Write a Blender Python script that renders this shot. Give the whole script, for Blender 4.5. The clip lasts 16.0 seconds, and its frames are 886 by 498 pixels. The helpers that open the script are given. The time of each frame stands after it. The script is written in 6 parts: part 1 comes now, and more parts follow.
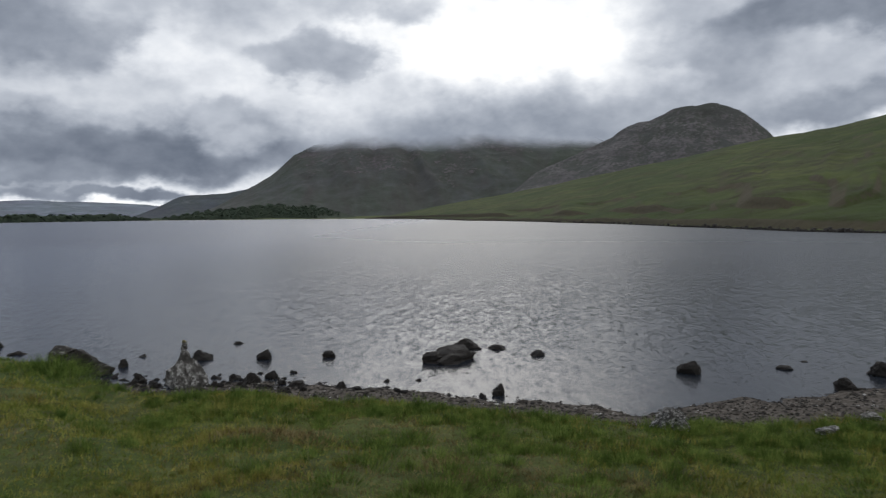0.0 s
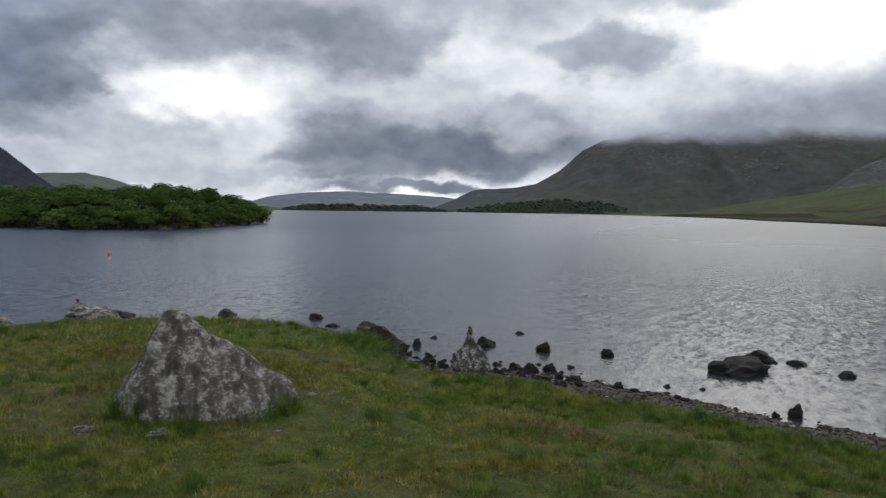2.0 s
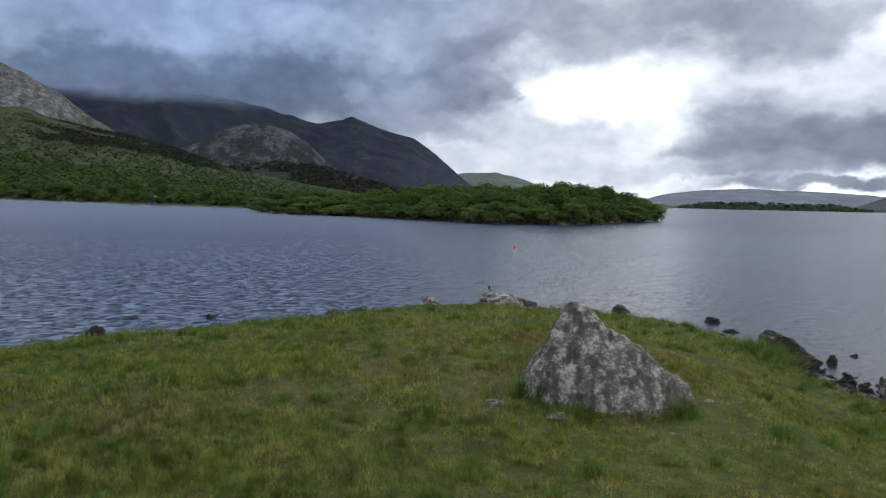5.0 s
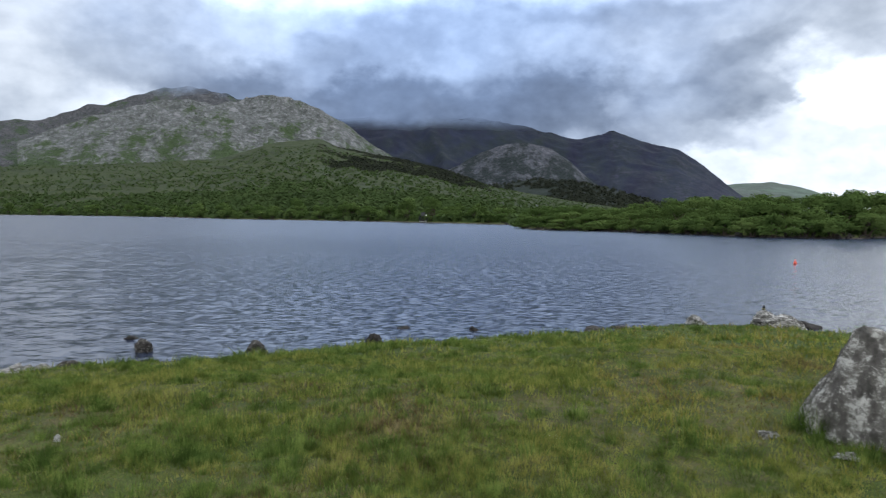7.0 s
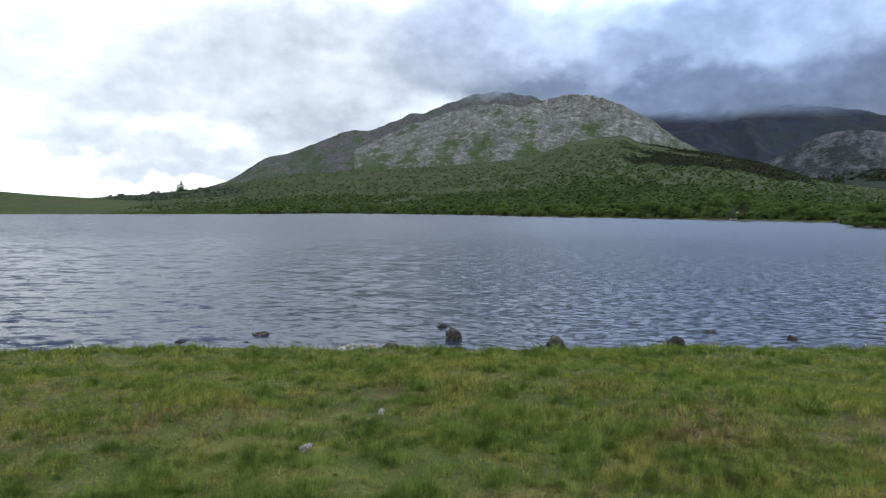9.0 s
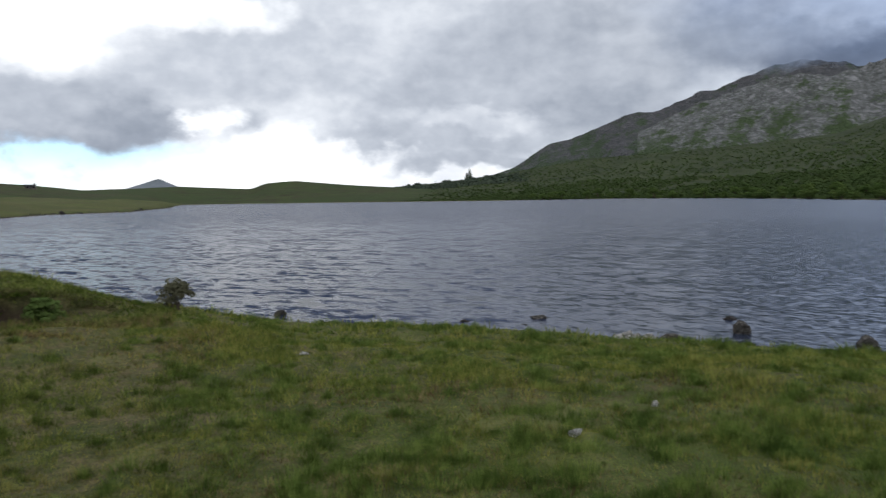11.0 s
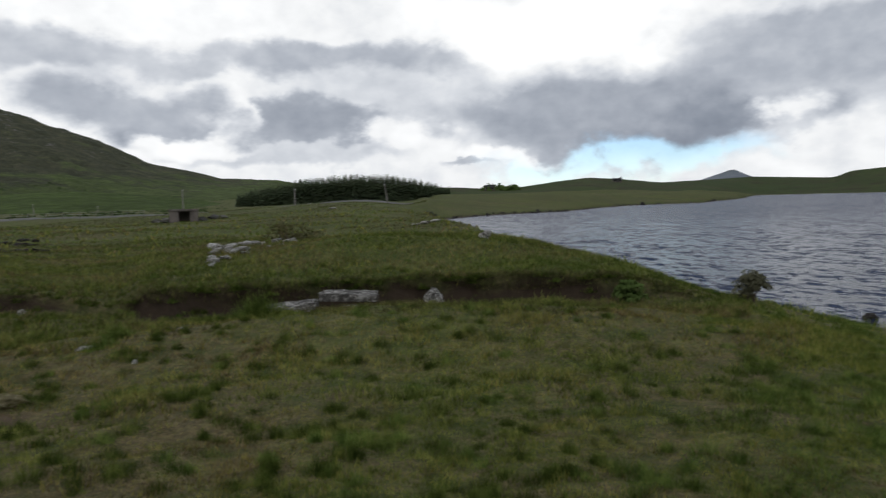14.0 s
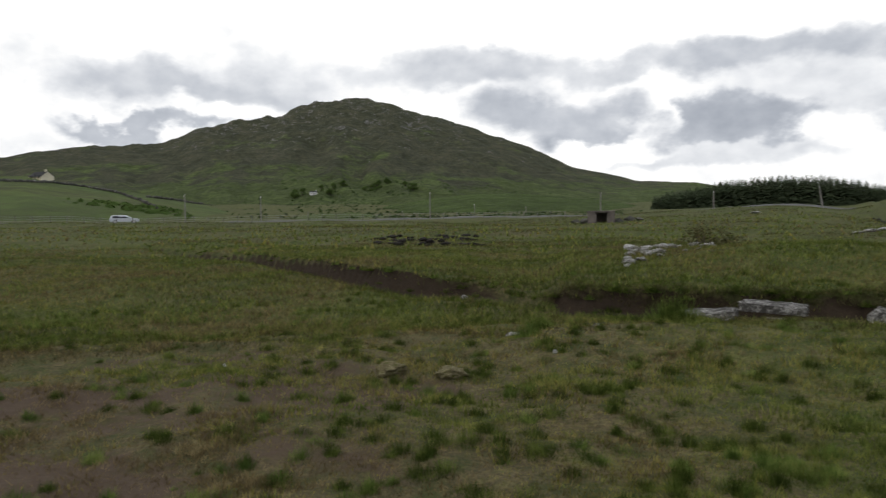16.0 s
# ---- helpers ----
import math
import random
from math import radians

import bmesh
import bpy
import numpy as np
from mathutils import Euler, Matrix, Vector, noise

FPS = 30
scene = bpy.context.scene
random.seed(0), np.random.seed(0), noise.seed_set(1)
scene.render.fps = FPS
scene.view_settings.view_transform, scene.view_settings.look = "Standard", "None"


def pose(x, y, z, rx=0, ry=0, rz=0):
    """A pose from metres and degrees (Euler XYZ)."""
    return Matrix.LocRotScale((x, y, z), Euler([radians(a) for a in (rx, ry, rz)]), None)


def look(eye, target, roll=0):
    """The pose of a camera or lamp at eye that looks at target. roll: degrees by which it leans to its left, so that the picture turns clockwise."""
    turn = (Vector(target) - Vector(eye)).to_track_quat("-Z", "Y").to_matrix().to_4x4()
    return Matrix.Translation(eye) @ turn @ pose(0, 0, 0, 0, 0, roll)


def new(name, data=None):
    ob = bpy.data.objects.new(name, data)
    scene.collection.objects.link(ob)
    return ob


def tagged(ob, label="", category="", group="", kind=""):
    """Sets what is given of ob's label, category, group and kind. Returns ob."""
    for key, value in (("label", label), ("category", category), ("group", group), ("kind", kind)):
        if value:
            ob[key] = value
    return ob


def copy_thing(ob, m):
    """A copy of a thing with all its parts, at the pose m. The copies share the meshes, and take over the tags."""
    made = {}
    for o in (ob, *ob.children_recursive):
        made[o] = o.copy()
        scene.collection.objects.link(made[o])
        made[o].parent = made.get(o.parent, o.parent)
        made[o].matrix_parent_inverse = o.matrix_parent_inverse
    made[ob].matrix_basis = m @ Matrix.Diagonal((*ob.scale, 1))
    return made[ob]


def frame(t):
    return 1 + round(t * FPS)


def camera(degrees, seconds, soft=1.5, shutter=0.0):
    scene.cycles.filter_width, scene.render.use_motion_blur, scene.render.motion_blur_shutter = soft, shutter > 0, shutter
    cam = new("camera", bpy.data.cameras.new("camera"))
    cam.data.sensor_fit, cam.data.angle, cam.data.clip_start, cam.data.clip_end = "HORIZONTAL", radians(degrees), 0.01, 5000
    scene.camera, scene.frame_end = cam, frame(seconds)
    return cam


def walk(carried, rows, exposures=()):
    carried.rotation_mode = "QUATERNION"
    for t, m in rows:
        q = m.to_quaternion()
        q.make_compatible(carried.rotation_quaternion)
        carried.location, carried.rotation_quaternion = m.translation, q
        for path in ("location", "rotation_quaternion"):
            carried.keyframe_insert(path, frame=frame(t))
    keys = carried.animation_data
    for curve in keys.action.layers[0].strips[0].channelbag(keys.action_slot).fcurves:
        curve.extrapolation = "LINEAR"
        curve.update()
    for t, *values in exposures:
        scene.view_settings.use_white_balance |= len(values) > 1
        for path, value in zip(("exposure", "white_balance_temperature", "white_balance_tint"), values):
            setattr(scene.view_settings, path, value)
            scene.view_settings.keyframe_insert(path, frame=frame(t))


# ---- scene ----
# ---- camera: a standing turn on a grassy spit ----
cam = camera(62.6, 16.0, soft=1.25, shutter=0.28)
PATH = [
    (0.0, 0.005, -0.004, 2.350, 87.39, 0.59, 1.14),
    (0.5, 0.006, 0.027, 2.355, 86.79, -0.10, 6.74),
    (1.0, 0.012, 0.023, 2.356, 86.64, -0.53, 12.68),
    (1.5, 0.012, 0.030, 2.357, 87.00, -0.20, 18.23),
    (2.0, 0.023, 0.017, 2.356, 86.96, -0.92, 23.32),
    (2.5, 0.021, 0.020, 2.356, 86.68, -1.09, 28.62),
    (3.0, 0.023, 0.017, 2.355, 86.91, -1.51, 33.51),
    (3.5, 0.014, 0.016, 2.351, 86.45, -1.68, 37.95),
    (4.0, -0.019, 0.019, 2.350, 85.96, -1.63, 43.72),
    (4.2, -0.027, 0.012, 2.351, 86.03, -1.80, 45.83),
    (6.5, -0.030, -0.065, 2.352, 86.69, 0.18, 68.25),
    (7.0, -0.014, -0.003, 2.354, 87.10, -0.25, 73.74),
    (7.5, 0.006, 0.003, 2.352, 87.42, 0.07, 78.92),
    (8.0, 0.019, 0.005, 2.349, 87.42, 0.35, 84.99),
    (8.5, -0.006, -0.003, 2.346, 87.27, 0.26, 91.34),
    (8.7, -0.025, -0.008, 2.348, 87.20, 0.08, 93.73),
    (10.8, -0.061, 0.070, 2.349, 85.56, 1.48, 115.99),
    (11.0, -0.055, 0.054, 2.352, 85.94, 0.90, 118.83),
    (11.5, -0.051, 0.017, 2.349, 86.43, 0.52, 126.19),
    (12.0, -0.032, -0.001, 2.348, 86.55, 0.59, 130.54),
    (12.5, -0.006, -0.005, 2.351, 86.46, 0.40, 136.85),
    (13.0, 0.002, -0.008, 2.350, 86.13, 0.19, 146.80),
    (13.5, -0.002, -0.016, 2.352, 86.75, 0.63, 154.17),
    (14.0, 0.013, -0.019, 2.351, 86.15, 1.53, 161.68),
    (14.5, 0.025, -0.020, 2.352, 86.31, 1.25, 170.83),
    (15.0, 0.040, -0.028, 2.350, 86.94, 0.92, 178.17),
    (15.5, 0.046, -0.013, 2.348, 87.26, 0.48, 186.36),
    (16.0, 0.064, -0.018, 2.346, 86.97, 0.70, 193.46),
]
EXPOSE = [(0.0, 0.05, 6350, 10), (3.5, 0.04, 6280, 10), (4.2, 0.18, 6230, 10), (6.5, 0.82, 6200, 8), (8.5, 0.98, 6250, 8), (11.0, 0.30, 6320, 10), (13.0, -0.14, 6320, 10), (14.5, -0.10, 6380, 10), (16.0, 0.15, 6550, 10)]
walk(cam, [(r[0], pose(*r[1:])) for r in PATH], EXPOSE)
EYE = 2.35


def heading(az, el=0.0):
    """Unit vector at az degrees left of +y and el degrees up."""
    a, e = radians(az), radians(el)
    return Vector((-math.sin(a) * math.cos(e), math.cos(a) * math.cos(e), math.sin(e)))


def polar(az, r, z=0.0):
    a = radians(az)
    return Vector((-math.sin(a) * r, math.cos(a) * r, z))


# ---- light: a broken overcast sky, the sun behind thin cloud over the lake ----
SUN_AZ, SUN_EL = 2.0, 32.0
sun = new("sun", bpy.data.lights.new("sun", "SUN"))
sun.data.energy, sun.data.angle, sun.data.color = 0.7, radians(36), (1.0, 0.95, 0.88)
sun.matrix_world = look(heading(SUN_AZ, SUN_EL) * 100, (0, 0, 0))
scene.view_settings.exposure = 0.0


class Nodes:
    """A small writer for node trees."""

    def __init__(self, tree):
        self.t = tree

    def add(self, kind, sets=None, **inputs):
        n = self.t.nodes.new(kind)
        for k, v in (sets or {}).items():
            if k == "operation":
                n.operation = v
            elif k == "blend_type":
                n.blend_type = v
            elif k == "data_type":
                n.data_type = v
            elif k == "interpolation_type":
                n.interpolation_type = v
            elif k == "sky_type":
                n.sky_type = v
            elif k == "feature":
                n.feature = v
        for k, v in inputs.items():
            self.put(n.inputs[int(k[1:])] if k[0] == "i" and k[1:].isdigit() else n.inputs[k.replace("_", " ")], v)
        return n

    def put(self, socket, v):
        if isinstance(v, bpy.types.NodeSocket):
            self.t.links.new(v, socket)
        elif isinstance(v, bpy.types.Node):
            self.t.links.new(v.outputs[0], socket)
        else:
            socket.default_value = v

    def math(self, op, a, b=0.0, c=None):
        n = self.add("ShaderNodeMath", {"operation": op}, i0=a, i1=b)
        if c is not None:
            self.put(n.inputs[2], c)
        return n.outputs[0]

    def vec(self, op, a, b=None):
        n = self.add("ShaderNodeVectorMath", {"operation": op}, i0=a)
        if b is not None:
            self.put(n.inputs[3 if op == "SCALE" else 1], b)
        return n.outputs[1] if op in ("DISTANCE", "LENGTH", "DOT_PRODUCT") else n.outputs[0]

    def noise(self, vector, scale, detail=4.0, rough=0.55, distort=0.0):
        n = self.add("ShaderNodeTexNoise", Vector=vector, Scale=scale, Detail=detail, Roughness=rough, Distortion=distort)
        return n.outputs[0]

    def map(self, v, a, b, c=0.0, d=1.0, kind="LINEAR"):
        n = self.add("ShaderNodeMapRange", {"interpolation_type": kind}, i0=v, i1=a, i2=b, i3=c, i4=d)
        return n.outputs[0]

    def mix(self, f, a, b, blend="MIX"):
        n = self.add("ShaderNodeMix", {"data_type": "RGBA", "blend_type": blend}, i0=f)
        self.put(n.inputs[6], a if isinstance(a, bpy.types.NodeSocket) else (*a, 1.0))
        self.put(n.inputs[7], b if isinstance(b, bpy.types.NodeSocket) else (*b, 1.0))
        return n.outputs[2]

    def ramp(self, f, stops):
        n = self.add("ShaderNodeValToRGB", Fac=f)
        els = n.color_ramp.elements
        while len(els) < len(stops):
            els.new(0.5)
        for e, (p, c) in zip(els, stops):
            e.position, e.color = p, (*c, 1.0)
        return n.outputs[0]


# masses of the cloud deck: azimuth, elevation, half width and half height in degrees, brightness
CLOUD_EAST = [
    (-18.7, 11.0, 11.6, 5.8, 0.64), (-27.2, 9.4, 4.9, 2.0, 0.75), (-26.2, 13.6, 9.8, 2.0, 0.54), (-26.2, 7.2, 7.1, 2.0, 0.6), (-12.6, 8.9, 5.3, 1.8, 0.82), (11.0, 9.9, 13.3, 5.8, 0.9), (-4.0, 13.4, 12.0, 6.2, 1.1), (8.4, 8.5, 4.9, 1.8, 0.9), (-3.1, 5.3, 19.1, 4.1, 0.6), (11.0, 11.7, 5.6, 1.9, 0.69), (7.5, 15.4, 5.3, 1.3, 0.8), (10.0, 11.6, 5.8, 2.0, 0.69),
]
CLOUD_NORTH_EAST = [
    (39.1, 8.8, 20.4, 7.1, 0.8), (30.6, 12.7, 8.9, 2.4, 0.64), (21.3, 12.0, 4.4, 2.2, 0.92), (24.4, 9.7, 5.3, 1.8, 0.82), (37.8, 8.9, 4.9, 1.8, 0.88), (31.4, 7.0, 5.8, 1.3, 0.76), (21.7, 5.4, 12.0, 2.8, 0.49), (16.9, 6.8, 2.7, 1.6, 0.72), (34.0, 4.3, 4.9, 0.9, 0.69), (27.0, 3.6, 5.3, 1.0, 0.56), (31.4, 2.5, 6.7, 0.6, 0.78), (24.4, 1.4, 11.6, 0.7, 0.54), (25.5, 4.9, 11.1, 2.3, 0.49), (30.5, 2.8, 6.2, 1.2, 0.55),
]
CLOUD_NORTH = [
    (45.8, 12.6, 18.7, 3.8, 0.52), (43.5, 8.9, 3.8, 1.7, 0.94), (64.3, 11.4, 21.3, 5.3, 0.46), (70.6, 6.4, 14.7, 3.1, 0.31), (53.6, 8.5, 5.3, 2.0, 0.54), (47.4, 13.6, 13.3, 1.8, 0.61), (41.7, 8.2, 7.6, 3.8, 1.04), (46.6, 5.5, 8.4, 1.8, 0.75), (55.3, 5.8, 4.9, 1.1, 0.66), (47.4, 3.5, 8.4, 1.6, 0.77), (50.1, 8.6, 2.7, 0.9, 0.58), (41.7, 2.6, 8.9, 1.2, 0.76), (53.6, 3.4, 2.7, 1.8, 0.73), (73.0, 9.8, 21.3, 6.7, 0.54), (73.0, 12.5, 8.4, 2.7, 0.62), (69.5, 7.4, 16.0, 3.2, 0.39), (62.1, 12.0, 9.8, 2.2, 0.63), (57.9, 7.9, 4.0, 1.6, 0.54),
]
CLOUD_NORTH_WEST = [
    (80.1, 9.1, 7.6, 2.0, 0.42), (85.3, 11.2, 5.3, 2.0, 0.56), (90.3, 12.9, 6.2, 2.7, 0.69), (107.1, 10.7, 11.6, 6.2, 0.63), (97.3, 14.1, 8.9, 2.7, 0.67), (95.1, 10.6, 5.3, 1.3, 0.55), (104.6, 10.5, 4.9, 2.2, 0.7), (106.7, 7.7, 3.6, 1.0, 0.58), (90.6, 8.9, 8.0, 2.3, 0.45), (105.9, 6.3, 8.9, 2.7, 0.66), (97.0, 10.9, 7.1, 2.7, 0.59),
]
CLOUD_WEST = [
    (113.8, 7.5, 8.4, 2.0, 0.51), (119.6, 10.0, 9.8, 2.7, 0.54), (117.5, 4.3, 10.2, 1.7, 0.69), (131.3, 10.4, 23.1, 5.3, 0.79), (115.9, 8.6, 10.7, 3.6, 0.69), (134.2, 9.4, 7.1, 2.4, 0.71), (126.1, 12.7, 5.3, 2.0, 0.82), (145.7, 4.6, 11.1, 2.6, 0.59), (130.4, 2.7, 11.6, 1.5, 0.99), (136.6, 4.5, 4.9, 1.3, 0.86), (115.9, 5.6, 5.3, 1.1, 0.79), (115.9, 2.5, 7.1, 0.9, 0.68), (145.0, 11.9, 8.9, 2.4, 0.88), (132.4, 9.8, 14.2, 4.0, 0.76), (142.5, 5.0, 12.4, 1.2, 0.62), (136.3, 13.8, 5.3, 1.8, 0.96), (136.3, 5.1, 3.1, 1.2, 0.98),
]
CLOUD_SOUTH_WEST = [
    (151.2, 6.9, 12.4, 2.3, 0.7), (153.5, 13.2, 14.7, 3.8, 1.19), (174.7, 12.2, 11.6, 3.1, 1.02), (167.4, 3.3, 12.4, 1.6, 0.99), (172.0, 6.1, 7.1, 2.0, 0.69), (164.0, 5.1, 3.1, 1.6, 1.01), (157.9, 3.8, 4.0, 0.8, 1.04), (160.5, 3.0, 3.1, 0.4, 0.8), (178.1, 6.5, 2.0, 1.1, 1.16), (171.7, 10.6, 12.4, 1.5, 0.77), (171.3, 6.3, 7.1, 1.9, 0.68), (178.6, 7.0, 2.4, 1.4, 1.04), (173.6, 3.9, 8.9, 0.9, 0.86), (165.4, 5.8, 2.7, 1.6, 1.04),
]
CLOUD_SOUTH = [
    (182.8, 5.9, 5.8, 1.6, 0.7), (197.2, 15.0, 48.9, 3.1, 1.04), (212.9, 9.0, 11.6, 2.0, 0.79), (215.2, 6.2, 6.2, 0.6, 0.73), (208.8, 7.4, 4.4, 1.1, 1.04), (219.6, 4.9, 7.1, 1.1, 0.93), (188.3, 10.7, 12.4, 1.8, 0.81), (184.8, 7.4, 6.2, 1.9, 0.75), (181.4, 5.0, 4.0, 1.0, 1.04),
]
# added out of sight overhead, to darken or brighten the water's reflection
UNSEEN_OVERHEAD = [
    (5, 36, 60, 25, 0.50), (80, 36, 34, 19, 1.2), (140, 34, 40, 23, 0.40),
]

world = bpy.data.worlds.new("sky")
scene.world = world
world.use_nodes = True
wn = Nodes(world.node_tree)
world.node_tree.nodes.clear()
ray = wn.add("ShaderNodeTexCoord").outputs[0]
sep = wn.add("ShaderNodeSeparateXYZ", i0=ray)
deck = wn.vec("MULTIPLY", ray, (1.0, 1.0, 1.5))
wobble = wn.add("ShaderNodeTexNoise", Vector=deck, Scale=7.0, Detail=7.0, Roughness=0.54).outputs[1]
wobble = wn.vec("MULTIPLY", wn.vec("SUBTRACT", wobble, (0.5, 0.5, 0.5)), (15.0, 8.0, 0.0))
turn_to = wn.math("MULTIPLY", wn.math("ARCTAN2", wn.math("MULTIPLY", sep.outputs[0], -1.0), sep.outputs[1]), 57.2958)
turn_to = wn.math("ADD", turn_to, wn.math("MULTIPLY", wn.math("LESS_THAN", turn_to, -80.0), 360.0))
rise_to = wn.math("MULTIPLY", wn.math("ARCSINE", sep.outputs[2]), 57.2958)
bent = wn.vec("ADD", wn.add("ShaderNodeCombineXYZ", i0=turn_to, i1=rise_to, i2=0.0).outputs[0], wobble)
billow = wn.noise(deck, 12.0, 6.0, 0.5, 0.1)
puffs = wn.noise(wn.vec("ADD", deck, (5.0, 2.0, 1.0)), 34.0, 5.0, 0.5, 0.1)
shade = wn.map(wn.noise(deck, 3.6, 4.0, 0.5), 0.3, 0.7, 0.86, 1.06)
for az, el, wide, high, bright in UNSEEN_OVERHEAD + CLOUD_EAST + CLOUD_NORTH_EAST + CLOUD_NORTH + CLOUD_NORTH_WEST + CLOUD_WEST + CLOUD_SOUTH_WEST + CLOUD_SOUTH:
    away = wn.vec("LENGTH", wn.vec("DIVIDE", wn.vec("SUBTRACT", bent, (az, el, 0.0)), (wide, high, 1.0)))
    share = wn.map(away, 0.2 if high > 2.4 else 0.45, 1.4 if high > 2.4 else 1.2, 1.0, 0.0, "SMOOTHSTEP")
    shade = wn.math("ADD", shade, wn.math("MULTIPLY", share, wn.math("SUBTRACT", bright, shade)))
shade = wn.math("ADD", shade, wn.math("MULTIPLY", wn.math("SUBTRACT", billow, 0.5), 0.20))
shade = wn.math("ADD", shade, wn.math("MULTIPLY", wn.math("SUBTRACT", puffs, 0.5), 0.15))
clouds = wn.ramp(wn.math("MULTIPLY", shade, 0.8), [(0.16, (0.034, 0.040, 0.054)), (0.24, (0.062, 0.074, 0.100)), (0.36, (0.146, 0.170, 0.215)), (0.48, (0.290, 0.320, 0.375)), (0.60, (0.490, 0.520, 0.572)), (0.72, (0.770, 0.790, 0.820)), (0.80, (1.0, 1.0, 0.99)), (1.0, (1.40, 1.39, 1.36))])
sky = wn.add("ShaderNodeTexSky", {"sky_type": "NISHITA"})
sky.dust_density, sky.ozone_density = 0.2, 3.0
sky.sun_disc, sky.sun_elevation, sky.sun_rotation = False, radians(SUN_EL), radians(-SUN_AZ)
blue = wn.add("ShaderNodeBackground", Color=wn.mix(1.0, sky.outputs[0], (0.84, 0.96, 1.16), "MULTIPLY"), Strength=0.15)
# blue zone seen low, carried up unseen to tint the water's reflection
thin = wn.map(wn.vec("LENGTH", wn.vec("DIVIDE", wn.vec("SUBTRACT", bent, (74.0, 24.0, 0.0)), (28.0, 22.0, 1.0))), 0.4, 1.3, 0.85, 0.0, "SMOOTHSTEP")
clouds = wn.mix(thin, clouds, wn.mix(1.0, clouds, (0.74, 0.92, 1.25), "MULTIPLY"))
grey = wn.add("ShaderNodeBackground", Color=clouds, Strength=1.0)
gap_where = wn.map(wn.vec("LENGTH", wn.vec("DIVIDE", wn.vec("SUBTRACT", bent, (148.0, 2.7, 0.0)), (11.0, 2.0, 1.0))), 0.6, 1.15, 1.0, 0.0, "SMOOTHSTEP")
gap_noise = wn.noise(deck, 16.0, 6.0, 0.55, 0.3)
gap = wn.math("MULTIPLY", gap_where, wn.map(gap_noise, 0.40, 0.56, 0.2, 0.75, "SMOOTHSTEP"))
both = wn.add("ShaderNodeMixShader", i0=gap, i1=grey, i2=blue)
wn.add("ShaderNodeOutputWorld", Surface=both)


# ---- materials ----
def material(name, build):
    m = bpy.data.materials.new(name)
    m.use_nodes = True
    m.node_tree.nodes.clear()
    n = Nodes(m.node_tree)
    shader = build(n)
    out = n.add("ShaderNodeOutputMaterial")
    n.t.links.new(shader, out.inputs[0])
    return m


def surface(n, colour, rough=0.9, bump=None, strength=0.5, distance=0.05, metal=0.0, spec=0.3):
    p = n.add("ShaderNodeBsdfPrincipled", Roughness=rough, Metallic=metal)
    n.put(p.inputs["Base Color"], colour if isinstance(colour, bpy.types.NodeSocket) else (*colour, 1.0))
    n.put(p.inputs["Specular IOR Level"], spec)
    if bump is not None:
        b = n.add("ShaderNodeBump", Strength=strength, Distance=distance, Height=bump)
        n.put(p.inputs["Normal"], b.outputs[0])
    return p.outputs[0]


def place(n):
    return n.add("ShaderNodeNewGeometry").outputs[0]


def own(n):
    return n.add("ShaderNodeTexCoord").outputs[3]


def plain(name, colour, rough=0.7, vary=0.15, scale=8.0, metal=0.0, bump=0.2):
    def build(n):
        p = own(n)
        a = n.noise(p, scale, 5.0, 0.6)
        lo = tuple(c * (1 - vary) for c in colour)
        hi = tuple(min(1.0, c * (1 + vary)) for c in colour)
        return surface(n, n.mix(n.map(a, 0.3, 0.7), lo, hi), rough, a, bump, 0.01, metal)
    return material(name, build)


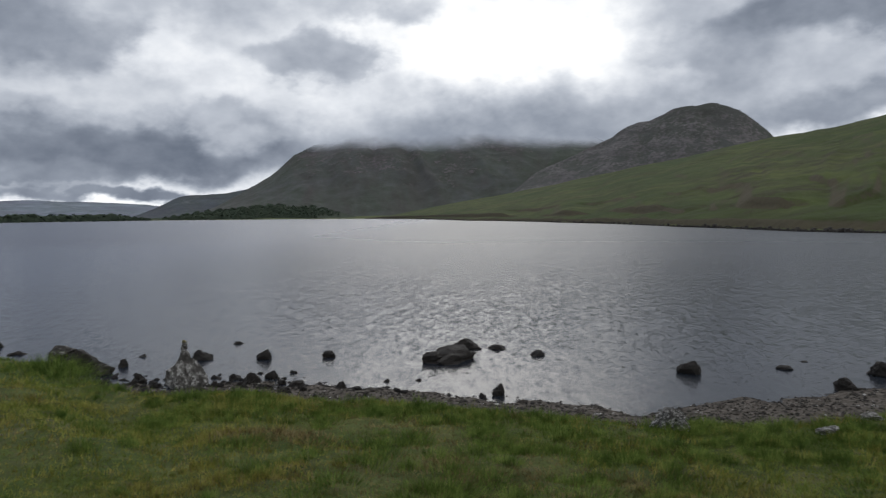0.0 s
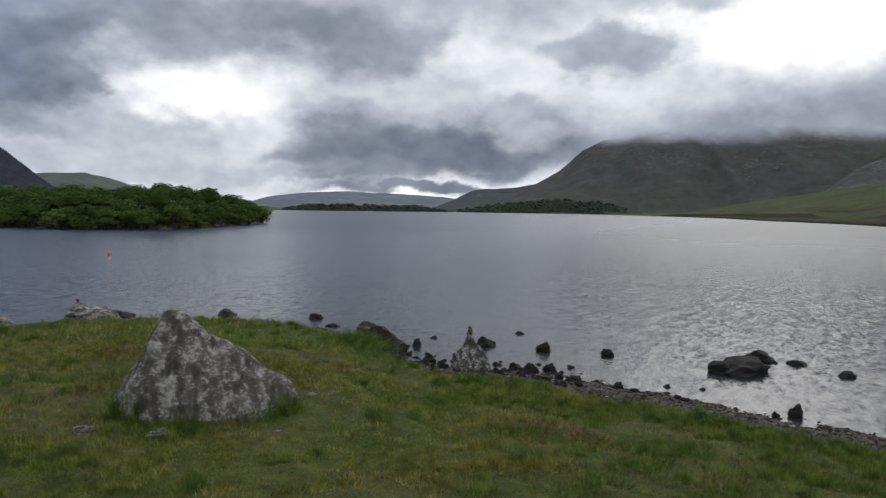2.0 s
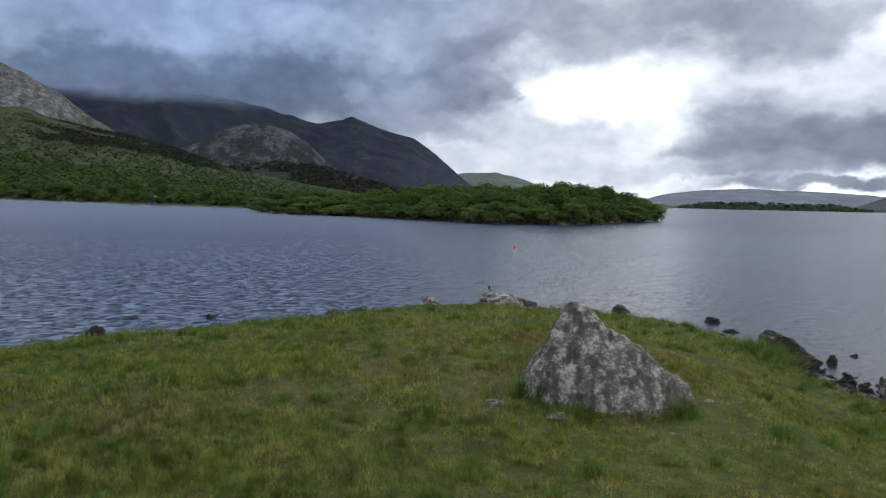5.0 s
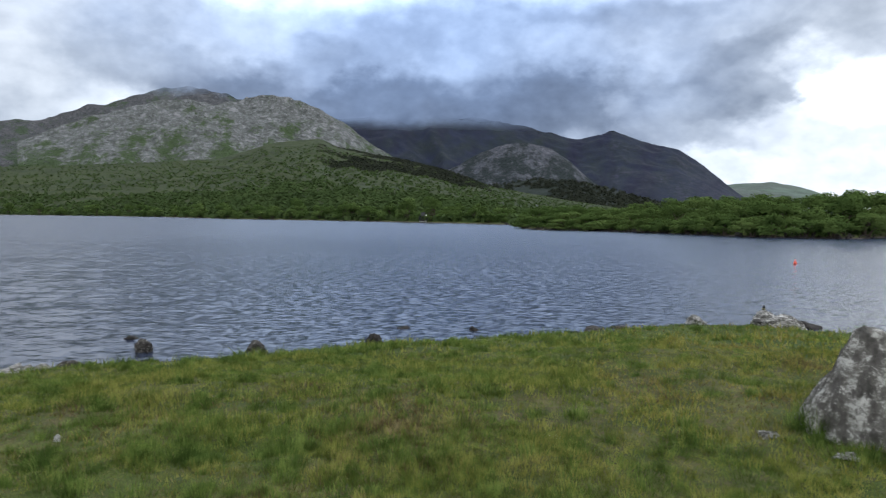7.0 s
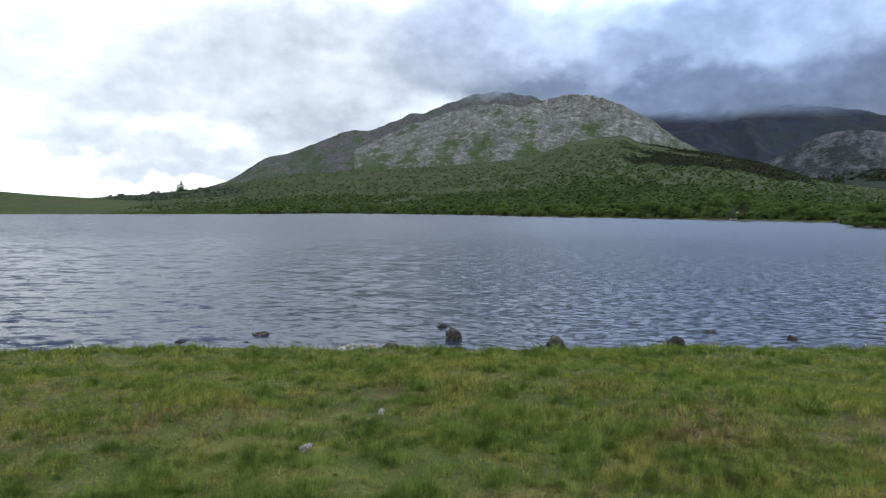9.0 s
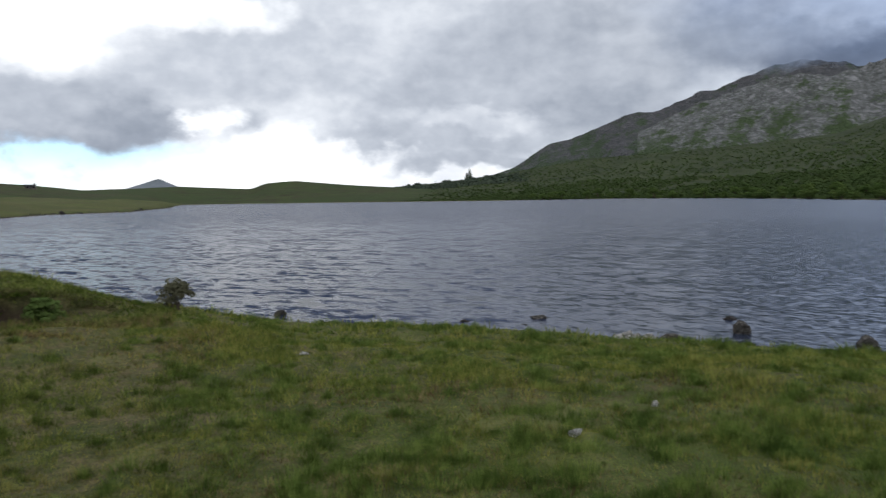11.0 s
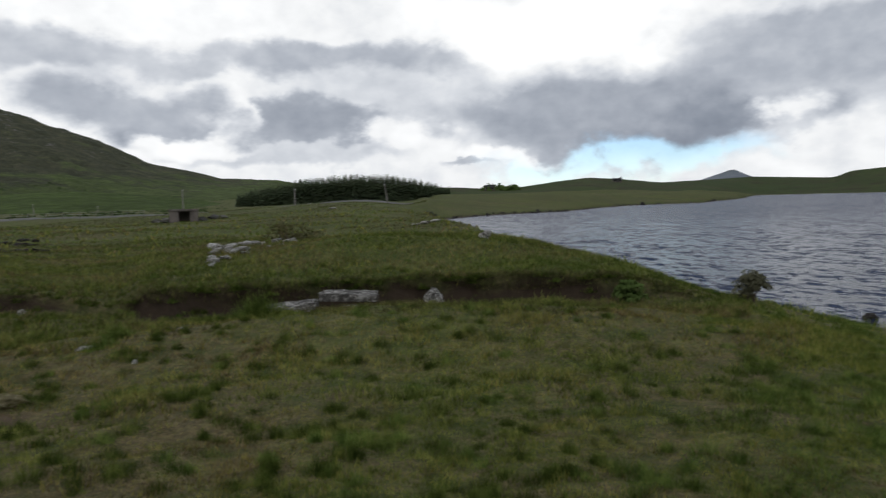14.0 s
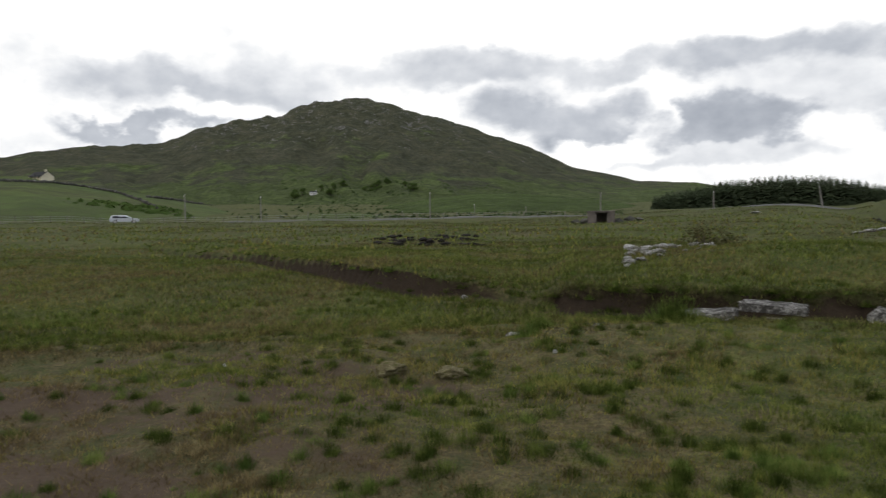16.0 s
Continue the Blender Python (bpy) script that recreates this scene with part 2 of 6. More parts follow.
def build_turf(n):
    p = place(n)
    big = n.noise(p, 0.16, 4.0, 0.6)
    mid = n.noise(p, 0.9, 5.0, 0.6)
    fine = n.noise(p, 9.0, 5.0, 0.7)
    stem_shade = n.noise(p, 55.0, 4.0, 0.7)
    grass = n.ramp(mid, [(0.3, (0.050, 0.080, 0.018)), (0.5, (0.085, 0.115, 0.026)), (0.7, (0.13, 0.14, 0.042))])
    dry = n.mix(fine, (0.085, 0.062, 0.036), (0.15, 0.125, 0.07))
    f = n.math("ADD", n.math("MULTIPLY", big, 0.5), n.math("MULTIPLY", fine, 0.5))
    f = n.math("ADD", f, n.map(n.add("ShaderNodeSeparateXYZ", i0=p).outputs[1], 2.0, -5.0, 0.0, 0.09))
    f = n.math("SUBTRACT", f, n.map(n.vec("LENGTH", p), 9.0, 15.0, 0.0, 0.09))
    c = n.mix(n.map(f, 0.48, 0.62), grass, dry)
    # shade in the gaps between stems painted into the turf colour
    c = n.mix(n.map(stem_shade, 0.35, 0.62), n.mix(0.72, c, (0.012, 0.016, 0.006)), c)
    moorland = n.map(n.add("ShaderNodeSeparateXYZ", i0=p).outputs[1], 1.0, -5.0)
    thatch = n.noise(p, 24.0, 4.0, 0.7, 0.4)
    c = n.mix(n.math("MULTIPLY", n.map(thatch, 0.50, 0.60), n.math("MULTIPLY", moorland, 0.6)), c, (0.165, 0.135, 0.064))
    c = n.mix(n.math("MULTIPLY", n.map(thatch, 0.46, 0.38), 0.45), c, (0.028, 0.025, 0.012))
    clump = n.noise(p, 2.4, 5.0, 0.65)
    c = n.mix(n.map(clump, 0.46, 0.66, 0.0, 0.75), c, (0.030, 0.048, 0.012))
    c = n.mix(n.map(clump, 0.44, 0.30, 0.0, 0.5), c, (0.14, 0.145, 0.05))
    sweep = n.noise(p, 0.11, 6.0, 0.68)
    c = n.mix(n.math("MULTIPLY", n.map(sweep, 0.46, 0.6), n.map(n.vec("LENGTH", p), 22.0, 60.0, 0.0, 0.75)), c, (0.058, 0.064, 0.026))
    # shingle and wet stones below the grass line
    h = n.add("ShaderNodeSeparateXYZ", i0=p).outputs[2]
    rough_h = n.math("ADD", h, n.math("MULTIPLY", n.math("SUBTRACT", mid, 0.5), 0.10))
    shingle = n.ramp(fine, [(0.3, (0.03, 0.026, 0.022)), (0.5, (0.075, 0.065, 0.055)), (0.75, (0.16, 0.145, 0.13))])
    c = n.mix(n.map(rough_h, 0.10, 0.16), shingle, c)
    # bare peat where the bank is cut steep
    lean = n.add("ShaderNodeSeparateXYZ", i0=n.add("ShaderNodeNewGeometry").outputs[1]).outputs[2]
    lean = n.math("ADD", lean, n.math("MULTIPLY", n.math("SUBTRACT", fine, 0.5), 0.4))
    peat = n.mix(fine, (0.008, 0.006, 0.005), (0.034, 0.023, 0.015))
    steep = n.math("MAXIMUM", n.map(lean, 0.70, 0.86), n.map(n.vec("LENGTH", p), 40.0, 55.0))
    c = n.mix(steep, peat, c)
    floor_of_cut = n.add("ShaderNodeAttribute")
    floor_of_cut.attribute_name = "peat"
    mud = n.mix(fine, (0.012, 0.009, 0.007), (0.050, 0.036, 0.024))
    c = n.mix(n.map(n.math("ADD", floor_of_cut.outputs[2], n.math("MULTIPLY", n.math("SUBTRACT", mid, 0.5), 0.8)), 0.35, 0.6), c, mud)
    # trampled brown earth
    bare = n.map(n.vec("DISTANCE", p, tuple(polar(217, 6.4, 0.7))), 1.4, 4.3, 0.38, 0.0, "SMOOTHSTEP")
    soil = n.mix(fine, (0.045, 0.030, 0.021), (0.11, 0.082, 0.058))
    c = n.mix(n.map(n.math("ADD", n.math("ADD", mid, bare), n.math("MULTIPLY", fine, 0.3)), 0.92, 1.05), c, soil)
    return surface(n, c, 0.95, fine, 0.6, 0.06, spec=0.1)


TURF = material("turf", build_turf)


def fall_line(n, p, across, down):
    """Coordinates for streaks that run down the slopes round the lake: metres across the slope and height."""
    q = n.add("ShaderNodeSeparateXYZ", i0=p)
    bearing = n.math("MULTIPLY", n.math("ARCTAN2", q.outputs[0], q.outputs[1]), across)
    return n.add("ShaderNodeCombineXYZ", i0=bearing, i1=n.math("MULTIPLY", q.outputs[2], down), i2=0.0).outputs[0]


def rock_slope(name, grass, grass2, rock, cover, scale=0.012, rock_low=0.0, cloud_base=None, fade=60.0, steep=0.0, low=0.22, streak=False):
    """Hill grass with outcrops; cover is the share of bare rock, cloud_base the height at which cloud hides the top."""
    def build(n):
        p = place(n)
        big = n.noise(p, scale * 0.35, 5.0, 0.6)
        mid = n.noise(p, scale * 2.0, 7.0, 0.68)
        fine = n.noise(p, scale * 11.0, 5.0, 0.7)
        g = n.mix(n.map(big, 0.35, 0.65), grass, grass2)
        g = n.mix(n.map(mid, 0.35, 0.75), g, n.mix(0.75, g, (0.02, 0.028, 0.012)))
        # with streak, shading of gullies down the slope is put into the colour
        belt = n.noise(fall_line(n, p, 30.0, 0.008) if streak else n.vec("MULTIPLY", p, (scale * 0.5, scale * 0.5, scale * 6.0)), 1.0, 7.0, 0.66, 0.5 if streak else 0.0)
        g = n.mix(n.map(belt, 0.45, 0.68, 0.0, 0.8 if cover < 0.35 or streak else 0.25), g, (grass[0] * 0.75, grass[1] * 0.6, grass[2] * 0.7))
        r = n.mix(n.map(fine, 0.3, 0.7), tuple(c * 0.55 for c in rock), tuple(c * 1.3 for c in rock))
        r = n.mix(n.map(belt, 0.42, 0.6, 0.0, 0.7), r, tuple(c * 0.6 for c in rock))
        f = n.math("ADD", n.math("MULTIPLY", mid, 0.6), n.math("MULTIPLY", fine, 0.4))
        f = n.math("ADD", f, n.math("MULTIPLY", n.math("SUBTRACT", big, 0.5), 0.45))
        h = n.add("ShaderNodeSeparateXYZ", i0=p).outputs[2]
        if rock_low:
            f = n.math("ADD", f, n.map(h, 0.0, rock_low, -low, 0.06))
        edge = 0.72 - 0.42 * cover
        c = n.mix(n.map(f, edge - 0.055, edge + 0.055), g, r)
        if steep:
            lean = n.add("ShaderNodeSeparateXYZ", i0=n.add("ShaderNodeNewGeometry").outputs[1]).outputs[2]
            lean = n.math("ADD", lean, n.math("MULTIPLY", n.math("SUBTRACT", fine, 0.5), 0.16))
            soil = n.mix(fine, (0.038, 0.034, 0.022), (0.080, 0.070, 0.044))
            c = n.mix(n.map(lean, steep - 0.05, steep + 0.03), soil, c)
        s = surface(n, c, 0.95, n.math("ADD", mid, fine), 0.8, 0.15 / scale * 0.1, spec=0.1)
        if cloud_base:
            drift = n.noise(p, scale * 0.5, 5.0, 0.6)
            top = n.math("ADD", h, n.math("MULTIPLY", n.math("SUBTRACT", drift, 0.5), fade * 2.0))
            t = n.add("ShaderNodeBsdfTransparent")
            s = n.add("ShaderNodeMixShader", i0=n.map(top, cloud_base - fade * 0.5, cloud_base + fade, 0.0, 1.0, "SMOOTHSTEP"), i1=s, i2=t).outputs[0]
        return s
    return material(name, build)


def heath_slope(name, heath, brown, grass, rock, low):
    """A rough hill: green grass below, dark heather above, broken by brown gullies and pale ledges."""
    def build(n):
        p = place(n)
        h = n.add("ShaderNodeSeparateXYZ", i0=p).outputs[2]
        warp = n.add("ShaderNodeTexNoise", Vector=p, Scale=0.012, Detail=5.0, Roughness=0.62).outputs[1]
        q = n.vec("ADD", p, n.vec("SCALE", n.vec("SUBTRACT", warp, (0.5, 0.5, 0.5)), 90.0))
        q = n.vec("MULTIPLY", q, (1.0, 1.0, 2.2))
        big = n.noise(q, 0.008, 5.0, 0.6)
        mid = n.noise(q, 0.035, 8.0, 0.72)
        fine = n.noise(p, 0.22, 6.0, 0.74)
        tone = n.math("ADD", n.math("MULTIPLY", mid, 0.55), n.math("MULTIPLY", fine, 0.45))
        c = n.ramp(tone, [(0.36, tuple(v * 0.72 for v in heath)), (0.47, heath), (0.54, brown), (0.62, tuple(v * 1.3 for v in brown))])
        g = n.ramp(tone, [(0.36, tuple(v * 0.45 for v in grass)), (0.48, tuple(v * 0.8 for v in grass)), (0.62, tuple(v * 1.45 for v in grass))])
        meadow = n.math("ADD", n.map(h, 0.0, low, 0.42, -0.34), n.math("MULTIPLY", n.math("SUBTRACT", big, 0.5), 2.2))
        meadow = n.math("ADD", meadow, n.math("MULTIPLY", n.math("SUBTRACT", mid, 0.5), 1.4))
        c = n.mix(n.map(meadow, -0.12, 0.14), c, g)
        ledge = n.math("ADD", n.math("ADD", n.math("MULTIPLY", n.noise(q, 0.05, 6.0, 0.7, 0.4), 0.6), n.math("MULTIPLY", fine, 0.4)), n.map(h, 0.0, low * 1.8, -0.07, 0.05))
        c = n.mix(n.map(ledge, 0.585, 0.64), c, n.mix(n.map(fine, 0.35, 0.65), tuple(v * 0.4 for v in rock), rock))
        return surface(n, c, 0.95, n.math("ADD", mid, fine), 1.0, 3.5, spec=0.1)
    return material(name, build)


def crag_slope(name, rock, dark, grass, size, green, cloud_base=None, fade=26.0, low=150.0):
    """Broken quartzite: pale blocks parted by dark joints, green gullies running down between them."""
    def build(n):
        p = place(n)
        warp = n.add("ShaderNodeTexNoise", Vector=p, Scale=0.6 / size, Detail=4.0, Roughness=0.6).outputs[1]
        q = n.vec("ADD", p, n.vec("SCALE", n.vec("SUBTRACT", warp, (0.5, 0.5, 0.5)), size * 3.4))
        q = n.vec("MULTIPLY", q, (1.0, 1.0, 0.55))
        joint = n.add("ShaderNodeTexVoronoi", {"feature": "DISTANCE_TO_EDGE"}, Vector=q, Scale=1.0 / size).outputs[0]
        split = n.add("ShaderNodeTexVoronoi", {"feature": "DISTANCE_TO_EDGE"}, Vector=q, Scale=2.7 / size).outputs[0]
        fine = n.noise(p, 2.0 / size, 6.0, 0.7)
        mid = n.noise(n.vec("MULTIPLY", p, (1.0, 1.0, 0.5)), 0.35 / size, 6.0, 0.66)
        run = n.noise(fall_line(n, p, 34.0, 0.010), 1.0, 6.0, 0.66, 0.5)
        r = n.mix(n.map(fine, 0.32, 0.68), tuple(c * 0.62 for c in rock), tuple(c * 1.25 for c in rock))
        r = n.mix(n.map(split, 0.0, 0.12, 0.45, 0.0), r, dark)
        r = n.mix(n.map(joint, 0.02, 0.20, 0.55, 0.0), r, dark)
        broken = n.noise(n.vec("MULTIPLY", p, (1.0, 1.0, 0.6)), 0.9 / size, 7.0, 0.74)
        r = n.mix(n.map(broken, 0.52, 0.40, 0.0, 0.8), r, dark)
        h = n.add("ShaderNodeSeparateXYZ", i0=p).outputs[2]
        f = n.math("ADD", n.math("MULTIPLY", mid, 0.55), n.math("MULTIPLY", run, 0.45))
        f = n.math("ADD", f, n.map(h, 0.0, low, 0.13, -0.04))
        f = n.math("ADD", f, n.math("MULTIPLY", n.math("SUBTRACT", fine, 0.5), 0.42))
        g = n.mix(n.map(fine, 0.3, 0.7), tuple(c * 0.7 for c in grass), tuple(c * 1.2 for c in grass))
        c = n.mix(n.map(f, 0.60 - green * 0.25, 0.68 - green * 0.25), r, g)
        s = surface(n, c, 0.95, n.math("ADD", n.map(joint, 0.0, 0.25), fine), 1.0, size * 0.25, spec=0.1)
        if cloud_base:
            drift = n.noise(p, 0.02, 5.0, 0.6)
            top = n.math("ADD", h, n.math("MULTIPLY", n.math("SUBTRACT", drift, 0.5), fade * 2.0))
            t = n.add("ShaderNodeBsdfTransparent")
            s = n.add("ShaderNodeMixShader", i0=n.map(top, cloud_base - fade * 0.5, cloud_base + fade, 0.0, 1.0, "SMOOTHSTEP"), i1=s, i2=t).outputs[0]
        return s
    return material(name, build)


def build_water(n):
    p = place(n)
    along = n.add("ShaderNodeMapping", Vector=p, Rotation=(0, 0, radians(-40)), Scale=(1.0, 0.5, 1.0)).outputs[0]
    long_crest = n.add("ShaderNodeMapping", Vector=p, Rotation=(0, 0, radians(-40)), Scale=(1.0, 0.3, 1.0)).outputs[0]

    def slopes(where, scale, detail, rough, amount):
        c = n.add("ShaderNodeTexNoise", Vector=where, Scale=scale, Detail=detail, Roughness=rough, Distortion=0.3).outputs[1]
        return n.vec("SCALE", n.vec("MULTIPLY", n.vec("SUBTRACT", c, (0.5, 0.5, 0.5)), (1.0, 1.0, 0.0)), amount)

    windy = n.vec("ADD", slopes(along, 14.0, 3.0, 0.64, 0.85), slopes(along, 5.5, 4.0, 0.66, 0.85))
    open_lake = n.vec("ADD", slopes(along, 7.0, 4.0, 0.66, 0.85), slopes(along, 2.4, 4.0, 0.64, 1.35))
    open_lake = n.vec("ADD", open_lake, slopes(long_crest, 0.8, 3.0, 0.6, 0.45))
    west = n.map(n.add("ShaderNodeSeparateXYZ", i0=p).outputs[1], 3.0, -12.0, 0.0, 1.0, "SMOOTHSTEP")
    windy = n.vec("ADD", windy, n.vec("SCALE", n.vec("SUBTRACT", open_lake, windy), west))
    cove = n.vec("ADD", slopes(along, 26.0, 3.0, 0.64, 0.62), slopes(long_crest, 9.0, 4.0, 0.66, 0.46))
    cove = n.vec("SCALE", cove, n.map(n.vec("LENGTH", p), 10.0, 45.0, 0.5, 1.9))
    # the eastern cove lies in the lee of the spit
    lee = n.map(n.add("ShaderNodeSeparateXYZ", i0=p).outputs[0], -22.0, 0.0, 1.0, 0.0, "SMOOTHSTEP")
    lee = n.math("MAXIMUM", lee, n.map(n.add("ShaderNodeSeparateXYZ", i0=p).outputs[1], 4.0, -6.0, 0.0, 1.0, "SMOOTHSTEP"))
    gust = n.noise(n.vec("MULTIPLY", p, (1.0, 1.0, 0.0)), 0.03, 4.0, 0.6)
    tilt = n.vec("ADD", cove, n.vec("SCALE", n.vec("SUBTRACT", windy, cove), lee))
    tilt = n.vec("SCALE", tilt, n.map(gust, 0.3, 0.7, 0.65, 1.15))
    tilt = n.vec("SCALE", tilt, n.map(n.add("ShaderNodeSeparateXYZ", i0=p).outputs[1], 8.0, -12.0, 1.0, 1.4))
    b = n.add("ShaderNodeVectorMath", {"operation": "NORMALIZE"}, i0=n.vec("ADD", tilt, (0.0, 0.0, 1.0)))
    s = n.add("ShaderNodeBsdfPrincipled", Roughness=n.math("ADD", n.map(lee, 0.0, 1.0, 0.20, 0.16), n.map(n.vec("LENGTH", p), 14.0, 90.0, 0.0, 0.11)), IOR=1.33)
    # the sky's blue reflection on windy water is put into the base colour
    n.put(s.inputs["Base Color"], n.mix(lee, (0.012, 0.015, 0.020), (0.022, 0.032, 0.066)))
    n.put(s.inputs["Normal"], b.outputs[0])
    # dark diffuse share added to dim the reflection, most in the west
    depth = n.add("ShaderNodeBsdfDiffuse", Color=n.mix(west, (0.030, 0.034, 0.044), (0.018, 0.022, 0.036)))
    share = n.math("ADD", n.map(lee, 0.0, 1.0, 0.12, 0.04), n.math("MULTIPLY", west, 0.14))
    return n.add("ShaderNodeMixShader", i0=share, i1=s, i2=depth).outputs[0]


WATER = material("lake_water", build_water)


# ---- shape of the land ----
class Lattice:
    """Smooth value noise on a lattice."""

    def __init__(self, seed):
        self.v = np.random.RandomState(seed).rand(256, 256)

    def at(self, x, y):
        x, y = np.asarray(x, float), np.asarray(y, float)
        i, j = np.floor(x).astype(int), np.floor(y).astype(int)
        u, w = x - i, y - j
        u, w = u * u * (3 - 2 * u), w * w * (3 - 2 * w)
        i0, i1, j0, j1 = i % 256, (i + 1) % 256, j % 256, (j + 1) % 256
        v = self.v
        return (v[i0, j0] * (1 - u) + v[i1, j0] * u) * (1 - w) + (v[i0, j1] * (1 - u) + v[i1, j1] * u) * w - 0.5

    def fbm(self, x, y, scale, octaves=4, gain=0.5):
        total, a = 0.0, 1.0
        for k in range(octaves):
            total = total + a * self.at(np.asarray(x) / scale + 17.3 * k, np.asarray(y) / scale + 9.1 * k)
            scale, a = scale / 2.03, a * gain
        return total


LAT = Lattice(3)
LAT2 = Lattice(8)


def line_of(points, blur=0.5):
    """A smooth function of azimuth through (azimuth, value) pairs."""
    a = np.array([p[0] for p in points], float)
    v = np.array([p[1] for p in points], float)
    order = np.argsort(a)
    grid = np.arange(-200.0, 400.0, 0.05)
    w = np.interp(grid, a[order], v[order])
    k = max(1, int(blur / 0.05))
    for _ in range(2):
        w = np.convolve(np.pad(w, k, "edge"), np.ones(2 * k + 1) / (2 * k + 1), "valid")
    return lambda az: np.interp(az, grid, w)


def ease(x):
    x = np.clip(x, 0, 1)
    return x * x * (3 - 2 * x)


# the spit's own shore and the shore across the lake: azimuth, metres
SHORE = line_of([(-60, 16), (-40, 13), (-30, 11.2), (-24.5, 10.2), (-20.8, 9.6), (-14.7, 8.8), (-5.7, 9.0), (3.3, 9.6), (11.7, 10.2), (18, 11.1),
                 (22, 11.0), (26.4, 11.6), (31, 13.4), (37, 14.5), (43, 15.3), (50, 15.6), (55, 15.1), (62, 13.8), (70, 12.8), (80, 12.0),
                 (88, 11.7), (94, 11.5), (105, 11.6), (116, 12.2), (130, 13.2), (134.5, 14.0), (140, 16.5), (144, 17.5), (149, 21), (152.8, 24),
                 (156.7, 32), (160.5, 57), (162.6, 83), (166, 110), (180, 130)], 0.8)
ACROSS = line_of([(-60, 60), (-40, 75), (-31, 89), (-24.4, 99), (-16.7, 133), (-8.4, 207), (-0.5, 336), (6.6, 700), (9.3, 850), (22, 1000),
                  (32, 800), (36.2, 760), (36.6, 116), (39, 99), (44, 78), (49.5, 77), (54.5, 84), (60, 93), (66, 100), (67.6, 108),
                  (68.4, 138), (77.6, 168), (86, 207), (90, 225), (98, 337), (105, 430), (116, 396), (125, 450), (134, 518), (138.4, 500),
                  (139.4, 270), (142, 185), (147, 170), (152, 118), (157.5, 104), (162.6, 84), (166, 60)], 0.15)
BEACH = line_of([(-60, 2.6), (-31, 2.4), (-24, 2.0), (-18, 1.2), (-12, 1.0), (0, 1.1), (12, 1.4), (22, 1.5), (28, 0.9), (34, 0.25), (140, 0.2), (180, 0.2)], 1.5)
MOOR = line_of([(-60, 2.0), (140, 1.0), (150, 1.4), (157, 2.4), (162, 3.1), (168, 2.7), (173, 2.2), (182, 1.35), (192, 1.05), (202, 1.15), (214, 1.0), (240, 2.0), (300, 2.0)], 1.5)

CUT = line_of([(120, 12.1), (145, 12.1), (157, 12.4), (166, 12.2), (174, 12), (181, 11.9), (184, 11.7), (187, 12.5), (189.7, 13.4), (193.7, 14), (197.3, 14.7), (201.7, 17.2), (206, 21.4), (209.3, 26), (214, 33), (230, 60)], 0.5)
STEP = line_of([(141, 0), (144, 0.12), (149, 0.3), (155, 0.34), (170, 0.34), (180, 0.3), (184.3, 0.28), (185.6, 0.06), (189, 0.13), (193, 0.24), (200, 0.32), (206, 0.30), (212, 0.2), (220, 0.1), (230, 0)], 0.4)
MOUND = line_of([(140, 0), (144, 0.0), (149, 0.03), (153.8, 0.14), (158, 0.36), (161, 0.52), (165.7, 0.62), (170, 0.54), (174.7, 0.26), (179, 0.12), (184, 0.05), (188, 0)], 0.8)


